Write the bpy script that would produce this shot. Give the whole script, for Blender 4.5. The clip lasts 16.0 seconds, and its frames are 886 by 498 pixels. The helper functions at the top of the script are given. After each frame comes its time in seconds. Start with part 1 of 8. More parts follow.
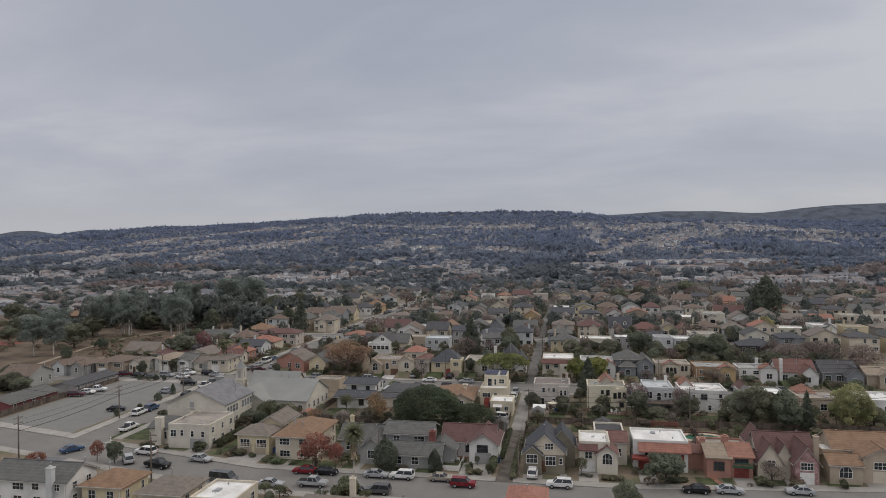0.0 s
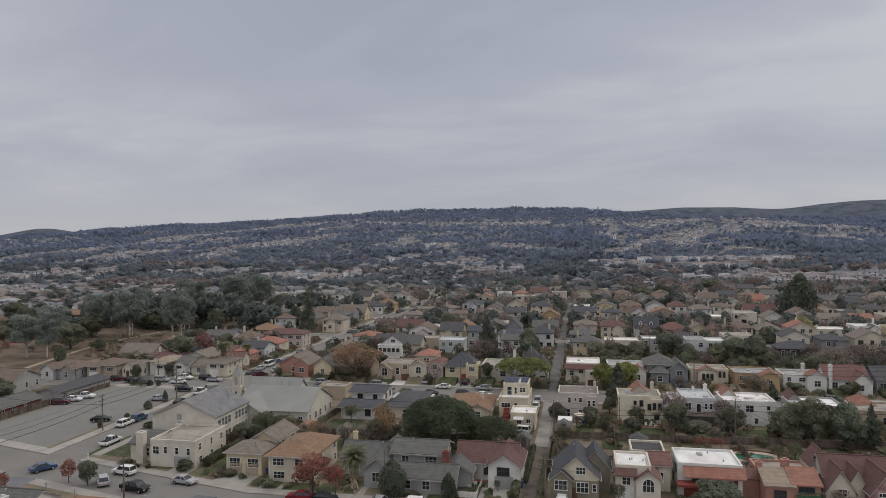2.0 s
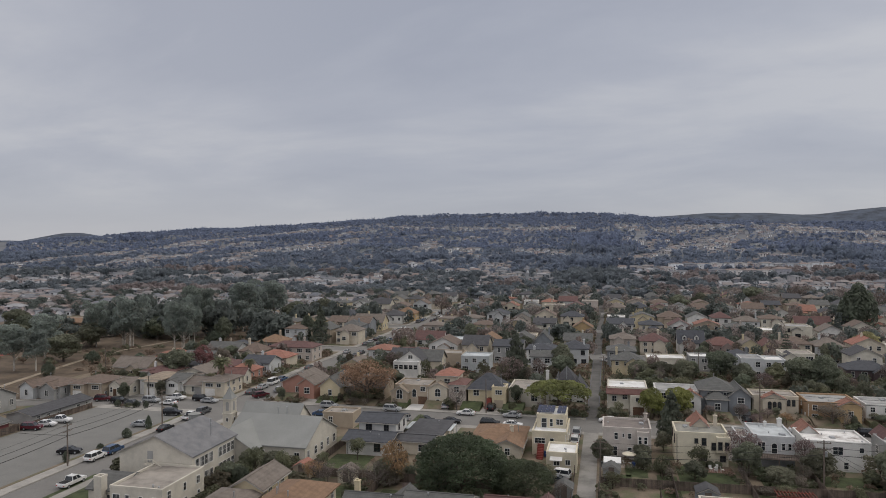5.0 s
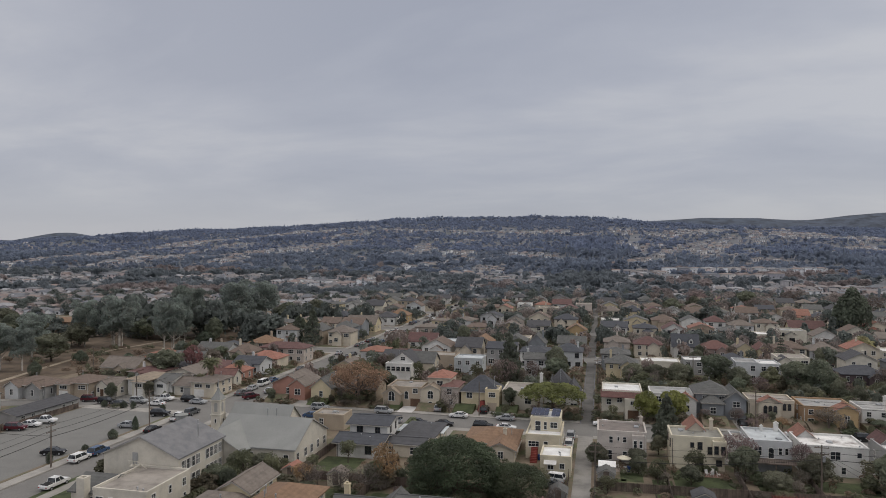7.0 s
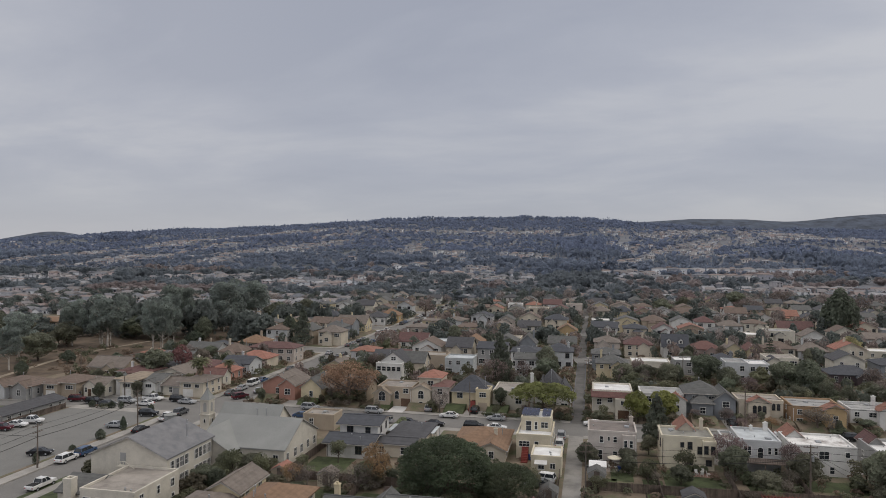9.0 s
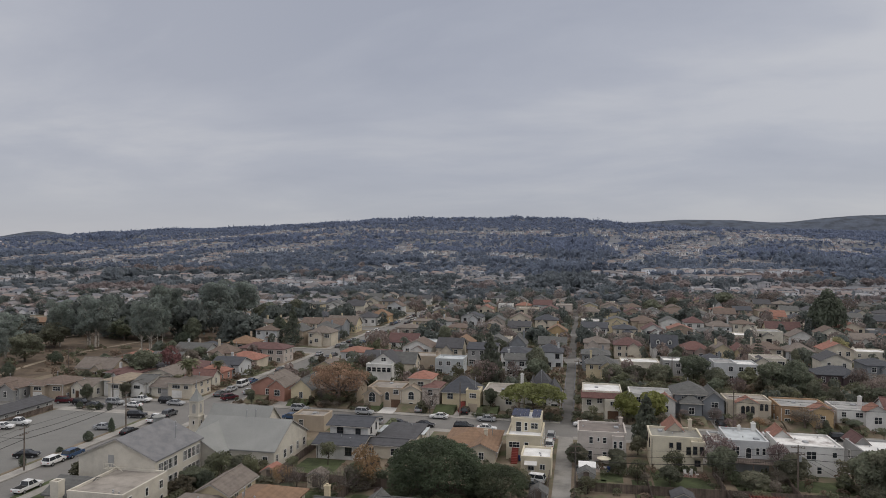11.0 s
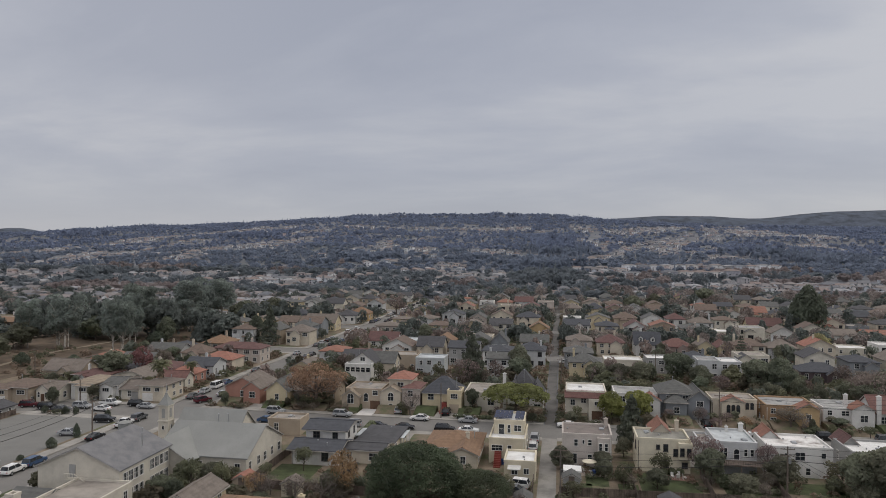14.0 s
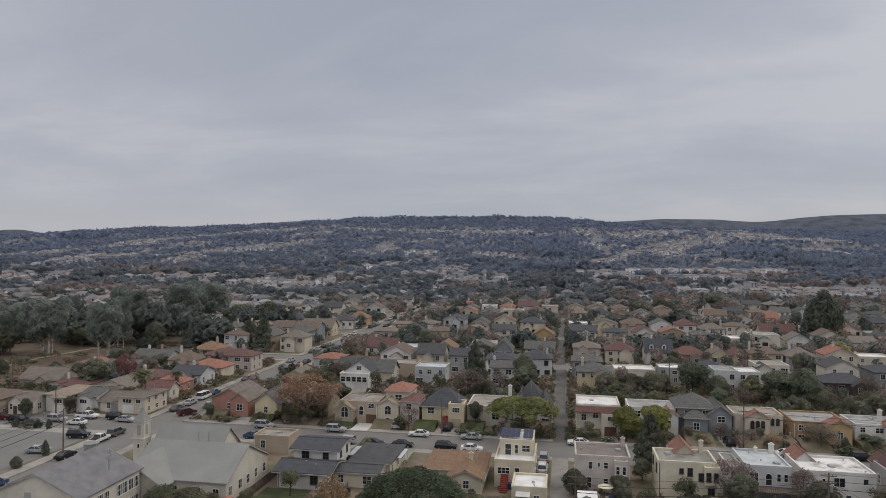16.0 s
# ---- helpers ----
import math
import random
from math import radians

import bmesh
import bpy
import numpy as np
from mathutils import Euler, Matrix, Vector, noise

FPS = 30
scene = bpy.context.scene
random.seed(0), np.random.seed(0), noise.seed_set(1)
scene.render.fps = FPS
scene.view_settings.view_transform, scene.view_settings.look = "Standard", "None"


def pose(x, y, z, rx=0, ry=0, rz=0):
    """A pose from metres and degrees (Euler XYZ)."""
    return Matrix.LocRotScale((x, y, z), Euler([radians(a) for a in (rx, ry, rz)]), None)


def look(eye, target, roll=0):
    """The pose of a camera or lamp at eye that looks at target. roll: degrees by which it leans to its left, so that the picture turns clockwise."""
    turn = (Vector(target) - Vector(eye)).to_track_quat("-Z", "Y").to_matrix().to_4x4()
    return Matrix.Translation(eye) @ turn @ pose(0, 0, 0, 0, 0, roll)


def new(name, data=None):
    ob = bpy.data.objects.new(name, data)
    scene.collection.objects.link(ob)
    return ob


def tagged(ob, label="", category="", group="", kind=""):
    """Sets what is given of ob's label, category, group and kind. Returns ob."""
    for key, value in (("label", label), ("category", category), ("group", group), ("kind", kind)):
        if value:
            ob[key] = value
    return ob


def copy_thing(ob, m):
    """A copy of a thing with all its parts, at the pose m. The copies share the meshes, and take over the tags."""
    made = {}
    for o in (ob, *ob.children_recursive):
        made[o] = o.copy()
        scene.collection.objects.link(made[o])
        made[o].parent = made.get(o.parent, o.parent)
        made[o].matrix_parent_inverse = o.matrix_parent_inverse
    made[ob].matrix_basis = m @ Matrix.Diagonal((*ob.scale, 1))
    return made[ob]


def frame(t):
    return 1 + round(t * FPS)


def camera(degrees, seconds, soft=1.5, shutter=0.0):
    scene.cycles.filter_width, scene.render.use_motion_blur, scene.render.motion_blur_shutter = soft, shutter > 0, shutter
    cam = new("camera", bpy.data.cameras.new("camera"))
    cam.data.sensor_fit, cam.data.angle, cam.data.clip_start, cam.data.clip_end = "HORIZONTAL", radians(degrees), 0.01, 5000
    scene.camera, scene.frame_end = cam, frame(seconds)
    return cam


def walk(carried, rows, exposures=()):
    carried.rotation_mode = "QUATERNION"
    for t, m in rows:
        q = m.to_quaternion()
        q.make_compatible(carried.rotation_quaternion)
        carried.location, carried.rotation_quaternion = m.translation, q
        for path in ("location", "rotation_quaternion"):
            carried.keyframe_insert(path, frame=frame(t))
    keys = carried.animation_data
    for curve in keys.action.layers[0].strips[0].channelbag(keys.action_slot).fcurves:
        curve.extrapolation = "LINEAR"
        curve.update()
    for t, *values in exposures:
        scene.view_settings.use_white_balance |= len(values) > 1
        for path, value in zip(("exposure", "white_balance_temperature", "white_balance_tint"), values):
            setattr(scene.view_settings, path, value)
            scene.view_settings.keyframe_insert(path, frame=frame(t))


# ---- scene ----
cam = camera(65.35, 16.0, soft=0.9)
ROWS = [  # seconds, x, y, z, tilt, turn, lean
    (0, 11.80, -90.07, 43.92, -0.69, 10.24, -0.38),
    (0.5, 11.11, -86.35, 43.61, -0.73, 10.56, -0.38),
    (1, 10.35, -82.21, 43.42, -0.81, 10.99, -0.40),
    (1.5, 9.51, -77.79, 43.34, -0.87, 11.30, -0.45),
    (2, 8.69, -73.19, 43.19, -0.92, 11.44, -0.48),
    (2.5, 7.65, -68.39, 43.11, -0.97, 11.44, -0.51),
    (3, 6.64, -63.39, 42.95, -1.00, 11.50, -0.56),
    (3.5, 5.60, -58.30, 42.79, -0.92, 11.59, -0.62),
    (4, 4.66, -53.82, 43.04, -0.79, 12.52, -0.50),
    (4.2, 4.44, -52.46, 43.13, -0.73, 13.36, -0.45),
    (6.5, 3.33, -46.75, 42.47, -0.21, 13.07, 0.08),
    (7, 3.31, -46.67, 42.32, -0.23, 12.86, 0.14),
    (7.5, 3.30, -46.58, 42.25, -0.23, 12.67, 0.17),
    (8, 3.31, -46.45, 42.15, -0.20, 12.50, 0.25),
    (8.5, 3.20, -46.45, 42.17, -0.21, 12.31, 0.28),
    (9, 3.15, -46.38, 42.18, -0.21, 12.09, 0.32),
    (11.5, 3.19, -46.41, 42.44, -0.18, 11.14, 0.41),
    (12, 3.16, -46.52, 42.51, -0.18, 10.99, 0.44),
    (12.5, 3.18, -46.45, 42.54, -0.26, 10.86, 0.44),
    (13, 3.08, -45.61, 42.55, -0.33, 10.71, 0.38),
    (13.5, 2.76, -43.95, 42.50, -0.41, 10.21, 0.33),
    (14, 2.38, -41.60, 42.47, -0.48, 9.71, 0.29),
    (14.5, 1.91, -38.69, 42.36, -0.54, 9.41, 0.26),
    (15, 1.28, -35.28, 42.26, -0.57, 9.44, 0.22),
    (15.5, 0.68, -32.13, 42.34, -0.42, 9.60, 0.29),
    (16, 0.30, -29.77, 42.36, -0.26, 9.81, 0.43),
]
walk(cam, [(t, pose(x, y, z, 90 + tilt, 0, turn) @ pose(0, 0, 0, 0, 0, lean)) for t, x, y, z, tilt, turn, lean in ROWS], exposures=[(0, 0.0), (16, 0.0)])

# ---- overcast winter sky and a weak, wide sun ----
SUN_ELEVATION, SUN_TURN = radians(38), radians(60)
world = bpy.data.worlds.new("overcast_sky")
scene.world = world
world.use_nodes = True
wt = world.node_tree
wt.nodes.clear()


def node(tree, kind, ins=(), **attrs):
    n = tree.nodes.new(kind)
    for k, v in attrs.items():
        setattr(n, k, v)
    for k, v in dict(ins).items():
        if isinstance(v, bpy.types.NodeSocket):
            tree.links.new(v, n.inputs[k])
        else:
            n.inputs[k].default_value = v
    return n


def ramp(tree, fac, stops):
    n = tree.nodes.new("ShaderNodeValToRGB")
    tree.links.new(fac, n.inputs[0])
    e = n.color_ramp.elements
    while len(e) < len(stops):
        e.new(0.5)
    for el, (at, c) in zip(e, stops):
        el.position, el.color = at, (*c, 1)
    return n


def sky():
    t = wt
    coord = node(t, "ShaderNodeTexCoord").outputs["Generated"]
    sep = node(t, "ShaderNodeSeparateXYZ", {0: coord})
    up = node(t, "ShaderNodeMath", {0: sep.outputs[2], 1: 0.0}, operation="MAXIMUM").outputs[0]
    low = node(t, "ShaderNodeMath", {0: up, 1: 0.2}, operation="ADD").outputs[0]
    px_ = node(t, "ShaderNodeMath", {0: sep.outputs[0], 1: low}, operation="DIVIDE").outputs[0]
    py_ = node(t, "ShaderNodeMath", {0: sep.outputs[1], 1: low}, operation="DIVIDE").outputs[0]
    flat = node(t, "ShaderNodeCombineXYZ", {0: px_, 1: py_, 2: 0.0}).outputs[0]
    stretch = node(t, "ShaderNodeMapping", {0: flat, "Scale": (0.62, 0.95, 1.0), "Location": (3.1, 1.7, 0.0), "Rotation": (0, 0, 0.35)}).outputs[0]
    big = node(t, "ShaderNodeTexNoise", {"Vector": stretch, "Scale": 1.15, "Detail": 8.0, "Roughness": 0.55, "Distortion": 0.3}).outputs[0]
    clouds = ramp(t, big, [(0.36, (0.325, 0.345, 0.412)), (0.5, (0.385, 0.402, 0.462)), (0.62, (0.475, 0.483, 0.522))]).outputs[0]
    haze = ramp(t, up, [(0.0, (0.405, 0.41, 0.44)), (0.05, (0.388, 0.40, 0.44)), (0.11, (0.362, 0.377, 0.43)), (0.3, (0.39, 0.405, 0.452))]).outputs[0]
    mixf = ramp(t, up, [(0.0, (0.15, 0.15, 0.15)), (0.12, (0.6, 0.6, 0.6)), (0.3, (0.85, 0.85, 0.85))]).outputs[0]
    deck = node(t, "ShaderNodeMixRGB", {0: mixf, 1: haze, 2: clouds}).outputs[0]
    zen = ramp(t, up, [(0.0, (0.36, 0.36, 0.36)), (0.36, (0.36, 0.36, 0.36)), (1.0, (1.0, 0.925, 0.815))]).outputs[0]
    side = ramp(t, node(t, "ShaderNodeMath", {0: sep.outputs[0], 1: 0.5}, operation="ADD").outputs[0], [(0.0, (1.06, 1.05, 1.035)), (0.16, (1.0, 1.0, 1.0)), (0.34, (0.975, 0.978, 0.985)), (0.6, (1.0, 1.0, 1.0)), (0.92, (1.085, 1.075, 1.05))]).outputs[0]
    deck = node(t, "ShaderNodeMixRGB", {0: 1.0, 1: deck, 2: side}, blend_type="MULTIPLY").outputs[0]
    south = ramp(t, node(t, "ShaderNodeMapRange", {0: sep.outputs[1], 1: -1.0, 2: 1.0}).outputs[0], [(0.0, (1.5, 1.49, 1.47)), (0.55, (1.0, 1.0, 1.0)), (1.0, (1.0, 1.0, 1.0))]).outputs[0]
    deck = node(t, "ShaderNodeMixRGB", {0: 1.0, 1: deck, 2: south}, blend_type="MULTIPLY").outputs[0]
    lit = node(t, "ShaderNodeMixRGB", {0: 1.0, 1: deck, 2: zen}, blend_type="MULTIPLY").outputs[0]
    blue = node(t, "ShaderNodeTexSky", sky_type="NISHITA", sun_disc=False, sun_elevation=SUN_ELEVATION, sun_rotation=SUN_TURN).outputs[0]
    a = node(t, "ShaderNodeBackground", {"Color": blue, "Strength": 0.006}).outputs[0]
    b = node(t, "ShaderNodeBackground", {"Color": lit, "Strength": 2.84}).outputs[0]
    both = node(t, "ShaderNodeAddShader", {0: a, 1: b}).outputs[0]
    node(t, "ShaderNodeOutputWorld", {0: both})


sky()
sun = new("sun", bpy.data.lights.new("sun", "SUN"))
sun.data.energy, sun.data.angle, sun.data.color = 0.72, radians(25), (1.0, 0.92, 0.79)
sun.matrix_world = look((math.sin(SUN_TURN) * 50, math.cos(SUN_TURN) * 50, math.tan(SUN_ELEVATION) * 50 + 60), (0, 0, 60))

# ---- materials ----
MATS = {}


def mat(name, color, rough=0.85, var=0.18, scale=1.2, fine=14.0, bump=0.15, tint=0.0, metal=0.0, stain=None, wave=0.0, island=0.0, thin=0.0, gloss=0.3):
    """A surface with broad stains, fine grain and relief; tint: how much each object's tone differs; wave: pitch of courses or ribs in metres."""
    if name in MATS:
        return MATS[name]
    m = bpy.data.materials.new(name)
    m.use_nodes = True
    t = m.node_tree
    t.nodes.clear()
    pos = node(t, "ShaderNodeNewGeometry").outputs["Position"]
    broad = node(t, "ShaderNodeTexNoise", {"Vector": pos, "Scale": scale * 0.35, "Detail": 5.0, "Roughness": 0.6}).outputs[0]
    grain = node(t, "ShaderNodeTexNoise", {"Vector": pos, "Scale": fine, "Detail": 3.0}).outputs[0]
    c = Vector(color)
    dark = tuple(max(0.0, v * (1 - var * 1.6)) for v in c)
    lite = tuple(min(0.95, v * (1 + var)) for v in c)
    if stain:
        dark = stain
    body = ramp(t, broad, [(0.36, dark), (0.52, tuple(c)), (0.68, lite)]).outputs[0]
    g2 = ramp(t, grain, [(0.3, (0.82, 0.82, 0.82)), (0.7, (1.12, 1.12, 1.12))]).outputs[0]
    col = node(t, "ShaderNodeMixRGB", {0: 0.7, 1: body, 2: g2}, blend_type="MULTIPLY").outputs[0]
    if tint:
        rnd = node(t, "ShaderNodeObjectInfo").outputs["Random"]
        hue = node(t, "ShaderNodeMapRange", {0: rnd, 3: 0.5 - tint * 0.08, 4: 0.5 + tint * 0.08}).outputs[0]
        mul = node(t, "ShaderNodeMath", {0: rnd, 1: 7.31}, operation="MULTIPLY").outputs[0]
        fr = node(t, "ShaderNodeMath", {0: mul}, operation="FRACT").outputs[0]
        val = node(t, "ShaderNodeMapRange", {0: fr, 3: 1 - tint * 0.45, 4: 1 + tint * 0.35}).outputs[0]
        col = node(t, "ShaderNodeHueSaturation", {"Color": col, "Hue": hue, "Value": val}).outputs[0]
    if island:
        rnd = node(t, "ShaderNodeNewGeometry").outputs["Random Per Island"]
        val = node(t, "ShaderNodeMapRange", {0: rnd, 3: 1 - island, 4: 1 + island}).outputs[0]
        col = node(t, "ShaderNodeHueSaturation", {"Color": col, "Value": val}).outputs[0]
    h = grain
    if wave:
        gen = node(t, "ShaderNodeTexCoord").outputs["Object"]
        w = node(t, "ShaderNodeTexWave", {"Vector": gen, "Scale": 0.314 / wave, "Distortion": 0.6, "Detail": 1.0}, bands_direction="Z").outputs[0]
        h = node(t, "ShaderNodeMath", {0: w, 1: grain}, operation="ADD").outputs[0]
        wc = ramp(t, w, [(0.0, (0.92, 0.92, 0.92)), (0.5, (1.03, 1.03, 1.03))]).outputs[0]
        col = node(t, "ShaderNodeMixRGB", {0: 0.8, 1: col, 2: wc}, blend_type="MULTIPLY").outputs[0]
    rr = node(t, "ShaderNodeMapRange", {0: broad, 3: max(0.05, rough - 0.1), 4: min(1.0, rough + 0.1)}).outputs[0]
    ins = {"Base Color": col, "Roughness": rr, "Metallic": metal, "Specular IOR Level": gloss}
    if bump:
        ins["Normal"] = node(t, "ShaderNodeBump", {"Height": h, "Strength": bump, "Distance": 0.05}).outputs[0]
    p = node(t, "ShaderNodeBsdfPrincipled", ins)
    out = p.outputs[0]
    if thin:  # light shining through leaves
        tr = node(t, "ShaderNodeBsdfTranslucent", {"Color": col}).outputs[0]
        out = node(t, "ShaderNodeMixShader", {0: thin, 1: out, 2: tr}).outputs[0]
    node(t, "ShaderNodeOutputMaterial", {0: out})
    MATS[name] = m
    return m


def wall(name, color):
    return mat("stucco_" + name, color, 0.9, 0.1, 0.9, 18, 0.2)


def roofing(name, color, wave=0.3):
    return mat("roof_" + name, color, 0.85, 0.12, 2.6, 7, 0.35, wave=wave)


GLASS = mat("window_glass", (0.03, 0.035, 0.04), 0.12, 0.3, 3, 5, 0)
MATS["window_glass"].node_tree.nodes["Principled BSDF"].inputs["Specular IOR Level"].default_value = 0.6
TRIM = mat("white_trim", (0.66, 0.65, 0.62), 0.6, 0.08, 2)
EAVE = mat("eave_boards", (0.36, 0.34, 0.31), 0.7, 0.12, 2)
DARKTRIM = mat("dark_trim", (0.07, 0.06, 0.055), 0.6, 0.1, 2)
ASPHALT = mat("asphalt", (0.178, 0.172, 0.162), 0.9, 0.07, 0.5, 5, 0.2)
LOTASPHALT = mat("worn_asphalt", (0.18, 0.178, 0.168), 0.92, 0.055, 0.7, 4, 0.25)
CONCRETE = mat("concrete", (0.285, 0.272, 0.248), 0.9, 0.14, 0.8, 10, 0.2)
PALECONC = mat("pale_concrete", (0.315, 0.30, 0.275), 0.9, 0.12, 0.8, 10, 0.2)
SOIL = mat("garden_soil", (0.17, 0.136, 0.10), 0.95, 0.35, 0.5, 3.0, 0.5, stain=(0.095, 0.108, 0.056))
LAWN = mat("lawn", (0.068, 0.084, 0.039), 0.95, 0.3, 1.0, 9, 0.5)
DRYGRASS = mat("dry_grass", (0.121, 0.092, 0.066), 0.95, 0.25, 0.4, 6, 0.4)
WOOD = mat("weathered_wood", (0.16, 0.13, 0.11), 0.9, 0.25, 2, 12, 0.3)
FENCE = mat("fence_wood", (0.125, 0.098, 0.082), 0.9, 0.3, 1.5, 12, 0.3, island=0.2)
BARK = mat("bark", (0.10, 0.08, 0.065), 0.95, 0.3, 3, 16, 0.5)
PALEBARK = mat("pale_bark", (0.42, 0.385, 0.34), 0.95, 0.35, 1.5, 9, 0.4)
METAL = mat("galvanised_metal", (0.42, 0.43, 0.44), 0.45, 0.1, 3, metal=0.7)
RUBBER = mat("rubber", (0.018, 0.018, 0.018), 0.8, 0.1, 4)
REDPAINT = mat("red_paint", (0.22, 0.055, 0.045), 0.6, 0.15, 2)

# ---- building blocks ----


def obj(name, bm, materials, parent=None, at=None):
    me = bpy.data.meshes.new(name)
    bm.to_mesh(me)
    bm.free()
    for m in materials if isinstance(materials, (list, tuple)) else [materials]:
        me.materials.append(m)
    ob = new(name, me)
    if parent:
        ob.parent = parent
    if at is not None:
        ob.matrix_basis = at
    return ob


def part(name, bm, material, parent, label="", at=None):
    ob = obj(name, bm, material, parent, at)
    return tagged(ob, label) if label else ob


def share(name, mesh, parent, at, label=""):
    ob = new(name, mesh)
    ob.parent = parent
    ob.matrix_basis = at
    return tagged(ob, label) if label else ob


def box(bm, x0, x1, y0, y1, z0, z1, mi=0):
    vs = [bm.verts.new((x, y, z)) for z in (z0, z1) for y in (y0, y1) for x in (x0, x1)]
    for q in ((0, 2, 3, 1), (4, 5, 7, 6), (0, 1, 5, 4), (2, 6, 7, 3), (0, 4, 6, 2), (1, 3, 7, 5)):
        bm.faces.new([vs[i] for i in q]).material_index = mi
    return vs


def prism(bm, poly, d, axis="y", mi=0):
    """A polygon (pairs) in the plane square to the axis, drawn out from d[0] to d[1] along it."""
    def at(p, k):
        return {"y": (p[0], k, p[1]), "x": (k, p[0], p[1]), "z": (p[0], p[1], k)}[axis]
    a = [bm.verts.new(at(p, d[0])) for p in poly]
    b = [bm.verts.new(at(p, d[1])) for p in poly]
    fs = [bm.faces.new(a), bm.faces.new(b[::-1])]
    n = len(poly)
    for i in range(n):
        fs.append(bm.faces.new((a[(i + 1) % n], a[i], b[i], b[(i + 1) % n])))
    for f_ in fs:
        f_.material_index = mi
    return fs


def tube(bm, pts, radii, n=7, mi=0):
    rings = []
    for i, p in enumerate(pts):
        p = Vector(p)
        a = Vector(pts[max(0, i - 1)])
        b = Vector(pts[min(len(pts) - 1, i + 1)])
        d = (b - a).normalized()
        s = d.cross(Vector((0.31, 0.95, 0.11))).normalized()
        u = d.cross(s)
        rings.append([bm.verts.new(p + (s * math.cos(k * math.tau / n) + u * math.sin(k * math.tau / n)) * radii[i]) for k in range(n)])
    for r0, r1 in zip(rings, rings[1:]):
        for k in range(n):
            bm.faces.new((r0[k], r0[(k + 1) % n], r1[(k + 1) % n], r1[k])).material_index = mi
    bm.faces.new(rings[0][::-1]).material_index = mi
    bm.faces.new(rings[-1]).material_index = mi


def thing(name, x, y, z=0.0, turn=0.0, label="", category="", group="", kind=""):
    ob = new(name)
    ob.empty_display_size = 0.3
    ob.matrix_basis = pose(x, y, z, 0, 0, turn)
    return tagged(ob, label, category, group, kind)


def fix(bm):
    bmesh.ops.recalc_face_normals(bm, faces=bm.faces[:])
    return bm


# ---- houses ----
FOOT = []
PANES = {}


def window_mesh(w, h, bars, arch, trim, framed=True):
    key = (round(w, 2), round(h, 2), bars, arch, trim.name, framed)
    if key in PANES:
        return PANES[key]
    fw = 0.085
    bm = bmesh.new()
    if arch:
        n = 10
        def outline(g_):
            r = w / 2 - g_
            return [(-r, -h / 2 + g_), (r, -h / 2 + g_)] + [(r * math.cos(i * math.pi / n), h / 2 - w / 2 + r * math.sin(i * math.pi / n)) for i in range(n + 1)]
        o, i_ = outline(0), outline(fw)
        for k in range(len(o)):
            a, b, c, d = o[k], o[(k + 1) % len(o)], i_[(k + 1) % len(o)], i_[k]
            prism(bm, [a, b, c, d], (-0.09, 0.02))
    else:
        box(bm, -w / 2, w / 2, -0.09, 0.02, h / 2 - fw, h / 2)
        box(bm, -w / 2, -w / 2 + fw, -0.09, 0.02, -h / 2, h / 2 - fw)
        box(bm, w / 2 - fw, w / 2, -0.09, 0.02, -h / 2, h / 2 - fw)
        box(bm, -w / 2 - 0.06, w / 2 + 0.06, -0.14, 0.02, -h / 2 - fw, -h / 2)
    for k in range(1, bars):
        x = -w / 2 + w * k / bars
        box(bm, x - 0.026, x + 0.026, -0.08, 0.02, -h / 2, h / 2 - (fw if not arch else w * 0.12))
    if h > 1.0:
        box(bm, -w / 2 + fw, w / 2 - fw, -0.075, 0.02, -0.024, 0.024)
    me = bpy.data.meshes.new("window_frame")
    fix(bm).to_mesh(me)
    bm.free()
    me.materials.append(trim)
    bm = bmesh.new()
    if arch:
        prism(bm, outline(fw * 0.6), (-0.05, 0.02))
    else:
        box(bm, -w / 2 + 0.02, w / 2 - 0.02, -0.05, 0.02, -h / 2 + 0.02, h / 2 - 0.02)
    mp = bpy.data.meshes.new("pane")
    fix(bm).to_mesh(mp)
    bm.free()
    mp.materials.append(GLASS)
    bm = bmesh.new()
    bm.from_mesh(me)
    n = len(bm.faces)
    bm.from_mesh(mp)
    bm.faces.ensure_lookup_table()
    for f_ in bm.faces[n:]:
        f_.material_index = 1
    mb = bpy.data.meshes.new("window")
    bm.to_mesh(mb)
    bm.free()
    mb.materials.append(trim)
    mb.materials.append(GLASS)
    PANES[key] = (me, mp, mb)
    return PANES[key]


def on_face(v, face, along, z, lift=0.0):
    """Pose of a thing flat on a face of the volume v, at metres along it from its left end as one looks at it."""
    x0, x1, y0, y1 = v["x0"], v["x1"], v["y0"], v["y1"]
    if face == "S":
        return pose(x0 + along, y0 - lift, z, 0, 0, 0)
    if face == "N":
        return pose(x1 - along, y1 + lift, z, 0, 0, 180)
    if face == "E":
        return pose(x1 + lift, y0 + along, z, 0, 0, 90)
    return pose(x0 - lift, y1 - along, z, 0, 0, -90)


FARWIN = {}


def window(root, v, face, along, z, w, h, bars=2, arch=False, trim=None, panes=True):
    frame_me, pane_me, both_me = window_mesh(w, h, bars, arch, trim or TRIM)
    if root.get("far"):
        FARWIN.setdefault(root.name, []).append((both_me, on_face(v, face, along, z)))
        return
    if not root.get("near"):
        share("window", both_me, root, on_face(v, face, along, z))
        return
    f_ = share("window", frame_me, root, on_face(v, face, along, z))
    share("pane", pane_me, f_, Matrix.Identity(4))


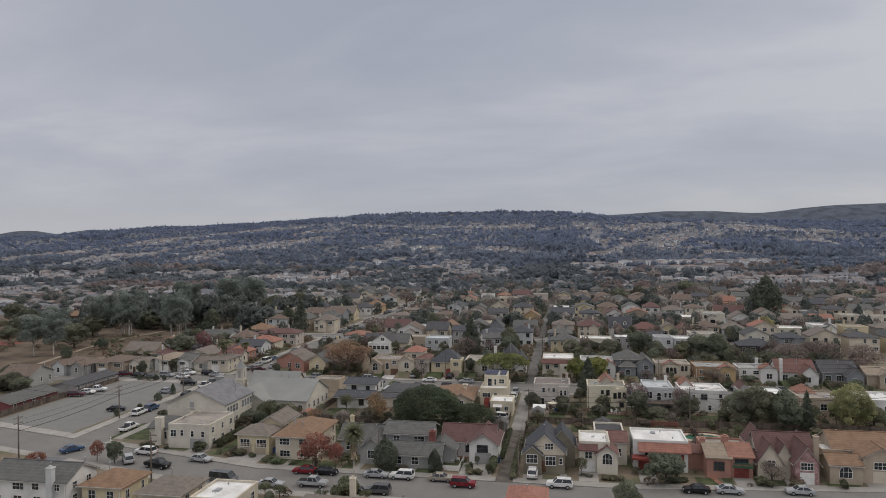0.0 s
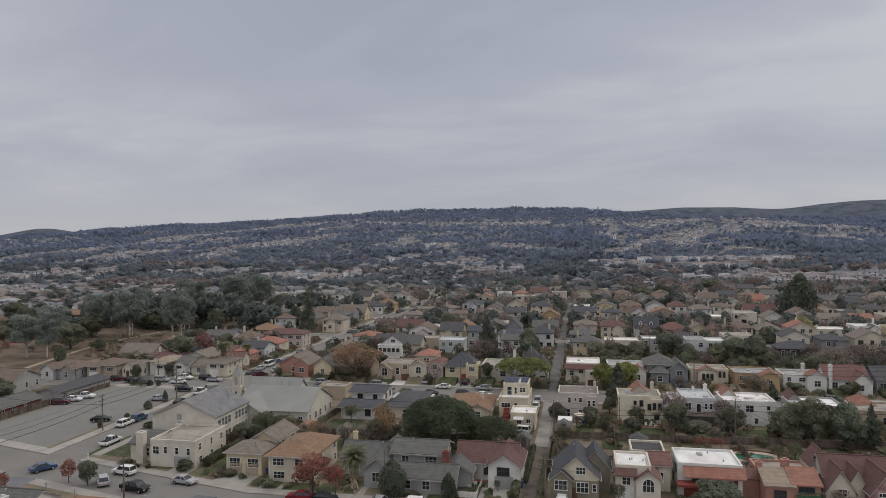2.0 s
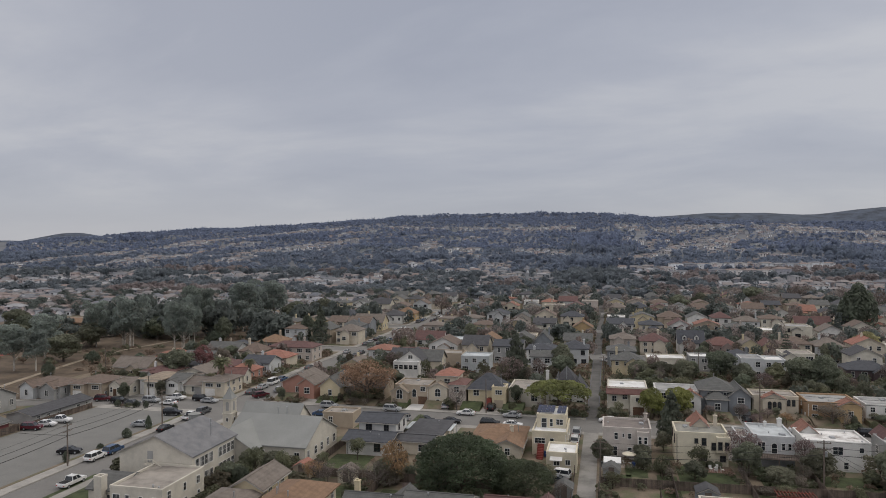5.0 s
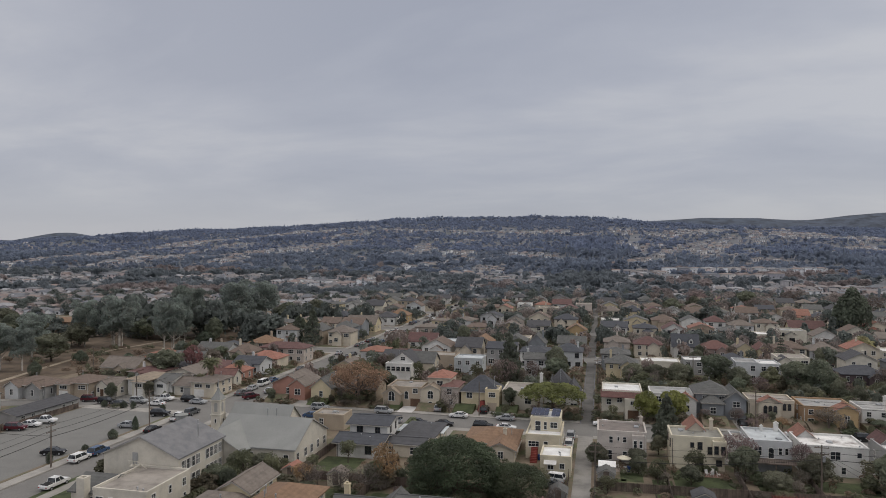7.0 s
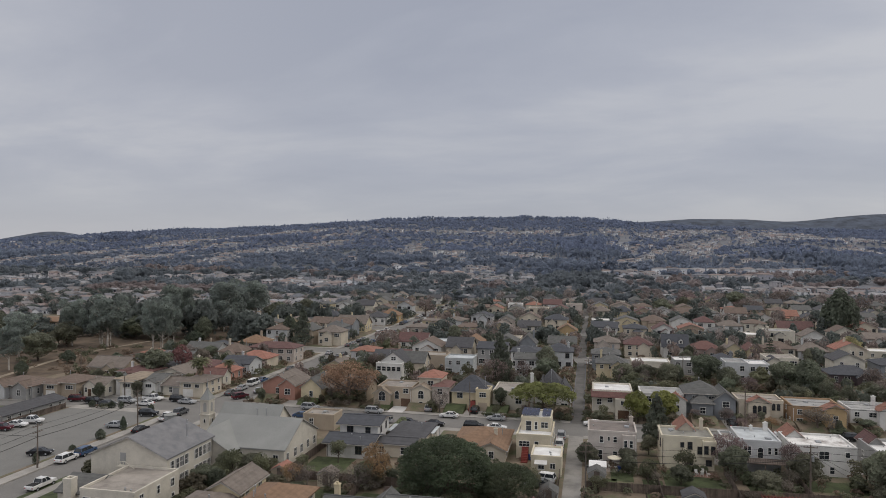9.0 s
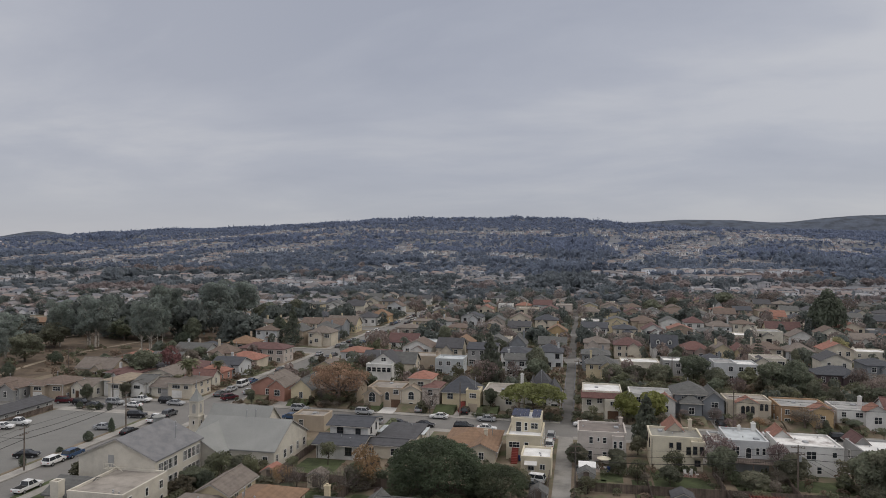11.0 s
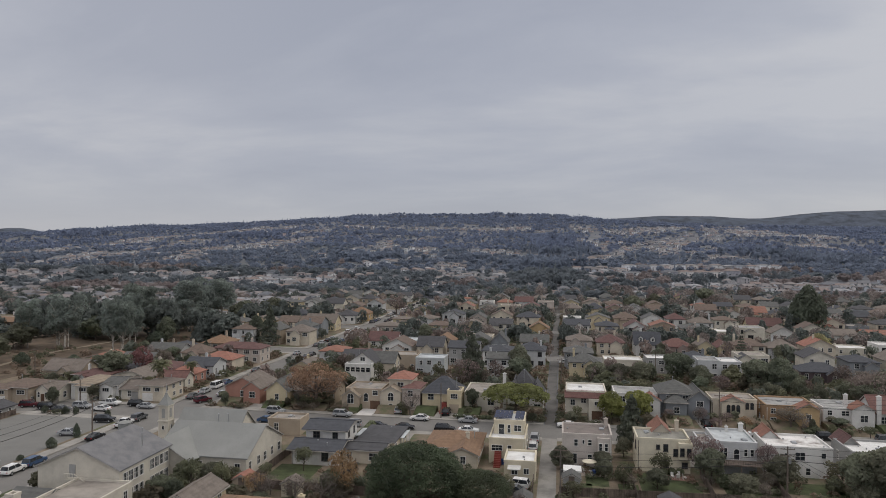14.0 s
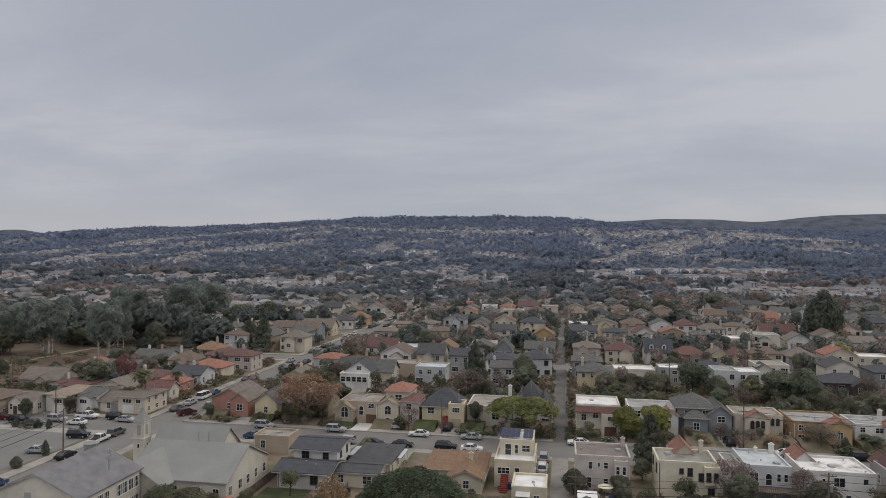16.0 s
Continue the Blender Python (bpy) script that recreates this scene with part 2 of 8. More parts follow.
def door(root, v, face, along, material, w=1.0, h=2.1, z=0.3, name="door"):
    bm = bmesh.new()
    box(bm, -w / 2, w / 2, -0.06, 0.02, 0, h)
    for k in range(2):
        for s in (-1, 1):
            box(bm, s * w * 0.24 - w * 0.16, s * w * 0.24 + w * 0.16, -0.085, -0.055, h * (0.1 + 0.45 * k), h * (0.42 + 0.48 * k))
    part(name, bm, material, root, at=on_face(v, face, along, z))


def garage_door(root, v, face, along, material, w=2.5, h=2.1, z=0.05):
    bm = bmesh.new()
    box(bm, -w / 2, w / 2, -0.05, 0.02, 0, h)
    for k in range(4):
        for j in range(4):
            x = -w / 2 + (j + 0.5) * w / 4
            box(bm, x - w * 0.1, x + w * 0.1, -0.07, -0.045, h * (k + 0.16) / 4, h * (k + 0.84) / 4)
    part("garage_door", bm, material, root, at=on_face(v, face, along, z))


def vol(x0, x1, y0, y1, h, roof, wallm, roofm, rh=2.0, o=0.4, z0=0.0, win="SEW", st=2):
    return dict(x0=x0, x1=x1, y0=y0, y1=y1, h=h, roof=roof, wall=wallm, roofm=roofm, rh=rh, o=o, z0=z0, win=win, st=st)


def volume(root, v):
    x0, x1, y0, y1, h, z0, o, rh = (v[k] for k in ("x0", "x1", "y0", "y1", "h", "z0", "o", "rh"))
    cx, cy = (x0 + x1) / 2, (y0 + y1) / 2
    kind = v["roof"]
    bm = bmesh.new()
    if kind == "gx":
        prism(bm, [(y0, z0), (y1, z0), (y1, h), (cy, h + rh), (y0, h)], (x0, x1), "x")
    elif kind == "gy":
        prism(bm, [(x0, z0), (x1, z0), (x1, h), (cx, h + rh), (x0, h)], (y0, y1), "y")
    else:
        box(bm, x0, x1, y0, y1, z0, h)
    bm2 = bmesh.new()
    t = 0.22
    if kind == "none":
        pass
    elif kind == "flat":
        box(bm2, x0 + 0.25, x1 - 0.25, y0 + 0.25, y1 - 0.25, h, h + 0.06)
        e = 0.05
        p = 0.42
        for a in ((x0 - e, x1 + e, y0 - e, y0 + 0.25), (x0 - e, x1 + e, y1 - 0.25, y1 + e), (x0 - e, x0 + 0.25, y0 + 0.25, y1 - 0.25), (x1 - 0.25, x1 + e, y0 + 0.25, y1 - 0.25)):
            box(bm, *a, h, h + p)
    elif kind == "shed":
        prism(bm2, [(y0 - o, h), (y1 + o, h + rh), (y1 + o, h + rh + t), (y0 - o, h + t)], (x0 - o, x1 + o), "x")
    elif kind == "gx":
        k = rh / (cy - y0)
        for s in (-1, 1):
            e = cy + s * (cy - y0 + o)
            prism(bm2, [(cy, h + rh), (e, h - k * o), (e, h - k * o + t), (cy, h + rh + t * 1.15)], (x0 - o, x1 + o), "x")
    elif kind == "gy":
        k = rh / (cx - x0)
        for s in (-1, 1):
            e = cx + s * (cx - x0 + o)
            prism(bm2, [(cx, h + rh), (e, h - k * o), (e, h - k * o + t), (cx, h + rh + t * 1.15)], (y0 - o, y1 + o), "y")
    elif kind == "hip":
        w, d = x1 - x0, y1 - y0
        m_ = min(w, d) / 2
        hw, hd = max(0.05, w / 2 - m_), max(0.05, d / 2 - m_)
        lo = [bm2.verts.new((x, y, h - 0.1)) for x, y in ((x0 - o, y0 - o), (x1 + o, y0 - o), (x1 + o, y1 + o), (x0 - o, y1 + o))]
        mid = [bm2.verts.new((q.co.x, q.co.y, h + 0.1)) for q in lo]
        hi = [bm2.verts.new((cx + sx * hw, cy + sy * hd, h + rh)) for sx, sy in ((-1, -1), (1, -1), (1, 1), (-1, 1))]
        bm2.faces.new(lo[::-1])
        bm2.faces.new(hi)
        for i in range(4):
            j = (i + 1) % 4
            bm2.faces.new((lo[i], lo[j], mid[j], mid[i]))
            bm2.faces.new((mid[i], mid[j], hi[j], hi[i]))
    part("wall", fix(bm), v["wall"], root)
    r = None
    if bm2.verts:
        r = part("roof", fix(bm2), v["roofm"], root)
    else:
        bm2.free()
    if kind in ("gx", "gy") and r:  # barge boards along the gables
        span = (cy - y0, y0, cy) if kind == "gx" else (cx - x0, x0, cx)
        k = rh / span[0]
        for end in ((x0 - o - 0.05, x0 - o), (x1 + o, x1 + o + 0.05)) if kind == "gx" else ((y0 - o - 0.05, y0 - o),):
            b3 = bmesh.new()
            c, e = span[2], span[0] + o
            prism(b3, [(c - e, h - k * o - 0.02), (c, h + rh - 0.02), (c + e, h - k * o - 0.02), (c + e, h - k * o + 0.13), (c, h + rh + 0.15), (c - e, h - k * o + 0.13)], end, "x" if kind == "gx" else "y")
            part("barge_board", fix(b3), EAVE, r)
    return r


def auto_windows(root, v, rng, trim=None):
    h, z0 = v["h"], v["z0"]
    st = v["st"]
    for face in v["win"]:
        L = (v["x1"] - v["x0"]) if face in "SN" else (v["y1"] - v["y0"])
        for s in range(st):
            zc = z0 + (h - z0) * (s + 0.56) / st
            n = max(1, int(L / 3.1))
            for i in range(n):
                if rng.random() < 0.14:
                    continue
                w = rng.choice((1.1, 1.4, 1.7, 2.2)) if face in "SN" else rng.choice((0.8, 1.0, 1.2))
                a = L * (i + 0.5) / n + rng.uniform(-0.3, 0.3)
                window(root, v, face, a, zc + rng.uniform(-0.05, 0.1), w, min(1.6, (h - z0) / st * 0.54), 1 if w < 1 else 2 if w < 1.8 else 3, trim=trim)


def chimney(root, x, y, z0, z1, material, w=0.7, label=""):
    bm = bmesh.new()
    box(bm, x - w / 2, x + w / 2, y - w * 0.4, y + w * 0.4, z0, z1)
    box(bm, x - w / 2 - 0.08, x + w / 2 + 0.08, y - w * 0.4 - 0.08, y + w * 0.4 + 0.08, z1, z1 + 0.15)
    box(bm, x - w * 0.25, x + w * 0.25, y - w * 0.2, y + w * 0.2, z1 + 0.15, z1 + 0.4)
    part("chimney", bm, material, root, label)


def vents(root, v, rng, n=2):
    for _ in range(n):
        x = rng.uniform(v["x0"] + 1, v["x1"] - 1)
        y = rng.uniform(v["y0"] + 1, v["y1"] - 1)
        top = v["h"] + (v["rh"] if v["roof"] != "flat" else 0) + 0.25
        bm = bmesh.new()
        z = v["h"] - 0.05
        tube(bm, [(x, y, z), (x, y, top)], [0.09, 0.09], 6)
        tube(bm, [(x, y, top), (x, y, top + 0.12)], [0.17, 0.15], 6)
        part("roof_vent", bm, METAL, root)


def dress(root, vols, rng):
    """Gutters, downpipes, ridge caps, skylights and small roof fittings."""
    for i, v in enumerate(vols):
        x0, x1, y0, y1, h, o, rh, kind = (v[k] for k in ("x0", "x1", "y0", "y1", "h", "o", "rh", "roof"))
        if kind in ("gx", "hip"):
            k = rh / (0.5 * (y1 - y0)) if kind == "gx" else 0.0
            bm = bmesh.new()
            z = h - k * o if kind == "gx" else h - 0.02
            box(bm, x0 - o, x1 + o, y0 - o - 0.13, y0 - o - 0.005, z - 0.06, z + 0.1)
            part("gutter", bm, EAVE, root)
        if kind == "gy":
            k = rh / (0.5 * (x1 - x0))
            for s, x in ((-1, x0 - o), (1, x1 + o)):
                bm = bmesh.new()
                box(bm, min(x, x + s * 0.12) + 0.005 * s, max(x, x + s * 0.12) + 0.005 * s, y0 - o, y1 + o, h - k * o - 0.06, h - k * o + 0.08)
                part("gutter", bm, EAVE, root)
        if kind in ("gx", "gy"):
            bm = bmesh.new()
            cx, cy = (x0 + x1) / 2, (y0 + y1) / 2
            zt = h + rh + 0.25
            tube(bm, [(x0 - o, cy, zt), (x1 + o, cy, zt)] if kind == "gx" else [(cx, y0 - o, zt), (cx, y1 + o, zt)], [0.13, 0.13], 6)
            part("ridge_cap", bm, v["roofm"], root)
        if i == 0 and kind != "none":
            x = rng.choice((x0 + 0.25, x1 - 0.25))
            bm = bmesh.new()
            tube(bm, [(x, y0 - 0.09, v["z0"] + 0.05), (x, y0 - 0.09, h - 0.15)], [0.055, 0.055], 6)
            part("downpipe", bm, v["trim"], root)
        if kind == "flat" and x1 - x0 > 6:
            x, y = rng.uniform(x0 + 1.5, x1 - 1.5), rng.uniform(y0 + 2, y1 - 1.5)
            bm = bmesh.new()
            box(bm, x - 0.45, x + 0.45, y - 0.6, y + 0.6, h, h + 0.28)
            box(bm, x - 0.38, x + 0.38, y - 0.53, y + 0.53, h + 0.28, h + 0.33)
            part("skylight", bm, METAL, root)


def house(label, vols, seed=0, name="house", category="house", chim=(), trim=None, doors=(), garages=(), wins=(), group="", auto=True, nvent=1):
    """vols in world metres; the first is the main body."""
    v0 = vols[0]
    ox, oy = (v0["x0"] + v0["x1"]) / 2, (v0["y0"] + v0["y1"]) / 2
    oz = ground_z(ox, oy)
    root = thing(name, ox, oy, oz, 0, label, category, group)
    if oy < 112:
        root["near"] = 1
    if oy > 285:
        root["far"] = 1
    rng = random.Random(seed)
    for v in vols:
        FOOT.append((v["x0"] - 0.6, v["x1"] + 0.6, v["y0"] - 0.6, v["y1"] + 0.6))
    for v in vols:
        v.update(x0=v["x0"] - ox, x1=v["x1"] - ox, y0=v["y0"] - oy, y1=v["y1"] - oy, trim=trim or TRIM)
        volume(root, v)
        if auto and v["win"]:
            auto_windows(root, v, rng, trim)
    for c in chim:
        chimney(root, c[0] - ox, c[1] - oy, c[2], c[3], c[4], *c[5:])
    for i, face, a, m in doors:
        door(root, vols[i], face, a, m)
    for i, face, a, m, w in garages:
        garage_door(root, vols[i], face, a, m, w)
    for i, face, a, z, w, h, bars, arch in wins:
        window(root, vols[i], face, a, z, w, h, bars, arch, trim)
    if nvent and oy < 200:
        vents(root, v0, rng, nvent + (2 if oy < 112 and v0["roof"] == "flat" else 0))
    if oy < 152 and name == "house":
        dress(root, vols, rng)
    if root.name in FARWIN:  # the small windows of a far house in one mesh
        bm = bmesh.new()
        mats = []
        for me, m in FARWIN[root.name]:
            k = bmesh.new()
            k.from_mesh(me)
            k.transform(m)
            for q in me.materials:
                if q not in mats:
                    mats.append(q)
            for f_ in k.faces:
                f_.material_index = mats.index(me.materials[f_.material_index])
            t_ = bpy.data.meshes.new("w")
            k.to_mesh(t_)
            k.free()
            bm.from_mesh(t_)
            bpy.data.meshes.remove(t_)
        w_ = part("glazing", bm, mats, root)
        tagged(w_, kind="stuff")
    return root

# ---- the ground: flat town, then a long hill ----
RIDGE = [(-5000, 66), (-2900, 60), (-2300, 54), (-1960, 82), (-1712, 97), (-1565, 103), (-1302, 116), (-1050, 120), (-967, 132), (-888, 136), (-807, 148), (-601, 150), (-413, 142), (-158, 145), (-30, 145), (52, 142), (161, 126), (375, 116), (657, 104), (957, 97), (1700, 100), (4000, 110)]
BACK = [(-6000, 60), (-4120, 80), (-3885, 71), (-3745, 106), (-3600, 129), (-3510, 125), (-3420, 102), (-3210, 110), (-3075, 132), (-2980, 121), (-2880, 83), (-1500, 60), (-300, 90), (120, 155), (245, 186), (350, 190), (550, 203), (700, 204), (825, 202), (940, 194), (1055, 186), (1130, 190), (1270, 210), (1460, 223), (2400, 250), (5000, 250)]
RISE = [(0, 0.0), (520, 0.0), (850, 0.06), (1080, 0.13), (1380, 0.25), (1680, 0.43), (2000, 0.63), (2300, 0.81), (2600, 1.0), (2900, 0.72), (3300, 0.5), (5000, 0.4)]


def lerp(table, x):
    if x <= table[0][0]:
        return table[0][1]
    for (a, va), (b, vb) in zip(table, table[1:]):
        if x <= b:
            k = (x - a) / (b - a)
            return va + (vb - va) * k
    return table[-1][1]


def ground_z(x, y):
    if y < 520:
        return 0.0
    main = lerp(RISE, y) * lerp(RIDGE, x)
    k = min(1.0, (y - 520) / 900)
    main += k * 14 * noise.noise((x / 420, y / 300, 3.3)) + k * 5 * noise.noise((x / 110, y / 120, 7.1))
    far = max(0.0, 1 - abs(y - 4000) / 750)
    return max(main, lerp(BACK, x) * far * far * (3 - 2 * far) + 5 * noise.noise((x / 200, y / 300, 1.0)) * far)


# blue-grey base colour with the hill's haze painted in
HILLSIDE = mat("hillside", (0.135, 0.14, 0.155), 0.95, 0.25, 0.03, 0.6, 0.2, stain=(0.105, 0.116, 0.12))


def make_ground():
    xs = np.concatenate([np.linspace(-4800, -700, 60), np.linspace(-640, 700, 50), np.linspace(760, 3600, 45)])
    ys = np.concatenate([np.linspace(-260, 520, 12), np.linspace(550, 2900, 95), np.linspace(2960, 4750, 34)])
    vs = [(x, y, ground_z(x, y) - 0.16) for y in ys for x in xs]
    n = len(xs)
    fs = [(j * n + i, j * n + i + 1, (j + 1) * n + i + 1, (j + 1) * n + i) for j in range(len(ys) - 1) for i in range(n - 1)]
    me = bpy.data.meshes.new("ground")
    me.from_pydata(vs, [], fs)
    me.polygons.foreach_set("use_smooth", [True] * len(fs))
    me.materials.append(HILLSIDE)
    # far ridge tinted slate blue to stand in for haze
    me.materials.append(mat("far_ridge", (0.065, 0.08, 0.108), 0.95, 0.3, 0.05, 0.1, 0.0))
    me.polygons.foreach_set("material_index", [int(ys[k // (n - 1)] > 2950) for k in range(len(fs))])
    tagged(new("ground", me), "gently rising town ground and scrubby hillside with painted distance haze", "ground", kind="structure")


make_ground()
ST = [(24.5, 35.0), (111.0, 122.0), (212.0, 222.0), (290.0, 300.0), (375.0, 385.0), (460.0, 469.0)]
LX0, LX1 = -97.7, -88.8      # the long street on the church's side
AL0, AL1 = -1.45, 1.75       # the alley


def bend(x):
    """How far the first street is bent north at its ends to fit the camera's view."""
    return 0.25 * max(0.0, -48 - x) + 0.12 * max(0.0, x - 22)


BANKS = [(-52.2, -47.6, 130.0, 1), (-43.2, -38.2, 129.6, 0), (-33.4, -28.2, 130.4, 1), (-22.6, -17.2, 131.8, 1), (-11.0, -2.0, 136.0, 0), (14.6, 22.0, 134.4, 0), (27.0, 33.0, 132.2, 0), (38.0, 50.0, 133.0, 0), (50.4, 56.4, 131.4, 0), (62.6, 68.4, 132.4, 0), (74.0, 79.4, 132.0, 1), (86.4, 91.8, 132.0, 1), (3.6, 8.8, 130.2, 0), (-66.8, -56.2, 132.0, 0), (-73.2, -67.8, 128.6, 1), (-86.0, -80.4, 130.6, 0)]


def bank_z(x, y):
    """Height of the sloping front lawns on the second street."""
    for a, b, top, _ in BANKS:
        if a < x < b and 124.6 < y < top + 3:
            return 1.25 * min(1.0, (y - 124.6) / 4.2)
    return 0.0


def slab(name, x0, x1, y0, y1, z0, z1, m, label="", kind="structure", category=""):
    bm = bmesh.new()
    box(bm, x0, x1, y0, y1, z0, z1)
    return tagged(obj(name, bm, m), label, category or name, kind=kind)


def ribbon(name, x0, x1, ya, yb, z0, z1, m, label="", category="", bent=(True, True)):
    """A flat strip from ya to yb, whose bent sides follow the first street."""
    bm = bmesh.new()
    xs = sorted({x0, x1} | {x for x in (-240, -160, -120, -100, -80, -64, -48, -30, 0, 22, 60, 120, 330) if x0 < x < x1})
    rows = [[bm.verts.new((x, y + (bend(x) if k else 0), z)) for y, k, z in ((ya, bent[0], z0), (yb, bent[1], z0), (yb, bent[1], z1), (ya, bent[0], z1))] for x in xs]
    for a, b in zip(rows, rows[1:]):
        for i in range(4):
            bm.faces.new((a[i], a[(i + 1) % 4], b[(i + 1) % 4], b[i]))
    bm.faces.new(rows[0])
    bm.faces.new(rows[-1][::-1])
    return tagged(obj(name, fix(bm), m), label, category or name, kind="structure")


ribbon("road", -240, 330, *ST[0], -0.5, -0.13, ASPHALT, "worn grey asphalt residential street")
for i, (y0, y1) in enumerate(ST[1:]):
    slab("road", (-128, -146)[i] if i < 2 else -330, 330, y0, y1, -0.5, -0.13, ASPHALT, "worn grey asphalt residential street")
for y0, y1 in [(-140, ST[0][0])] + [(a[1], b[0]) for a, b in zip(ST, ST[1:])]:
    slab("road", LX0, LX1, y0, y1, -0.5, -0.131, ASPHALT, "worn grey asphalt street running along the church")
slab("alley", AL0, AL1, 70, ST[1][0], -0.5, -0.12, mat("alley_concrete", (0.25, 0.24, 0.222), 0.9, 0.2, 0.6, 9, 0.2), "narrow pale concrete back alley between gardens", category="alley")
slab("alley", AL0, AL1, ST[0][1], 70, -0.5, -0.12, mat("dirt_track", (0.115, 0.10, 0.085), 0.95, 0.25, 1.2, 7, 0.4), "unpaved earth stretch of the back alley", category="alley")
for a, b in zip(ST[1:], ST[2:]):
    slab("alley", AL0 + 0.3, AL1 - 0.3, a[1], b[0], -0.5, -0.12, mat("alley_asphalt", (0.125, 0.12, 0.113), 0.92, 0.2, 0.5, 6, 0.2), "narrow grey asphalt back alley between gardens", category="alley")
GL = "dark garden soil and rough winter grass"
PL = "pale concrete footpath with a low kerb"


def block(x0, x1, y0, y1, walks="SN"):
    """A raised block of gardens with kerb and footpath along its streets."""
    slab("garden_ground", x0, x1, y0, y1, -0.5, 0.0, SOIL, GL, category="ground")
    for s in walks:
        a = (x0, x1, y0 - 0.02, y0 + 2.4) if s == "S" else (x0, x1, y1 - 2.4, y1 + 0.02) if s == "N" else (x0 - 0.02, x0 + 2.4, y0 + 2.4, y1 - 2.4) if s == "W" else (x1 - 2.4, x1 + 0.02, y0 + 2.4, y1 - 2.4)
        slab("pavement", *a, -0.4, 0.03, CONCRETE, PL, category="pavement")


for x0, x1, w in ((-240, LX0, (LX0 - 2.4, LX0 + 0.02)), (LX1, 330, (LX1 - 0.02, LX1 + 2.4))):
    ribbon("garden_ground", x0, x1, -140, ST[0][0], -0.5, 0.0, SOIL, GL, "ground", (False, True))
    ribbon("pavement", x0, x1, ST[0][0] - 2.4, ST[0][0] + 0.02, -0.4, 0.03, CONCRETE, PL, "pavement")
for x0, x1 in ((LX1, AL0), (AL1, 330), (-240, -128.5)):
    ribbon("garden_ground", x0, x1, ST[0][1], ST[1][0], -0.5, 0.0, SOIL, GL, "ground", (True, False))
    ribbon("pavement", x0, x1, ST[0][1] - 0.02, ST[0][1] + 2.4, -0.4, 0.03, CONCRETE, PL, "pavement")
    slab("pavement", x0, x1, ST[1][0] - 2.4, ST[1][0] + 0.02, -0.4, 0.03, CONCRETE, PL, category="pavement")
slab("pavement", LX1 - 0.02, LX1 + 2.2, 48.5, ST[1][0] - 2.4, -0.4, 0.03, CONCRETE, PL, category="pavement")
for i, ((_, a), (b, _)) in enumerate(zip(ST[1:], ST[2:])):
    block(LX1, AL0, a, b, "SNW")
    block(AL1, 330, a, b, "SN")
    block(-330 if i > 1 else -146, LX0, a, b, "SNE")

# ---- car park ----
ribbon("car_park", -128.5, LX0 - 2.6, ST[0][1] + 3.0, 107.5, -0.5, 0.0, LOTASPHALT, "large empty worn asphalt car park", "car park", (True, False))
slab("pavement", LX0 - 2.6, LX0 + 0.02, 50.5, ST[1][0], -0.4, 0.05, PALECONC, "pale concrete footpath beside the car park", category="pavement")
ribbon("pavement", -128.5, LX0, ST[0][1] - 0.02, ST[0][1] + 3.0, -0.4, 0.03, PALECONC, "pale concrete footpath at the car park's entrance", "pavement")
slab("pavement", -128.5, LX0 - 2.6, 107.5, ST[1][0], -0.45, 0.03, PALECONC, "concrete strip along the car park", category="pavement")
slab("planting_strip", LX0 - 3.5, LX0 - 2.62, 51, 105, -0.2, 0.09, SOIL, "narrow strip of bare soil edging the car park", category="ground")
# the second street swings south-west past the car park
slab("park_ground", -330, -128, ST[1][0], 122, -0.5, 0.0, DRYGRASS, "dry grass and earth beside the bending street", category="ground")
bm = bmesh.new()
prism(bm, [(-127.9, 111.0), (-138, 109.0), (-172, 96.0), (-172, 102.6), (-138, 115.6), (-127.9, 120.6)], (-0.2, 0.045), "z")
tagged(obj("road", fix(bm), ASPHALT), "worn grey asphalt street bending past the car park", "road", kind="structure")
bm = bmesh.new()
prism(bm, [(-127.9, 120.6), (-138, 115.6), (-172, 102.6), (-172, 104.6), (-138, 117.6), (-127.9, 122.0)], (-0.2, 0.12), "z")
tagged(obj("pavement", fix(bm), CONCRETE), PL, "pavement", kind="structure")
# the dry park behind
slab("park_ground", -330, -146, 122.02, 290, -0.3, 0.0, DRYGRASS, "dry brown winter grass of an open park", category="ground")
slab("garden_ground", -166, -146, 122.5, 205, -0.2, 0.02, SOIL, GL, category="ground")
slab("sports_court", -252, -226, 164, 178, -0.2, 0.03, mat("court_red", (0.30, 0.10, 0.085), 0.9, 0.1, 0.5), "red-surfaced sports court in the park", category="court")
bm = bmesh.new()
tube(bm, [(-172, 110, 0.0), (-178, 130, 0.0), (-187, 168, 0.0), (-189, 195, 0.0), (-185, 225, 0.0), (-176, 250, 0.0)], [1.1] * 6, 8)
for v in bm.verts:
    v.co.z = 0.06 if v.co.z > 0 else -0.2
tagged(obj("park_path", bm, mat("sandy_path", (0.30, 0.25, 0.19), 0.95, 0.15, 0.8)), "pale sandy path along the park's edge", "path", kind="structure")

# ---- far town on the hill: woods, houses ----


def leafy(name, color, tint=0.5, island=0.2, rough=0.55):
    return mat(name, color, rough, 0.25, 0.6, 4, 0, tint=tint, island=island, thin=0.5, gloss=0.3)


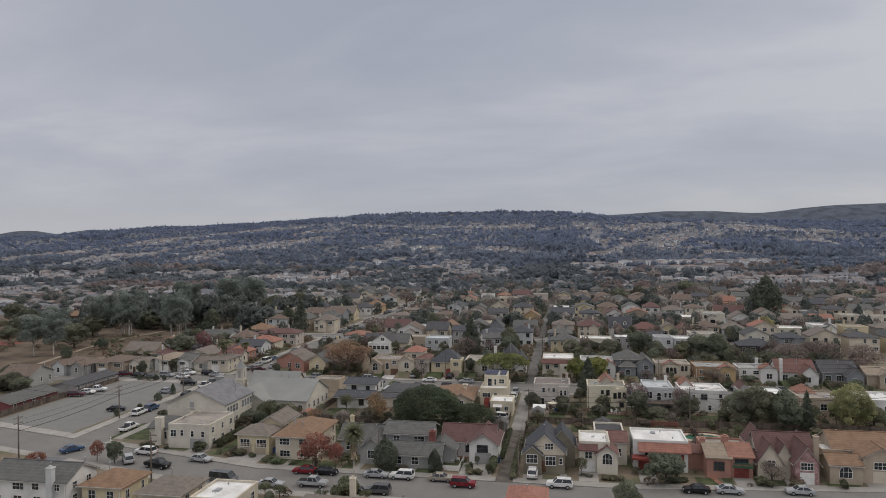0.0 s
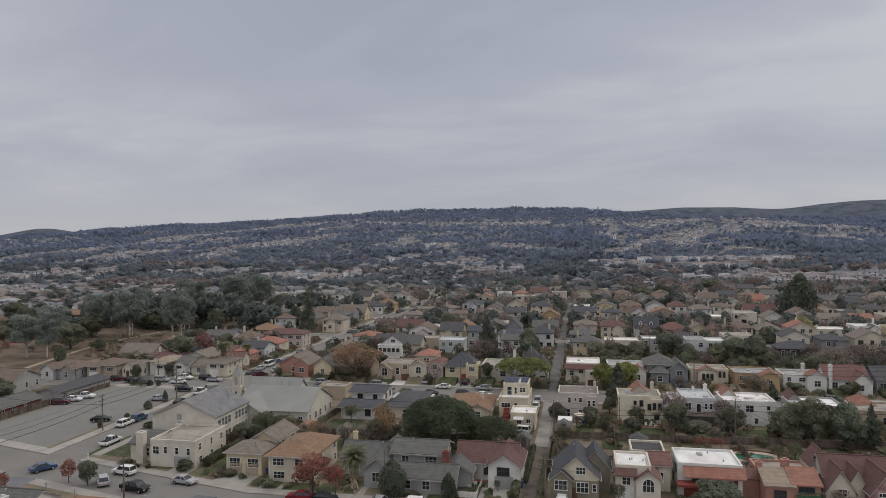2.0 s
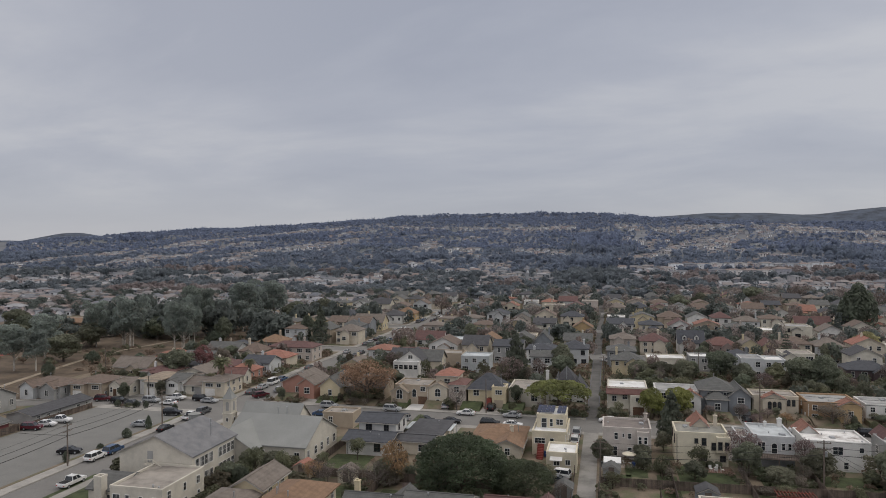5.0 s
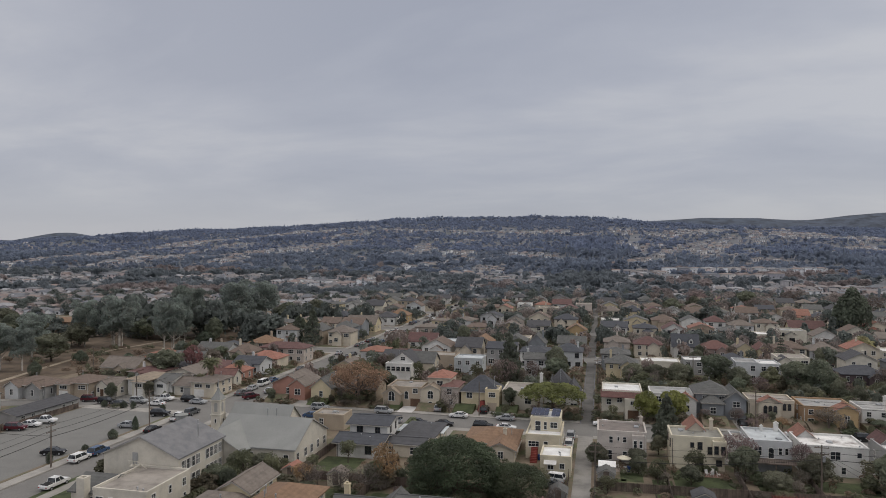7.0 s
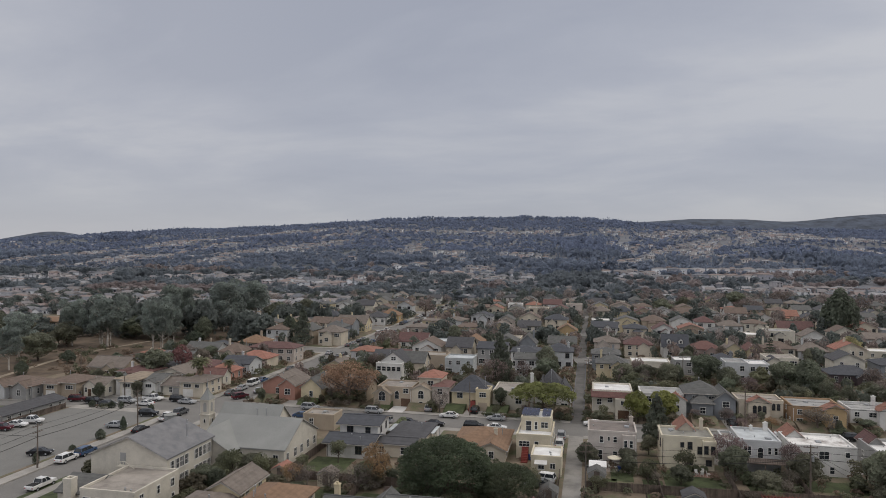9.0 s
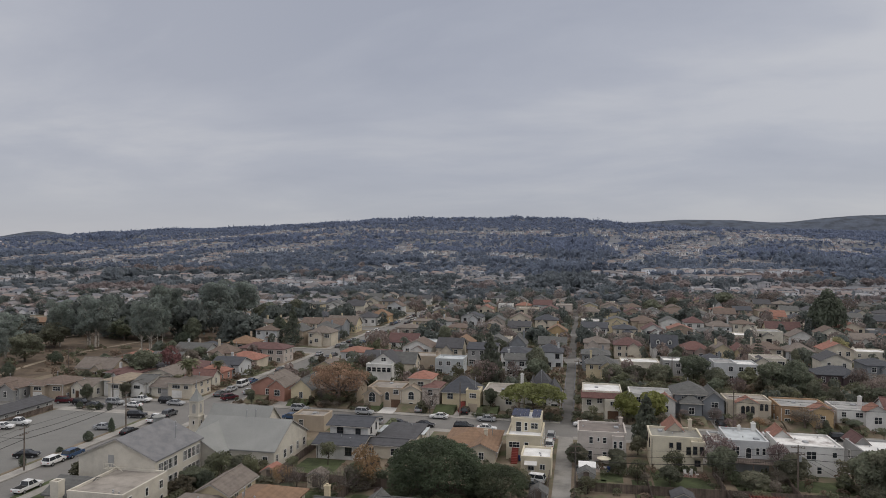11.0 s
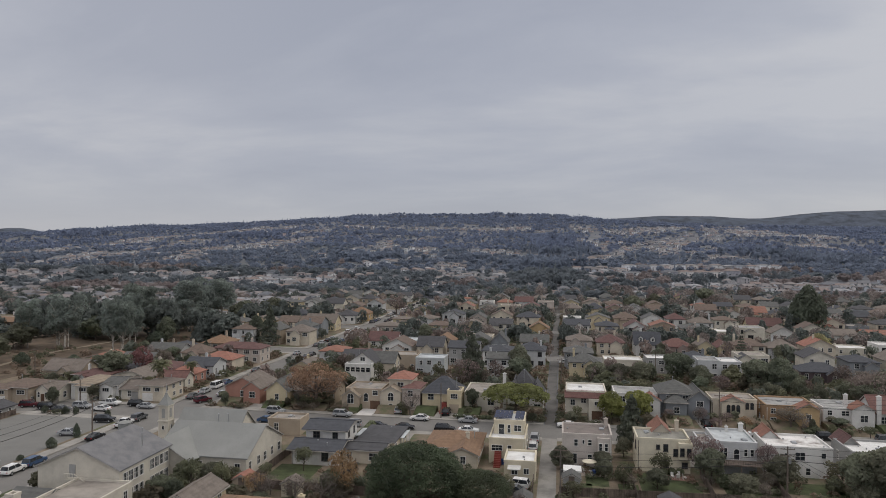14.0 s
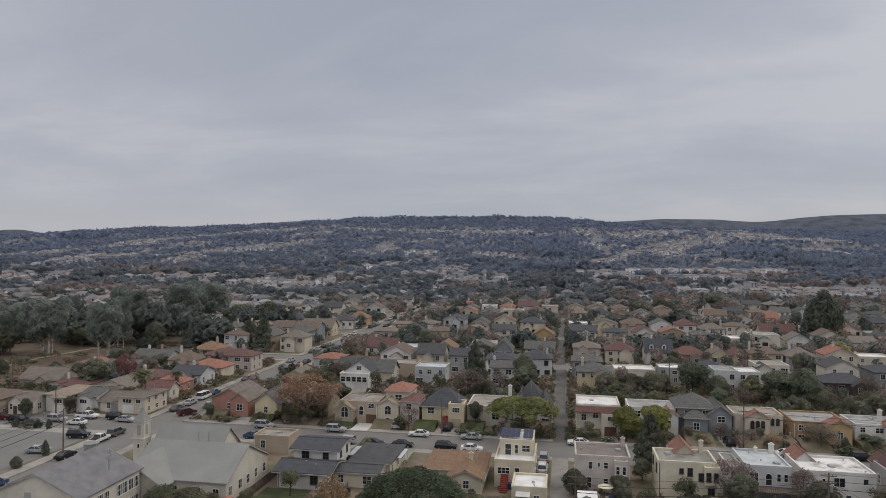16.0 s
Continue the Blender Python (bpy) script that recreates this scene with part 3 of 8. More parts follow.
def leaf_quads(lobes, count, size, seed, hang=False):
    """Corners of many small leaf clumps over the skins of several lobes (x, y, z, rx, ry, rz)."""
    rng = np.random.default_rng(seed)
    vol_ = np.array([(l[3] * l[4] * l[5]) ** (2 / 3) for l in lobes])
    pick = rng.choice(len(lobes), count, p=vol_ / vol_.sum())
    L = np.array(lobes)[pick]
    d = rng.normal(size=(count, 3))
    d /= np.linalg.norm(d, axis=1)[:, None]
    d[:, 2] = np.where(rng.random(count) < 0.6, np.abs(d[:, 2]), d[:, 2])
    r = rng.uniform(0.84, 1.05, (count, 1))
    P = L[:, :3] + d * L[:, 3:] * r
    nrm = d + rng.normal(scale=0.42, size=(count, 3))
    nrm /= np.linalg.norm(nrm, axis=1)[:, None]
    up = rng.normal(size=(count, 3))
    if hang:
        up = up * 0.25 + np.array([0, 0, 1.0])
    a = np.cross(nrm, up)
    a /= np.linalg.norm(a, axis=1)[:, None]
    b = np.cross(nrm, a)
    s = size * rng.uniform(0.6, 1.35, (count, 1))
    k = 2.2 if hang else 1.0
    return np.stack([P - a * s - b * s * k * 0.5, P + a * s * 0.8 - b * s * k, P + a * s + b * s * k * 0.6, P - a * s * 0.7 + b * s * k], 1).reshape(-1, 3)


# bands of houses along the hill's streets: x, y to x, y, and depth
BANDS = [(-940, 1025, -1040, 1215, 220), (-1015, 1200, -1030, 1375, 240), (-1045, 1490, -925, 1525, 270), (-850, 1245, -830, 1365, 90), (-695, 850, -850, 1190, 220), (-600, 885, -585, 945, 100), (-940, 880, -885, 885, 90), (-630, 575, -560, 575, 80), (-505, 540, -495, 545, 40), (-515, 600, -520, 650, 60), (-475, 650, -430, 680, 50), (-1035, 1740, -950, 1905, 120), (-950, 1945, -770, 1895, 190), (-675, 1605, -600, 1685, 200)]
BANDS += [(-610, 1855, -450, 1870, 60), (-720, 1060, -550, 1385, 300), (-855, 1400, -815, 1415, 60), (-615, 995, -555, 965, 90), (-390, 1020, -360, 1245, 160), (-390, 1440, -315, 1250, 110), (-275, 890, -245, 875, 40), (-255, 705, -240, 745, 60), (-245, 945, -225, 940, 100), (-420, 665, -360, 655, 60), (-320, 620, -220, 580, 90), (-420, 1880, -280, 1910, 50), (-275, 1895, -85, 1885, 80), (-60, 1790, -30, 1760, 60)]
BANDS += [(30, 1910, 85, 1825, 110), (120, 1880, 165, 1855, 100), (-275, 1210, -225, 1190, 100), (-155, 1220, -65, 1170, 90), (-230, 1075, -170, 1065, 60), (40, 1475, 90, 1425, 80), (-35, 1020, -20, 1100, 70), (-155, 880, -125, 855, 80), (20, 975, 115, 1255, 110), (20, 815, 80, 815, 140), (-350, 1505, -290, 1560, 60), (170, 1895, 405, 2215, 190), (170, 1265, 340, 1850, 200), (120, 1290, 275, 1755, 160)]
BANDS += [(470, 2350, 375, 1745, 220), (290, 1440, 330, 1365, 100), (495, 2325, 620, 2480, 180), (455, 1980, 590, 2020, 300), (600, 1850, 670, 1800, 150), (525, 1630, 570, 1635, 70), (590, 1695, 540, 1435, 150), (175, 1255, 255, 1265, 60), (250, 1200, 300, 1200, 40), (160, 665, 215, 700, 30), (230, 640, 245, 630, 40), (-120, 700, -60, 690, 90), (-190, 760, -120, 770, 60), (100, 590, 240, 600, 70)]
BAND = np.array(BANDS, float)
TERRACES = [(80, 868, 290, 940), (110, 738, 195, 762)]      # rows of houses widened to fit the camera's view: x, y to x, y
GROVES = [(-1351, 1732, 75, 90, 15), (-1042, 1070, 70, 60, 13), (-482, 640, 40, 26, 12), (-5, 1309, 70, 190, 14), (-10, 885, 45, 90, 14), (-8, 650, 30, 60, 12), (346, 1261, 70, 100, 15), (395, 1116, 60, 80, 15), (173, 1157, 70, 45, 11), (-690, 1480, 70, 45, 12), (-300, 1010, 60, 40, 12), (-160, 1020, 60, 35, 12), (560, 2420, 60, 60, 14)]
MEADOW = (-413, 872, 36, 34)


def in_bands(x, y, south=0.0):
    """True where a house band lies, or up to so many metres behind the place seen from the south."""
    x, y = np.atleast_1d(x)[:, None], np.atleast_1d(y)[:, None]
    x0, y0, x1, y1, dep = BAND.T
    k = np.clip((x - x0) / np.where(np.abs(x1 - x0) < 1, 1, x1 - x0), 0, 1)
    mid = y0 + (y1 - y0) * k
    inx = (x > np.minimum(x0, x1) - 8) & (x < np.maximum(x0, x1) + 8)
    return (inx & (y > mid - dep / 2 - south) & (y < mid + dep / 2 + 6)).any(1)


def grove_height(x, y):
    return max([h for cx, cy, rx, ry, h in GROVES if ((x - cx) / rx) ** 2 + ((y - cy) / ry) ** 2 < 1], default=0)


def make_woods(houses):
    """Far trees over the hill: woods between the house bands, tall groves in the gullies, a ragged crest."""
    rng = np.random.default_rng(5)
    round_ = [leaf_quads([(0, 0, 0.55, 0.36, 0.36, 0.42)] + [(math.cos(a) * 0.26, math.sin(a) * 0.26, z, 0.26, 0.26, 0.24) for a, z in zip(rng.uniform(0, 6.28, 5), rng.uniform(0.3, 0.75, 5))], n, 0.098 if n > 30 else 0.185, 300 + i) for i, n in enumerate([92] * 8 + [22] * 8)]
    spire = [leaf_quads([(0, 0, 0.1 + 0.8 * k / 5, 0.42 * (1 - k / 6.5), 0.42 * (1 - k / 6.5), 0.13) for k in range(6)], 26, 0.13, 340 + i) for i in range(5)]
    bins = {"a": [], "b": [], "c": [], "d": []}

    def tree(x, y, w, h, key, tall):
        pick = spire if tall else round_[:8] if y < 950 else round_[8:]
        q = pick[rng.integers(len(pick))]
        a = rng.uniform(0, 6.28)
        c, s_ = math.cos(a), math.sin(a)
        p = np.stack([q[:, 0] * c - q[:, 1] * s_, q[:, 0] * s_ + q[:, 1] * c, q[:, 2]], 1)
        bins[key].append(p * np.array([w, w, h]) + np.array([x, y, ground_z(x, y) - 0.3]))

    n = 27000
    ys = 470 + 2170 * rng.random(n) ** 1.05
    ys[24000:] = rng.uniform(2300, 2640, 3000)      # the wooded crest
    xs = (ys + 90) * rng.uniform(-1.0, 0.56, n)
    taken = in_bands(xs, ys, 16.0)
    rows_ = np.zeros(n, bool)
    for x0, y0, x1, y1 in TERRACES:
        my = y0 + (y1 - y0) * (xs - x0) / (x1 - x0)
        rows_ |= (xs > x0 - 6) & (xs < x1 + 6) & (ys > my - 40) & (ys < my + 10)
    for x, y, t_, r_ in zip(xs, ys, taken, rows_):
        if y < 482 and -95 < x < 240 or r_:
            continue
        if ((x - MEADOW[0]) / MEADOW[2]) ** 2 + ((y - MEADOW[1]) / MEADOW[3]) ** 2 < 1:
            continue
        crest = y > 2200 and not t_
        g_ = 0 if t_ else grove_height(x, y)
        d = noise.noise((x / 170, y / 140, 5.0)) + 0.6 * noise.noise((x / 60, y / 60, 2.0))
        if t_ and rng.random() < 0.62:
            continue
        if not (t_ or crest or g_) and (d < -0.55 or (y < 900 and rng.random() < 0.3)):
            continue
        bare = y < 900 and noise.noise((x / 90, y / 90, 9.0)) > (0.0 if x > 40 else 0.3)
        if t_:
            w, h = rng.uniform(3.5, 6.0), rng.uniform(3.0, 5.5)
        elif g_:
            w, h = rng.uniform(9, 14), g_ * rng.uniform(0.75, 1.25)
            bare = False
        elif crest:
            lump = 1 + 0.5 * noise.noise((x / 55, y / 200, 4.0))
            w, h = rng.uniform(9, 15), rng.uniform(7, 11) * lump
        else:
            w, h = rng.uniform(6, 12), rng.uniform(4.5, 9.5)
        tall = not bare and rng.random() < (0.2 if crest or g_ else 0.07)
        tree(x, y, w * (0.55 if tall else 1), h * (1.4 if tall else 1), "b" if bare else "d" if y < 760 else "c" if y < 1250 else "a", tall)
    for hx, hy, hw, *_ in houses:      # garden trees beside each house
        for _k in range(rng.integers(1, 4)):
            side = rng.choice((-1, 1))
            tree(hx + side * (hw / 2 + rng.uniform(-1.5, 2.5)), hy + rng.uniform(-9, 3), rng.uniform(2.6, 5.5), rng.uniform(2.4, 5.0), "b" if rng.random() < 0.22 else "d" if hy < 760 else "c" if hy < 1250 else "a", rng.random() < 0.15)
    # a, c and d carry distance haze in their base colours, bluest farthest
    for key, nm, c, lab in (("a", "far_woods", (0.232, 0.272, 0.368), "evergreen woods covering the far hillside, distance haze painted in"), ("c", "hillside_woods", (0.224, 0.26, 0.325), "trees and gardens on the lower hillside, bluish haze painted in"), ("d", "town_edge_trees", (0.20, 0.225, 0.245), "green trees where the town meets the hill, light haze painted in"), ("b", "far_bare_trees", (0.31, 0.27, 0.265), "reddish brown leafless winter trees at the hill's foot")):
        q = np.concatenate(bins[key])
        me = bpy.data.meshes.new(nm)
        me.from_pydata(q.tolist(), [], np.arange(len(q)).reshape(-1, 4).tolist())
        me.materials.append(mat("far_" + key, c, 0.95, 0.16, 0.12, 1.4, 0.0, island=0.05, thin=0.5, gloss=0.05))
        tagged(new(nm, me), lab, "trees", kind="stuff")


def house_batch(name, label, rows, wallm, roofm):
    """Many far houses: bodies, roofs and windows, each in one mesh."""
    wv, wf, rv, rf, gv, gf = [], [], [], [], [], []
    for x, y, w, d, h, rh, a, kind in rows:
        z = ground_z(x, y) - 0.6
        c, s = math.cos(a), math.sin(a)
        def at(px_, py_, pz_):
            return (x + px_ * c - py_ * s, y + px_ * s + py_ * c, z + pz_)
        n = len(wv)
        hw, hd = w / 2, d / 2
        wv += [at(-hw, -hd, 0), at(hw, -hd, 0), at(hw, hd, 0), at(-hw, hd, 0), at(-hw, -hd, h), at(hw, -hd, h), at(hw, hd, h), at(-hw, hd, h)]
        wf += [(n, n + 1, n + 5, n + 4), (n + 1, n + 2, n + 6, n + 5), (n + 2, n + 3, n + 7, n + 6), (n + 3, n, n + 4, n + 7)]
        o = 0.5
        m = len(rv)
        k = hw * (0.45 if kind else 1.0)
        rv += [at(-hw - o, -hd - o, h), at(hw + o, -hd - o, h), at(hw + o, hd + o, h), at(-hw - o, hd + o, h), at(-k, 0, h + rh), at(k, 0, h + rh)]
        rf += [(m, m + 1, m + 5, m + 4), (m + 1, m + 2, m + 5), (m + 2, m + 3, m + 4, m + 5), (m + 3, m, m + 4), (m + 3, m + 2, m + 1, m)]
        if y < 1000 and int(x * 7 + y * 3) % 5 < 3:      # a gabled wing towards the street
            j, m = len(wv), len(rv)
            cx, ww, wh = hw * (0.4 if int(x) % 2 else -0.4), min(2.4, hw * 0.5), h * 0.8
            wv += [at(cx + p, q, r_) for r_ in (0, wh) for p, q in ((-ww, -hd - 2.2), (ww, -hd - 2.2), (ww, 0), (-ww, 0))] + [at(cx, -hd - 2.2, wh + 1.5)]
            wf += [(j, j + 1, j + 5, j + 4), (j + 1, j + 2, j + 6, j + 5), (j + 3, j, j + 4, j + 7), (j + 4, j + 5, j + 8)]
            rv += [at(cx + p, q, r_) for q in (-hd - 2.6, 0) for p, r_ in ((-ww - 0.4, wh - 0.25), (0, wh + 1.65), (ww + 0.4, wh - 0.25))]
            rf += [(m, m + 1, m + 4, m + 3), (m + 1, m + 2, m + 5, m + 4)]
        for st in range(2 if h > 4.3 else 1):
            for q in (-0.5, 0.45):
                g_ = len(gv)
                x0, x1, z0_, z1_ = q * hw - 0.7, q * hw + 0.7, 1.1 + st * 2.3, 2.4 + st * 2.3
                gv += [at(x0, -hd - 0.06, z0_), at(x1, -hd - 0.06, z0_), at(x1, -hd - 0.06, z1_), at(x0, -hd - 0.06, z1_)]
                gf.append((g_, g_ + 1, g_ + 2, g_ + 3))
    for nm, vs, fs, m, lab in ((name + "_walls", wv, wf, wallm, label), (name + "_roofs", rv, rf, roofm, label.replace("houses", "house roofs")), (name + "_windows", gv, gf, GLASS, "dark windows of the far hillside houses")):
        me = bpy.data.meshes.new(nm)
        me.from_pydata(vs, [], fs)
        me.materials.append(m)
        tagged(new(nm, me), lab, "houses", kind="stuff")


def palette(name, colors, rough=0.9):
    """Tone picked per separate piece from a small palette."""
    m = bpy.data.materials.new(name)
    m.use_nodes = True
    t = m.node_tree
    rnd = node(t, "ShaderNodeNewGeometry").outputs["Random Per Island"]
    r = ramp(t, rnd, [(i / len(colors), c) for i, c in enumerate(colors)])
    r.color_ramp.interpolation = "CONSTANT"
    pos = node(t, "ShaderNodeNewGeometry").outputs["Position"]
    g_ = ramp(t, node(t, "ShaderNodeTexNoise", {"Vector": pos, "Scale": 0.5, "Detail": 4.0}).outputs[0], [(0.3, (0.8, 0.8, 0.8)), (0.7, (1.1, 1.1, 1.1))]).outputs[0]
    c = node(t, "ShaderNodeMixRGB", {0: 1.0, 1: r.outputs[0], 2: g_}, blend_type="MULTIPLY").outputs[0]
    p = t.nodes["Principled BSDF"]
    t.links.new(c, p.inputs["Base Color"])
    p.inputs["Roughness"].default_value = rough
    return m


def make_far_houses():
    rng = random.Random(11)
    rows = []
    used = set()

    def put(x, y, a, two):
        key = (round(x / 9.5), round(y / 9.5))
        if key in used:
            return
        used.add(key)
        rows.append((x, y, rng.uniform(7.5, 11.5), rng.uniform(7, 10), rng.choice((3.2, 4.4, 5.0, 5.4)) if two else 3.3, rng.uniform(1.0, 2.2), a + rng.gauss(0, 0.15), rng.random() < 0.7))

    for x0, y0, x1, y1, dep in BANDS:
        a = math.atan2(y1 - y0, x1 - x0)
        tilt = max(-0.35, min(0.35, a if abs(a) < 1.2 else a - math.pi * (0.5 if a > 0 else -0.5)))
        step = 27 if y0 > 1000 else 22
        y = min(y0, y1) - dep / 2 + step * 0.4
        while y < max(y0, y1) + dep / 2:
            x = min(x0, x1) + rng.uniform(0, 8)
            while x < max(x0, x1) + 3:
                mid = y0 + (y1 - y0) * (x - x0) / (x1 - x0)
                if abs(y - mid) < dep / 2 and rng.random() < 0.86:
                    put(x, y + rng.uniform(-5, 5), tilt, rng.random() < 0.75)
                x += rng.uniform(12, 18)
            y += step
    for x0, y0, x1, y1 in TERRACES:
        L = math.hypot(x1 - x0, y1 - y0)
        n = int(L / 17)
        for k in range(n):
            k = (k + 0.5) / n
            rows.append((x0 + (x1 - x0) * k, y0 + (y1 - y0) * k, rng.uniform(13.5, 16.5), 11, rng.uniform(6.6, 8.0), rng.uniform(1.0, 1.8), math.atan2(y1 - y0, x1 - x0), True))
    for _ in range(6000):
        y = 480 + 1500 * rng.random() ** 1.2
        x = (y + 90) * rng.uniform(-1.0, 0.55)
        town = y < 700
        if y < 482 and -100 < x < 260 or grove_height(x, y) or ((x - MEADOW[0]) / MEADOW[2]) ** 2 + ((y - MEADOW[1]) / MEADOW[3]) ** 2 < 1.3:
            continue
        if rng.random() < (0.34 if town else 0.06):
            put(x, y, rng.gauss(0, 0.12), rng.random() < 0.5)
    for j in range(11):
        y = 315 + j * 15.5 + (8 if j % 2 else 0)
        x = -60 - y
        while x < -168:
            if rng.random() < 0.82:
                put(x, y + rng.uniform(-2, 2), rng.gauss(0, 0.06), rng.random() < 0.4)
            x += rng.uniform(10, 16)
    # wall and roof tones shifted cooler to imitate haze over the hill
    walls_ = palette("far_house_walls", [(0.62, 0.62, 0.63), (0.74, 0.74, 0.74), (0.44, 0.42, 0.43), (0.66, 0.62, 0.60), (0.80, 0.80, 0.82), (0.52, 0.54, 0.58), (0.55, 0.46, 0.45), (0.34, 0.34, 0.37)])
    roofs_ = palette("far_house_roofs", [(0.155, 0.158, 0.17), (0.19, 0.178, 0.178), (0.13, 0.138, 0.155), (0.21, 0.168, 0.155), (0.27, 0.27, 0.28), (0.16, 0.15, 0.15), (0.21, 0.19, 0.185)])
    house_batch("hillside_houses", "small pale stucco houses stepped along the far hillside", rows, walls_, roofs_)
    return rows


make_woods(make_far_houses())

# ---- trees ----


def quad_mesh(name, q, material):
    me = bpy.data.meshes.new(name)
    n = len(q) // 4
    me.from_pydata(q.tolist(), [], np.arange(4 * n).reshape(n, 4).tolist())
    me.materials.append(material)
    return me


def leaves_mesh(name, lobes, count, size, material, seed, flat=0.0, hang=False):
    return quad_mesh(name, leaf_quads(lobes, count, size, seed, hang), material)


def trunk_mesh(height, r, limbs, seed, m, spread=0.35, split=0.45, twigs=0, droop=0.0):
    rng = random.Random(seed)
    bm = bmesh.new()
    top = (rng.uniform(-0.04, 0.04) * height, rng.uniform(-0.04, 0.04) * height, height * 0.85)
    tube(bm, [(0, 0, -0.3), (0, 0, height * 0.05), (top[0] * 0.5, top[1] * 0.5, height * 0.45), top], [r * 1.35, r, r * 0.7, r * 0.18])
    for i in range(limbs):
        a = i * 2.4 + rng.uniform(-0.4, 0.4)
        z = height * rng.uniform(split * 0.7, split * 1.5)
        d = height * spread * rng.uniform(0.7, 1.2)
        rise = height * rng.uniform(0.15, 0.42)
        p0 = Vector((0, 0, z))
        p2 = Vector((math.cos(a) * d, math.sin(a) * d, min(height * 0.98, z + rise)))
        p1 = p0.lerp(p2, 0.5) + Vector((0, 0, -0.03 * height))
        tube(bm, [p0, p1, p2], [r * 0.45, r * 0.28, r * 0.08], 5)
        for k in range(twigs):
            s = rng.uniform(0.3, 1.0)
            q0 = p0.lerp(p2, s)
            b_ = a + rng.uniform(-1.2, 1.2)
            ln = height * rng.uniform(0.12, 0.26)
            q1 = q0 + Vector((math.cos(b_) * ln * 0.7, math.sin(b_) * ln * 0.7, ln * rng.uniform(0.2, 1.0) - droop * ln))
            tube(bm, [q0, q0.lerp(q1, 0.55) + Vector((0, 0, 0.02 * height)), q1], [r * 0.12, r * 0.07, r * 0.02], 3)
            for j in range(3):
                w0 = q0.lerp(q1, rng.uniform(0.3, 1))
                b2 = b_ + rng.uniform(-1.3, 1.3)
                l2 = ln * rng.uniform(0.35, 0.7)
                w1 = w0 + Vector((math.cos(b2) * l2 * 0.7, math.sin(b2) * l2 * 0.7, l2 * rng.uniform(0.1, 0.9) - droop * l2))
                tube(bm, [w0, w1], [r * 0.05, r * 0.015], 3)
    return obj("trunk", bm, m)


LEAF = {
    "broad": (leafy("dark_leaves", (0.192, 0.204, 0.145)), BARK),
    "lime": (leafy("yellow_green_leaves", (0.260, 0.266, 0.091), 0.2), BARK),
    "pine": (leafy("pine_needles", (0.209, 0.220, 0.083), 0.15), BARK),
    "olive": (leafy("olive_leaves", (0.182, 0.184, 0.115), 0.4), BARK),
    "autumn": (leafy("autumn_leaves", (0.345, 0.242, 0.14), 0.1), BARK),
    "maple": (leafy("red_leaves", (0.29, 0.13, 0.098), 0.15), BARK),
    "yew": (leafy("yew_needles", (0.118, 0.138, 0.10), 0.3), BARK),
    "willow": (leafy("willow_leaves", (0.374, 0.363, 0.193), 0.2), BARK),
    "cone": (leafy("conifer_needles", (0.138, 0.156, 0.119), 0.3), BARK),
    "norfolk": (leafy("araucaria_needles", (0.127, 0.138, 0.105), 0.2), BARK),
    # eucalyptus grey-green, made paler and bluer for the grove's distance haze
    "euc": (leafy("eucalyptus_leaves", (0.24, 0.275, 0.245), 0.35), PALEBARK),
    "shrub": (leafy("shrub_leaves", (0.19, 0.192, 0.12), 0.8), BARK),
    "rosy": (mat("rosy_leaves", (0.24, 0.13, 0.12), 0.9, 0.2, 1, 6, 0, tint=0.2, island=0.3, thin=0.4), BARK),
    "redbare": (mat("red_twigs", (0.225, 0.185, 0.165), 0.95, 0.2, 1, 6, 0, tint=0.6, island=0.3, thin=0.4), mat("brown_bark", (0.12, 0.095, 0.08), 0.95, 0.2, 2)),
    "rust": (mat("rusty_twigs", (0.36, 0.235, 0.165), 0.95, 0.2, 1, 6, 0, tint=0.3, island=0.3, thin=0.4), mat("brown_bark", (0.12, 0.095, 0.08), 0.95, 0.2, 2)),
    "bare": (mat("grey_twigs", (0.21, 0.18, 0.16), 0.95, 0.2, 1, 6, 0, tint=0.5, island=0.3, thin=0.4), mat("grey_bark", (0.15, 0.13, 0.115), 0.95, 0.2, 2)),
}
TREE_LABEL = {
    "broad": ("dark green broad-leaved evergreen tree with a dense crown", "tree"),
    "lime": ("yellow-green leafy street tree", "tree"),
    "pine": ("spreading flat-topped pine with yellow-green needles", "pine tree"),
    "olive": ("small grey-green garden tree with a loose crown", "tree"),
    "autumn": ("thin tree with orange-brown autumn leaves", "tree"),
    "maple": ("small street tree with rusty red leaves", "tree"),
    "yew": ("dense dark green rounded conifer", "conifer"),
    "willow": ("drooping yellow-green willow-like tree", "tree"),
    "cone": ("tall dark green conical conifer", "conifer"),
    "norfolk": ("tiered araucaria pine with open whorls", "conifer"),
    "euc": ("tall eucalyptus with pale bare trunk and grey-green crown", "eucalyptus"),
    "palm": ("tall fan palm with a shaggy grey trunk", "palm tree"),
    "shrub": ("rounded green garden shrub", "shrub"),
    "redbare": ("leafless tree with reddish brown twigs", "bare tree"),
    "rust": ("broad tree with thinning rust-brown autumn leaves", "tree"),
    "rosy": ("tree with dusky pink-red winter foliage", "tree"),
    "bare": ("leafless grey-brown garden tree", "bare tree"),
}


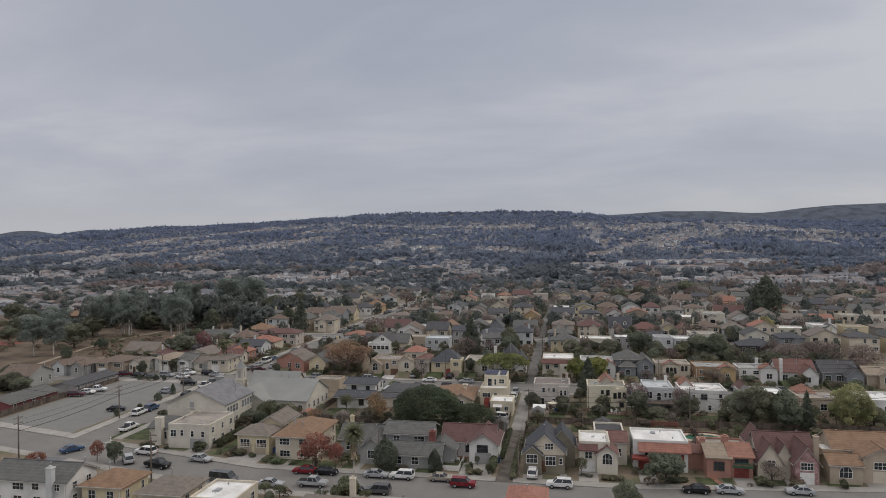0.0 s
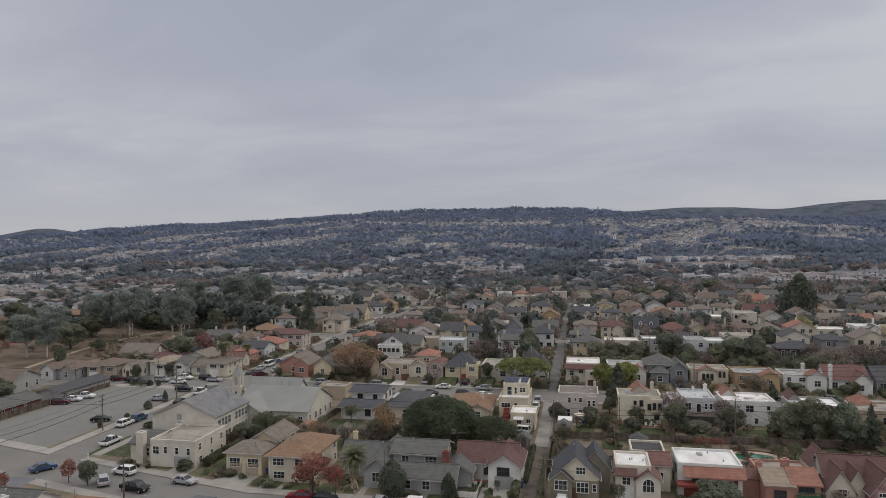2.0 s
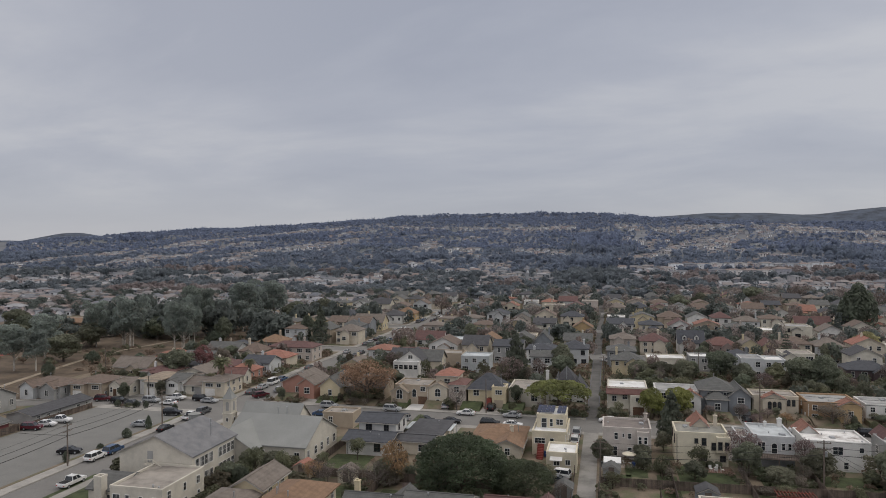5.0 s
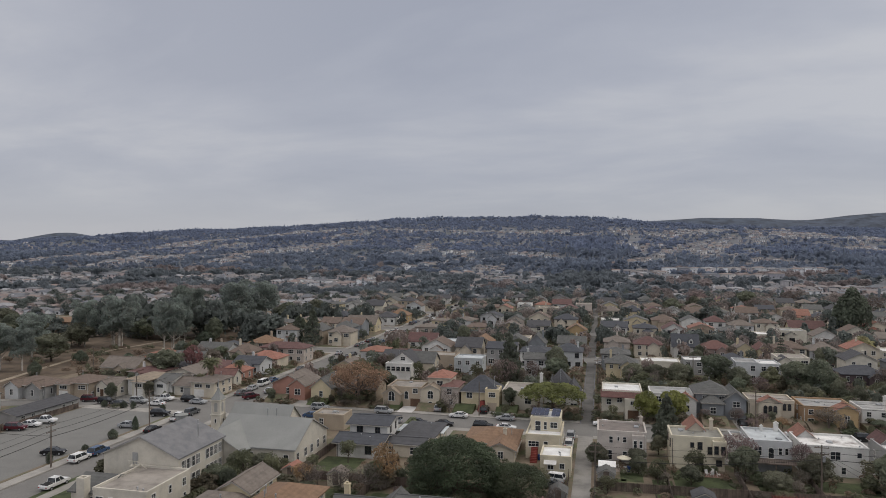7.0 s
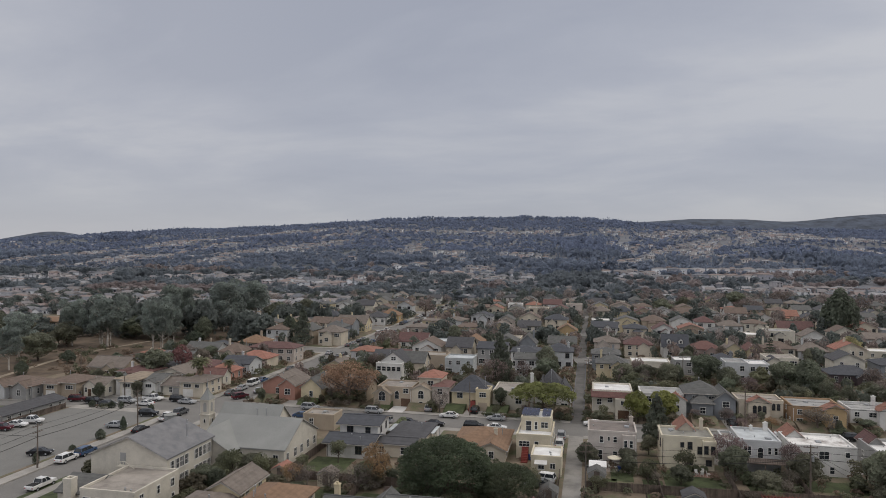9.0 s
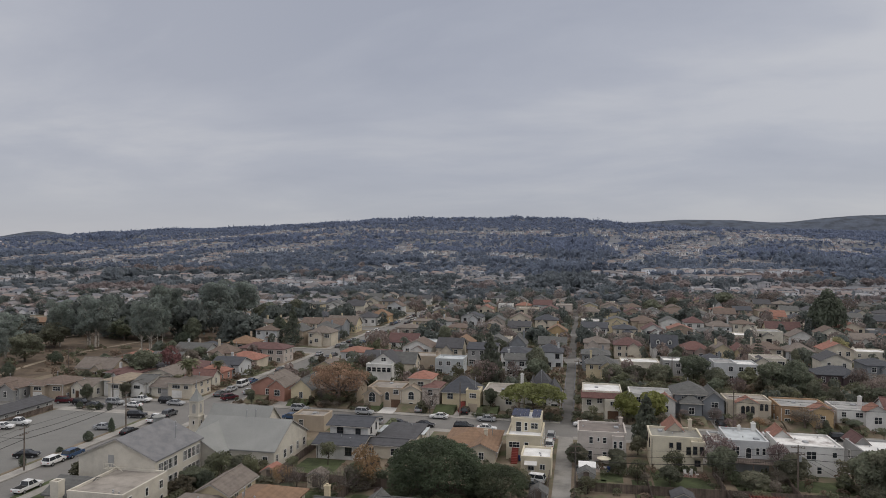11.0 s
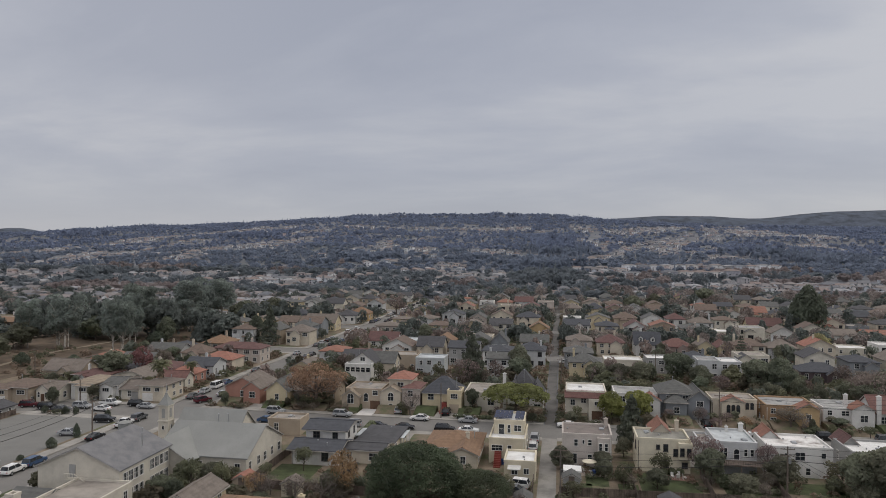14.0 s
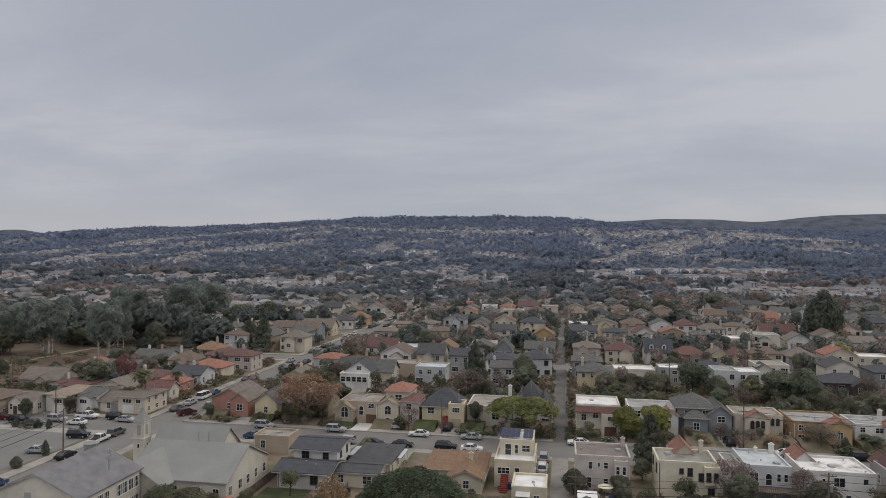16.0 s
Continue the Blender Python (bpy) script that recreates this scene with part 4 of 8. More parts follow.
def lobed(rng, n, R, H, z0, lr):
    """Lobes round a crown of half width R between z0 and H."""
    out = [(0, 0, (z0 + H) / 2, R * 0.66, R * 0.66, (H - z0) * 0.5)]
    for i in range(n):
        a = i * 2.399 + rng.uniform(-0.3, 0.3)
        rr = R * rng.uniform(0.45, 0.72)
        z = z0 + (H - z0) * rng.uniform(0.22, 0.78)
        s = R * lr * rng.uniform(0.75, 1.25)
        out.append((math.cos(a) * rr, math.sin(a) * rr, z, s, s, s * rng.uniform(0.7, 1.0)))
    return out


def proto(kind, seed):
    """A tree 1 m high and about 1 m wide, parked under the ground; copies are scaled."""
    rng = random.Random(seed * 7 + 1)
    lm, bm_ = LEAF.get(kind, (None, BARK))
    root = thing(kind, 0, 0, 0, 0, *TREE_LABEL[kind])
    root.name = {"shrub": "shrub", "palm": "palm_tree", "cone": "conifer", "yew": "conifer", "norfolk": "conifer", "redbare": "bare_tree", "bare": "bare_tree", "euc": "eucalyptus_tree", "pine": "pine_tree"}.get(kind, "tree")
    crown = None
    if kind in ("broad", "lime", "olive", "autumn", "maple", "rosy"):
        big = seed >= 20
        n = {"broad": 5600, "lime": 5200, "olive": 1500, "autumn": 1300, "maple": 1700, "rosy": 1900}[kind]
        base = {"broad": 0.12, "lime": 0.2, "olive": 0.3, "autumn": 0.25, "maple": 0.22, "rosy": 0.2}[kind]
        if big:      # an even dome of many small clumps
            lob = [(0, 0, 0.4, 0.42, 0.42, 0.46)]
            for i in range(110):
                k = (i + 0.5) / 110
                rr = math.sqrt(1 - (1 - 1.25 * k) ** 2) if k < 0.8 else 1.25 - 0.31 * k
                q = 0.085 * rng.uniform(0.75, 1.2)
                lob.append((math.cos(i * 2.399) * rr * 0.44, math.sin(i * 2.399) * rr * 0.44, 0.46 + 0.46 * (1 - 1.25 * k) if k < 0.8 else 0.42 - 1.5 * (k - 0.8), q, q, q))
            crown = leaves_mesh("crown", lob, 34000, 0.0072, leafy("dome_leaves", (0.10, 0.125, 0.075), 0.2), seed)
        else:
            crown = leaves_mesh("crown", lobed(rng, 17, 0.5, 1.0, base, 0.27), n, 0.02, lm, seed)
        trunk = trunk_mesh(0.9, 0.028, 7, seed, bm_, 0.3, 0.4)
    elif kind == "shrub":
        crown = leaves_mesh("crown", lobed(rng, 7, 0.5, 1.0, -0.1, 0.42), 900, 0.055, lm, seed)
        trunk = trunk_mesh(0.6, 0.03, 3, seed, bm_)
    elif kind == "yew":
        crown = leaves_mesh("crown", [(0, 0, 0.42, 0.45, 0.45, 0.5), (0.2, 0.1, 0.3, 0.33, 0.33, 0.36), (-0.2, -0.1, 0.35, 0.3, 0.3, 0.4), (0, 0, 0.75, 0.2, 0.2, 0.28)], 2600, 0.027, lm, seed)
        trunk = trunk_mesh(0.7, 0.03, 3, seed, bm_, 0.2)
    elif kind == "willow":
        crown = leaves_mesh("crown", lobed(rng, 26, 0.5, 1.0, 0.05, 0.2), 13000, 0.0075, lm, seed, hang=True)
        trunk = trunk_mesh(0.85, 0.03, 7, seed, bm_, 0.35)
    elif kind == "pine":
        lob = []
        for i in range(46):
            q = 0.42 * math.sqrt((i + 0.5) / 46)
            lob.append((math.cos(i * 2.4) * q, math.sin(i * 2.4) * q, 0.42 + 0.5 * math.sqrt(1 - (q / 0.5) ** 2) + rng.uniform(-0.05, 0.03), 0.095, 0.095, 0.11))
        crown = leaves_mesh("crown", lob, 11000, 0.0122, lm, seed)
        trunk = trunk_mesh(0.85, 0.025, 9, seed, bm_, 0.42, 0.4)
    elif kind == "cone":
        lob = []
        for i in range(24):
            k = i / 23
            a = i * 2.4
            R = 0.42 * (1 - k) ** 0.8 + 0.03
            lob.append((math.cos(a) * R * 0.55, math.sin(a) * R * 0.55, 0.1 + 0.86 * k, R * 0.62, R * 0.62, 0.07))
        crown = leaves_mesh("crown", lob, 3400, 0.022, lm, seed)
        trunk = trunk_mesh(1.05, 0.03, 2, seed, bm_, 0.15)
    elif kind == "norfolk":
        lob = []
        for i in range(11):
            k = i / 10
            R = 0.5 * (1 - k) + 0.05
            for j in range(6):
                a = j * math.tau / 6 + i
                lob.append((math.cos(a) * R * 0.55, math.sin(a) * R * 0.55, 0.1 + 0.85 * k, R * 0.4, R * 0.4, 0.012))
        crown = leaves_mesh("crown", lob, 2600, 0.017, lm, seed)
        trunk = trunk_mesh(1.1, 0.022, 2, seed, bm_, 0.1)
    elif kind == "euc":
        lob = [(math.cos(i * 2.4) * rng.uniform(0.05, 0.32), math.sin(i * 2.4) * rng.uniform(0.05, 0.32), 0.42 + 0.52 * i / 19, rng.uniform(0.11, 0.2), rng.uniform(0.11, 0.2), rng.uniform(0.07, 0.12)) for i in range(20)]
        crown = leaves_mesh("crown", lob, 7600, 0.0125, lm, seed)
        trunk = trunk_mesh(1.0, 0.022, 9, seed, bm_, 0.3, 0.32, twigs=2)
    elif kind == "palm":
        bm = bmesh.new()
        tube(bm, [(0, 0, -0.02), (0.004, 0, 0.3), (0.0, 0.004, 0.86)], [0.024, 0.017, 0.02], 8)
        tube(bm, [(0, 0, 0.7), (0, 0, 0.78), (0, 0, 0.87)], [0.03, 0.06, 0.045], 9)
        trunk = obj("trunk", bm, PALEBARK)
        bm = bmesh.new()
        for i in range(52):      # arching fronds with leaflets on both sides
            a, tilt = i * 2.399, 1.35 - 1.7 * i / 51 + rng.uniform(-0.12, 0.12)
            ln = 0.3 * rng.uniform(0.85, 1.1)
            side = Vector((-math.sin(a), math.cos(a), 0))
            p, pts = Vector((0, 0, 0.87)), []
            for j in range(7):
                k = tilt - 1.5 * (j / 6) ** 1.5
                pts.append(p.copy())
                p = p + Vector((math.cos(a) * math.cos(k), math.sin(a) * math.cos(k), math.sin(k) * 0.75)) * ln / 6
            for j in range(6):
                w0, w1 = 0.045 * math.sin(0.5 + 2.4 * j / 6), 0.045 * math.sin(0.5 + 2.4 * (j + 0.8) / 6)
                d = (pts[j + 1] - pts[j]) * 0.8
                for sg in (-1, 1):
                    v = [bm.verts.new(pts[j]), bm.verts.new(pts[j] + d), bm.verts.new(pts[j] + d * 1.5 + side * sg * w1 - Vector((0, 0, 0.012))), bm.verts.new(pts[j] + d * 0.5 + side * sg * w0 - Vector((0, 0, 0.012)))]
                    bm.faces.new(v)
            tube(bm, pts[:6], [0.0035, 0.003, 0.003, 0.0025, 0.002, 0.001], 3)
        skirt = bmesh.new()
        for i in range(70):      # dead fronds hanging round the top of the trunk
            a, z = i * 2.399, 0.84 - 0.2 * (i / 69)
            d = Vector((math.cos(a), math.sin(a), 0))
            t_ = Vector((-math.sin(a), math.cos(a), 0)) * 0.02
            p0, p1 = d * 0.015 + Vector((0, 0, z)), d * rng.uniform(0.05, 0.1) + Vector((0, 0, z - rng.uniform(0.1, 0.16)))
            skirt.faces.new([skirt.verts.new(v) for v in (p0 - t_ * 0.4, p0 + t_ * 0.4, p1 + t_, p1 - t_)])
        part("skirt", skirt, mat("dead_fronds", (0.24, 0.19, 0.13), 0.95, 0.25, 2, 9, 0.1, island=0.3), root, "dry brown skirt of dead fronds")
        crown_ob = part("crown", bm, leafy("palm_fronds", (0.20, 0.21, 0.125), 0.2), root)
    else:
        trunk = trunk_mesh(0.95, 0.03, 10, seed, bm_, 0.4, 0.3, twigs=7)
        crown = leaves_mesh("twigs", lobed(rng, 10, 0.48, 1.0, 0.18, 0.33), 4200 if kind == "rust" else 1900 if kind == "redbare" else 1000, 0.0075 if kind == "rust" else 0.009, lm, seed, hang=True)
    trunk.parent = root
    if crown:
        c = new("crown", crown)
        c.parent = root
    return root


TREES = {
    "broad": [(-20.6, 66.3, 15.8, 10.3), (-10.2, 66.9, 10.2, 6.4), (2.5, 90.4, 4.4, 4.4), (10.2, 90.3, 4.1, 3.8), (51.7, 82.3, 8.0, 8.3), (55.1, 80.9, 9.2, 9.5), (60.6, 78.8, 8.0, 9.3), (28.8, 86.6, 6.2, 6.4), (19.1, 82.5, 4.7, 3.6), (33.0, 81.5, 5.9, 3.8), (40.8, 87.2, 6.4, 5.8), (58.0, 167.9, 11.3, 9.7), (63.2, 165.3, 11.1, 10.9), (38.5, 183.4, 11.0, 8.7), (-10.5, 179.3, 8.4, 10.2), (116.0, 310.2, 13.2, 18.0), (46.1, 394.5, 13.8, 11.0), (97.6, 445.9, 16.5, 13.2), (60.7, 412.8, 10.7, 11.4)],
    "broad2": [(-232.0, 176.0, 9.0, 7.5), (-243.0, 196.0, 13.0, 9.5), (-262.0, 221.0, 15.0, 10.5), (-286.0, 240.0, 16.0, 11.0), (13.6, 174.6, 8.5, 6.4), (20.0, 175.4, 8.0, 6.0), (26.6, 176.6, 8.0, 6.6), (-10.0, 168.0, 9.0, 8.0), (-6.0, 158.0, 5.0, 4.0), (-191.7, 166.6, 14.4, 10.3), (-207.5, 198.9, 14.1, 10.6), (-197.0, 228.5, 15.4, 10.2), (-126.2, 236.5, 8.5, 11.2), (-181.0, 253.4, 16.4, 12.3), (-154.3, 284.0, 17.5, 13.2), (-145.3, 299.6, 15.2, 13.7), (-178.9, 291.1, 18.2, 16.7), (-132.5, 149.6, 12.0, 9.0), (-128.2, 118.6, 3.6, 4.6), (-119.9, 123.2, 3.6, 4.4), (14.9, 100.0, 3.9, 4.0), (3.3, 89.8, 3.7, 3.8), (10.3, 86.4, 3.6, 3.7), (-19.4, 130.7, 3.8, 4.7), (-54.2, 245.2, 7.3, 8.5), (28.9, 38.5, 8.4, 5.4), (20.9, 22.0, 5.3, 5.9), (-77.6, 33.6, 3.8, 4.3), (-65.2, 73.5, 6.6, 4.2), (-57.9, 70.7, 5.6, 3.8)],
    "rust": [(-59.0, 126.6, 17.0, 11.2), (-69.5, 158.5, 9.0, 6.0), (-75.5, 156.5, 7.5, 5.4)],
    "autumn": [(44.2, 125.6, 3.6, 3.0), (-47.8, 66.5, 4.4, 4.0), (-33.4, 69.1, 5.7, 8.0)],
    "bare": [(-36.3, 66.7, 5.3, 4.6), (-40.4, 65.5, 5.8, 4.3), (-46.3, 65.4, 4.3, 4.9), (-34.2, 125.1, 5.8, 5.8)],
    "redbare": [(84.5, 158.0, 14.0, 9.0), (96.0, 161.0, 16.0, 9.6), (107.0, 158.0, 14.0, 9.0), (28.4, 90.6, 7.4, 7.6), (54.5, 127.4, 8.0, 4.6), (39.6, 91.6, 5.4, 6.4), (47.6, 41.5, 5.2, 4.2), (-24.7, 155.9, 10.0, 9.2), (92.0, 174.3, 18.1, 6.5), (-78.0, 171.1, 7.5, 4.7), (-94.1, 358.9, 15.0, 10.2), (67.3, 455.8, 17.5, 12.0), (96.7, 407.4, 17.6, 12.1), (132.9, 476.7, 17.6, 12.8), (164.7, 424.7, 17.8, 12.9)],
    "rosy": [(-127.6, 157.0, 8.0, 9.6)],
    "palm": [(-24.4, 23.2, 8.0, 12.6), (-105.2, 131.0, 11.5, 10.2), (-105.5, 147.4, 7.5, 7.0)],
    "yew": [(-176.4, 143.0, 4.8, 4.4), (-178.6, 166.0, 5.4, 4.6), (-163.6, 172.0, 4.8, 3.4), (-184.5, 225.0, 6.0, 5.2), (-163.0, 221.0, 8.0, 5.6), (116.7, 306.3, 17.5, 23.2), (-22.8, 37.9, 5.5, 6.0), (-13.2, 37.9, 2.7, 4.5)],
    "maple": [(-36.4, 36.6, 7.6, 7.0), (-32.3, 36.4, 3.6, 5.2), (-81.9, 34.2, 3.0, 4.2), (-88.2, 25.3, 4.2, 4.2)],
    "cone": [(65.1, 78.6, 4.4, 9.5), (17.3, 108.6, 7.4, 11.0), (-23.6, 163.0, 10.5, 16.2), (-117.1, 229.7, 9.7, 17.0), (-125.5, 234.8, 8.9, 11.4), (-23.7, 157.9, 5.3, 10.3)],
    "willow": [(75.7, 81.2, 11.6, 10.6), (97.8, 237.3, 10.5, 9.4)],
    "lime": [(14.4, 126.0, 7.5, 7.6), (20.5, 126.5, 7.5, 7.4)],
    "pine": [(-8.2, 125.4, 17.0, 8.2)],
    "norfolk": [(64.6, 213.6, 6.7, 12.1)],
    "euc": [(-194.5, 147.5, 14.0, 15.5), (-187.0, 149.0, 12.5, 14.0), (-205.0, 172.0, 16.0, 16.0), (-191.5, 203.0, 20.5, 21.0), (-183.5, 238.5, 19.0, 23.0), (-181.0, 242.0, 14.0, 22.0), (-171.4, 260.3, 22.1, 24.4), (-168.0, 285.8, 23.7, 23.1)],
    "olive": [(42.5, 150.5, 7.0, 4.6), (57.0, 151.5, 9.0, 5.0), (20.5, 88.0, 4.4, 5.0), (14.2, 40.6, 2.4, 3.4), (13.4, 82.0, 4.0, 4.4), (-59.5, 66.7, 4.5, 5.6), (-54.8, 68.5, 3.7, 4.9), (-44.6, 80.4, 3.9, 4.4)],
}
PROTO = {}


def plant(kind, x, y, w, h, i=0):
    big = kind == "broad" and w > 9.8 and y < 100
    key = (kind, i % 2 + (20 if big else 0))
    m = Matrix.Translation((x, y, ground_z(x, y) + bank_z(x, y) - 0.02)) @ Matrix.Rotation((x * 1.7 + y * 0.9) % 6.28, 4, "Z") @ Matrix.Diagonal((w, w, h, 1))
    if key not in PROTO:
        PROTO[key] = proto(kind, key[1] + 3)
        PROTO[key].matrix_basis = m
        return PROTO[key]
    o = copy_thing(PROTO[key], Matrix.Identity(4))
    o.matrix_basis = m
    return o


def plant_all():
    for kind, rows in TREES.items():
        for i, (x, y, w, h) in enumerate(rows):
            plant(kind.rstrip("2"), x, y, w, h, i)


plant_all()

# ---- houses ----
W = {k: wall(k, c) for k, c in dict(cream=(0.53, 0.475, 0.385), tan=(0.378, 0.317, 0.246), pinkbeige=(0.46, 0.405, 0.36), greywhite=(0.493, 0.502, 0.502), yellow=(0.54, 0.465, 0.32), salmon=(0.361, 0.198, 0.154), white=(0.616, 0.607, 0.581), greyblue=(0.223, 0.237, 0.252), grey=(0.317, 0.317, 0.308), ochre=(0.345, 0.235, 0.145), olive=(0.199, 0.180, 0.138), brick=(0.37, 0.24, 0.20), paleblue=(0.431, 0.453, 0.458), mauve=(0.334, 0.264, 0.238), darkplum=(0.104, 0.081, 0.085), gold=(0.44, 0.32, 0.18), palecream=(0.563, 0.528, 0.449)).items()}
W["b_gold"] = wall("soft_yellow", (0.575, 0.52, 0.40))
W["b_rose"], W["b_cream"] = wall("rose_grey", (0.50, 0.455, 0.415)), wall("warm_cream", (0.60, 0.55, 0.43))
R = {k: roofing(k, c) for k, c in dict(slate=(0.068, 0.072, 0.082), dark=(0.075, 0.075, 0.08), brown=(0.15, 0.115, 0.095), orange=(0.215, 0.138, 0.09), tile=(0.25, 0.128, 0.095), brightile=(0.29, 0.14, 0.105), maroon=(0.128, 0.074, 0.069), grey=(0.11, 0.111, 0.107), greybrown=(0.175, 0.15, 0.13), tancomp=(0.26, 0.215, 0.165), plumtile=(0.155, 0.085, 0.075)).items()}
F = {k: mat("deck_" + k, c, 0.8, 0.16, 0.9, 8, 0.15, stain=s) for k, (c, s) in dict(white=((0.66, 0.66, 0.645), (0.55, 0.54, 0.52)), grey=((0.30, 0.30, 0.29), (0.2, 0.2, 0.2)), tan=((0.29, 0.265, 0.235), (0.2, 0.18, 0.16)), patchy=((0.66, 0.65, 0.63), (0.25, 0.22, 0.2)), paleblue=((0.46, 0.49, 0.50), (0.36, 0.38, 0.39)), brown=((0.19, 0.165, 0.15), (0.13, 0.115, 0.105)), olive=((0.25, 0.245, 0.215), (0.17, 0.165, 0.145)), black=((0.06, 0.06, 0.065), (0.04, 0.04, 0.04))).items()}
CHURCHROOF = mat("church_shingle", (0.235, 0.24, 0.23), 0.9, 0.12, 0.5, 7, 0.25, stain=(0.215, 0.22, 0.212))
HALLROOF = mat("hall_shingle", (0.18, 0.18, 0.185), 0.88, 0.14, 1.6, 9, 0.25, stain=(0.145, 0.147, 0.155))
BRICKRED = mat("chimney_brick", (0.23, 0.09, 0.075), 0.9, 0.2, 2, 14, 0.3)
DOORS = {"brown": mat("brown_door", (0.12, 0.07, 0.045), 0.5, 0.15, 2), "white": TRIM, "red": REDPAINT, "green": mat("green_paint", (0.03, 0.09, 0.05), 0.6, 0.1, 2)}


def pent(root, x0, x1, y0, z0, z1, d, m, o=(0, 0)):
    """A short sloping tile roof along a south wall."""
    bm = bmesh.new()
    prism(bm, [(y0 - d, z0), (y0 + 0.3, z1), (y0 + 0.3, z1 + 0.2), (y0 - d, z0 + 0.2)], (x0 - o[0], x1 - o[0]), "x")
    ob = part("tile_eave", fix(bm), m, root)
    ob.location.y -= o[1]


def stairs(root, x, y, w, z1, n, m, o=(0, 0)):
    """Outside steps that climb north to height z1 at y."""
    bm = bmesh.new()
    side = [(y - o[1], 0.0)] + [p for i in range(n) for p in ((y - 0.3 * (n - i) - o[1], z1 * i / n), (y - 0.3 * (n - i) - o[1], z1 * (i + 1) / n))] + [(y - o[1], z1)]
    prism(bm, side, (x - w / 2 - o[0], x + w / 2 - o[0]), "x")
    fix(bm)
    part("steps", bm, m, root)


def near_row():
    # houses across the first street
    house("olive and cream gabled house with dark slate roof", [vol(3.8, 11.0, 40.6, 49.5, 4.1, "gy", W["cream"], R["slate"], 3.3, 0.4, win="EW", st=1), vol(3.4, 6.8, 39.7, 42.5, 3.9, "gy", W["olive"], R["slate"], 1.4, 0.3, win=""), vol(8.0, 13.0, 45.0, 50.5, 4.3, "gy", W["olive"], R["slate"], 2.9, 0.3, win="E", st=1), vol(3.75, 11.05, 40.55, 42.0, 3.6, "none", W["olive"], R["slate"], win="")], 1, trim=TRIM,
          wins=[(0, "S", 4.4, 5.2, 1.6, 1.2, 3, False), (3, "S", 4.7, 2.5, 2.0, 1.7, 3, False), (1, "S", 1.6, 3.0, 2.1, 1.6, 3, False), (3, "S", 6.6, 2.5, 0.7, 1.2, 1, False)], garages=[(1, "S", 1.6, W["olive"], 2.4)], doors=[(3, "S", 3.4, DOORS["brown"])])
    h = house("cream stucco house with white flat roof and arched bay window", [vol(13.8, 19.4, 42.9, 50.5, 5.4, "flat", W["palecream"], F["white"], win="EW"), vol(17.0, 20.8, 42.0, 48.0, 3.7, "gy", W["palecream"], R["plumtile"], 1.4, 0.3, win=""), vol(19.4, 23.0, 48.0, 54.0, 4.4, "gx", W["palecream"], R["plumtile"], 1.2, 0.3, win="S", st=1), vol(17.0, 22.8, 54.0, 60.5, 4.6, "flat", W["palecream"], F["black"], win="")], 2,
              wins=[(1, "S", 1.9, 2.9, 1.9, 2.2, 3, True), (0, "S", 1.7, 3.2, 1.4, 1.3, 2, False)], garages=[(0, "S", 1.7, DOORS["white"], 2.4)])
    pent(h, 13.6, 17.2, 42.9, 4.1, 5.5, 0.8, R["plumtile"], (16.6, 46.7))
    h = house("white stucco house with bright flat roof and red tile front eave", [vol(24.0, 34.0, 46.0, 54.5, 5.3, "flat", W["white"], F["white"], win="EW"), vol(28.5, 33.8, 45.2, 46.2, 3.6, "none", W["white"], F["white"], win="")], 3, wins=[(1, "S", 2.7, 2.5, 2.2, 1.5, 3, False), (0, "S", 3.1, 3.4, 1.9, 1.0, 3, False)], garages=[(0, "S", 2.2, REDPAINT, 2.6)], trim=DARKTRIM)
    pent(h, 24.8, 34.4, 46.0, 3.7, 5.3, 1.6, R["brightile"], (29.0, 50.25))
    bm = bmesh.new()
    box(bm, -5.4, -1.6, -6.6, -4.2, 2.4, 2.8)
    part("awning", bm, REDPAINT, h, "red canopy over the entrance")
    for sx in (0.55, 3.85):
        bm = bmesh.new()
        box(bm, sx - 0.3, sx + 0.3, -5.16, -5.03, 1.6, 3.4)
        part("shutter", bm, REDPAINT, h)
    h = house("salmon stucco house with weathered tile roofs and red garage", [vol(36.9, 45.2, 47.5, 54.5, 4.0, "flat", W["salmon"], F["tan"], win="EW"), vol(36.9, 41.0, 43.3, 47.5, 3.5, "shed", W["salmon"], R["tancomp"], 1.6, 0.35, win=""), vol(41.0, 45.0, 43.8, 47.5, 3.7, "shed", W["salmon"], R["tile"], 1.6, 0.35, win=""), vol(34.0, 36.9, 47.5, 50, 3.0, "shed", W["salmon"], R["plumtile"], 0.9, 0.3, win="")], 4, chim=[(36.9, 48.0, 3, 5.8, W["salmon"], 1.0), (41.0, 48.4, 3, 6.3, W["salmon"], 1.2)], wins=[(1, "S", 2.1, 2.2, 1.9, 1.6, 3, False), (2, "S", 2.0, 3.1, 2.4, 0.9, 3, False)], garages=[(2, "S", 2.0, REDPAINT, 2.6)], trim=DARKTRIM)
    bm = bmesh.new()
    box(bm, 0.2, 3.8, -8.6, -7.7, 2.25, 2.4)
    for i in range(19):
        box(bm, 0.2 + i * 0.195, 0.25 + i * 0.195, -8.6, -8.55, 2.4, 3.1)
    box(bm, 0.2, 3.8, -8.62, -8.53, 3.1, 3.18)
    part("balcony", bm, DOORS["green"], h, "green timber balcony over the garage")
    BR = mat("mottled_brick", (0.34, 0.22, 0.21), 0.9, 0.3, 4, 3, 0.3, stain=(0.22, 0.12, 0.12))
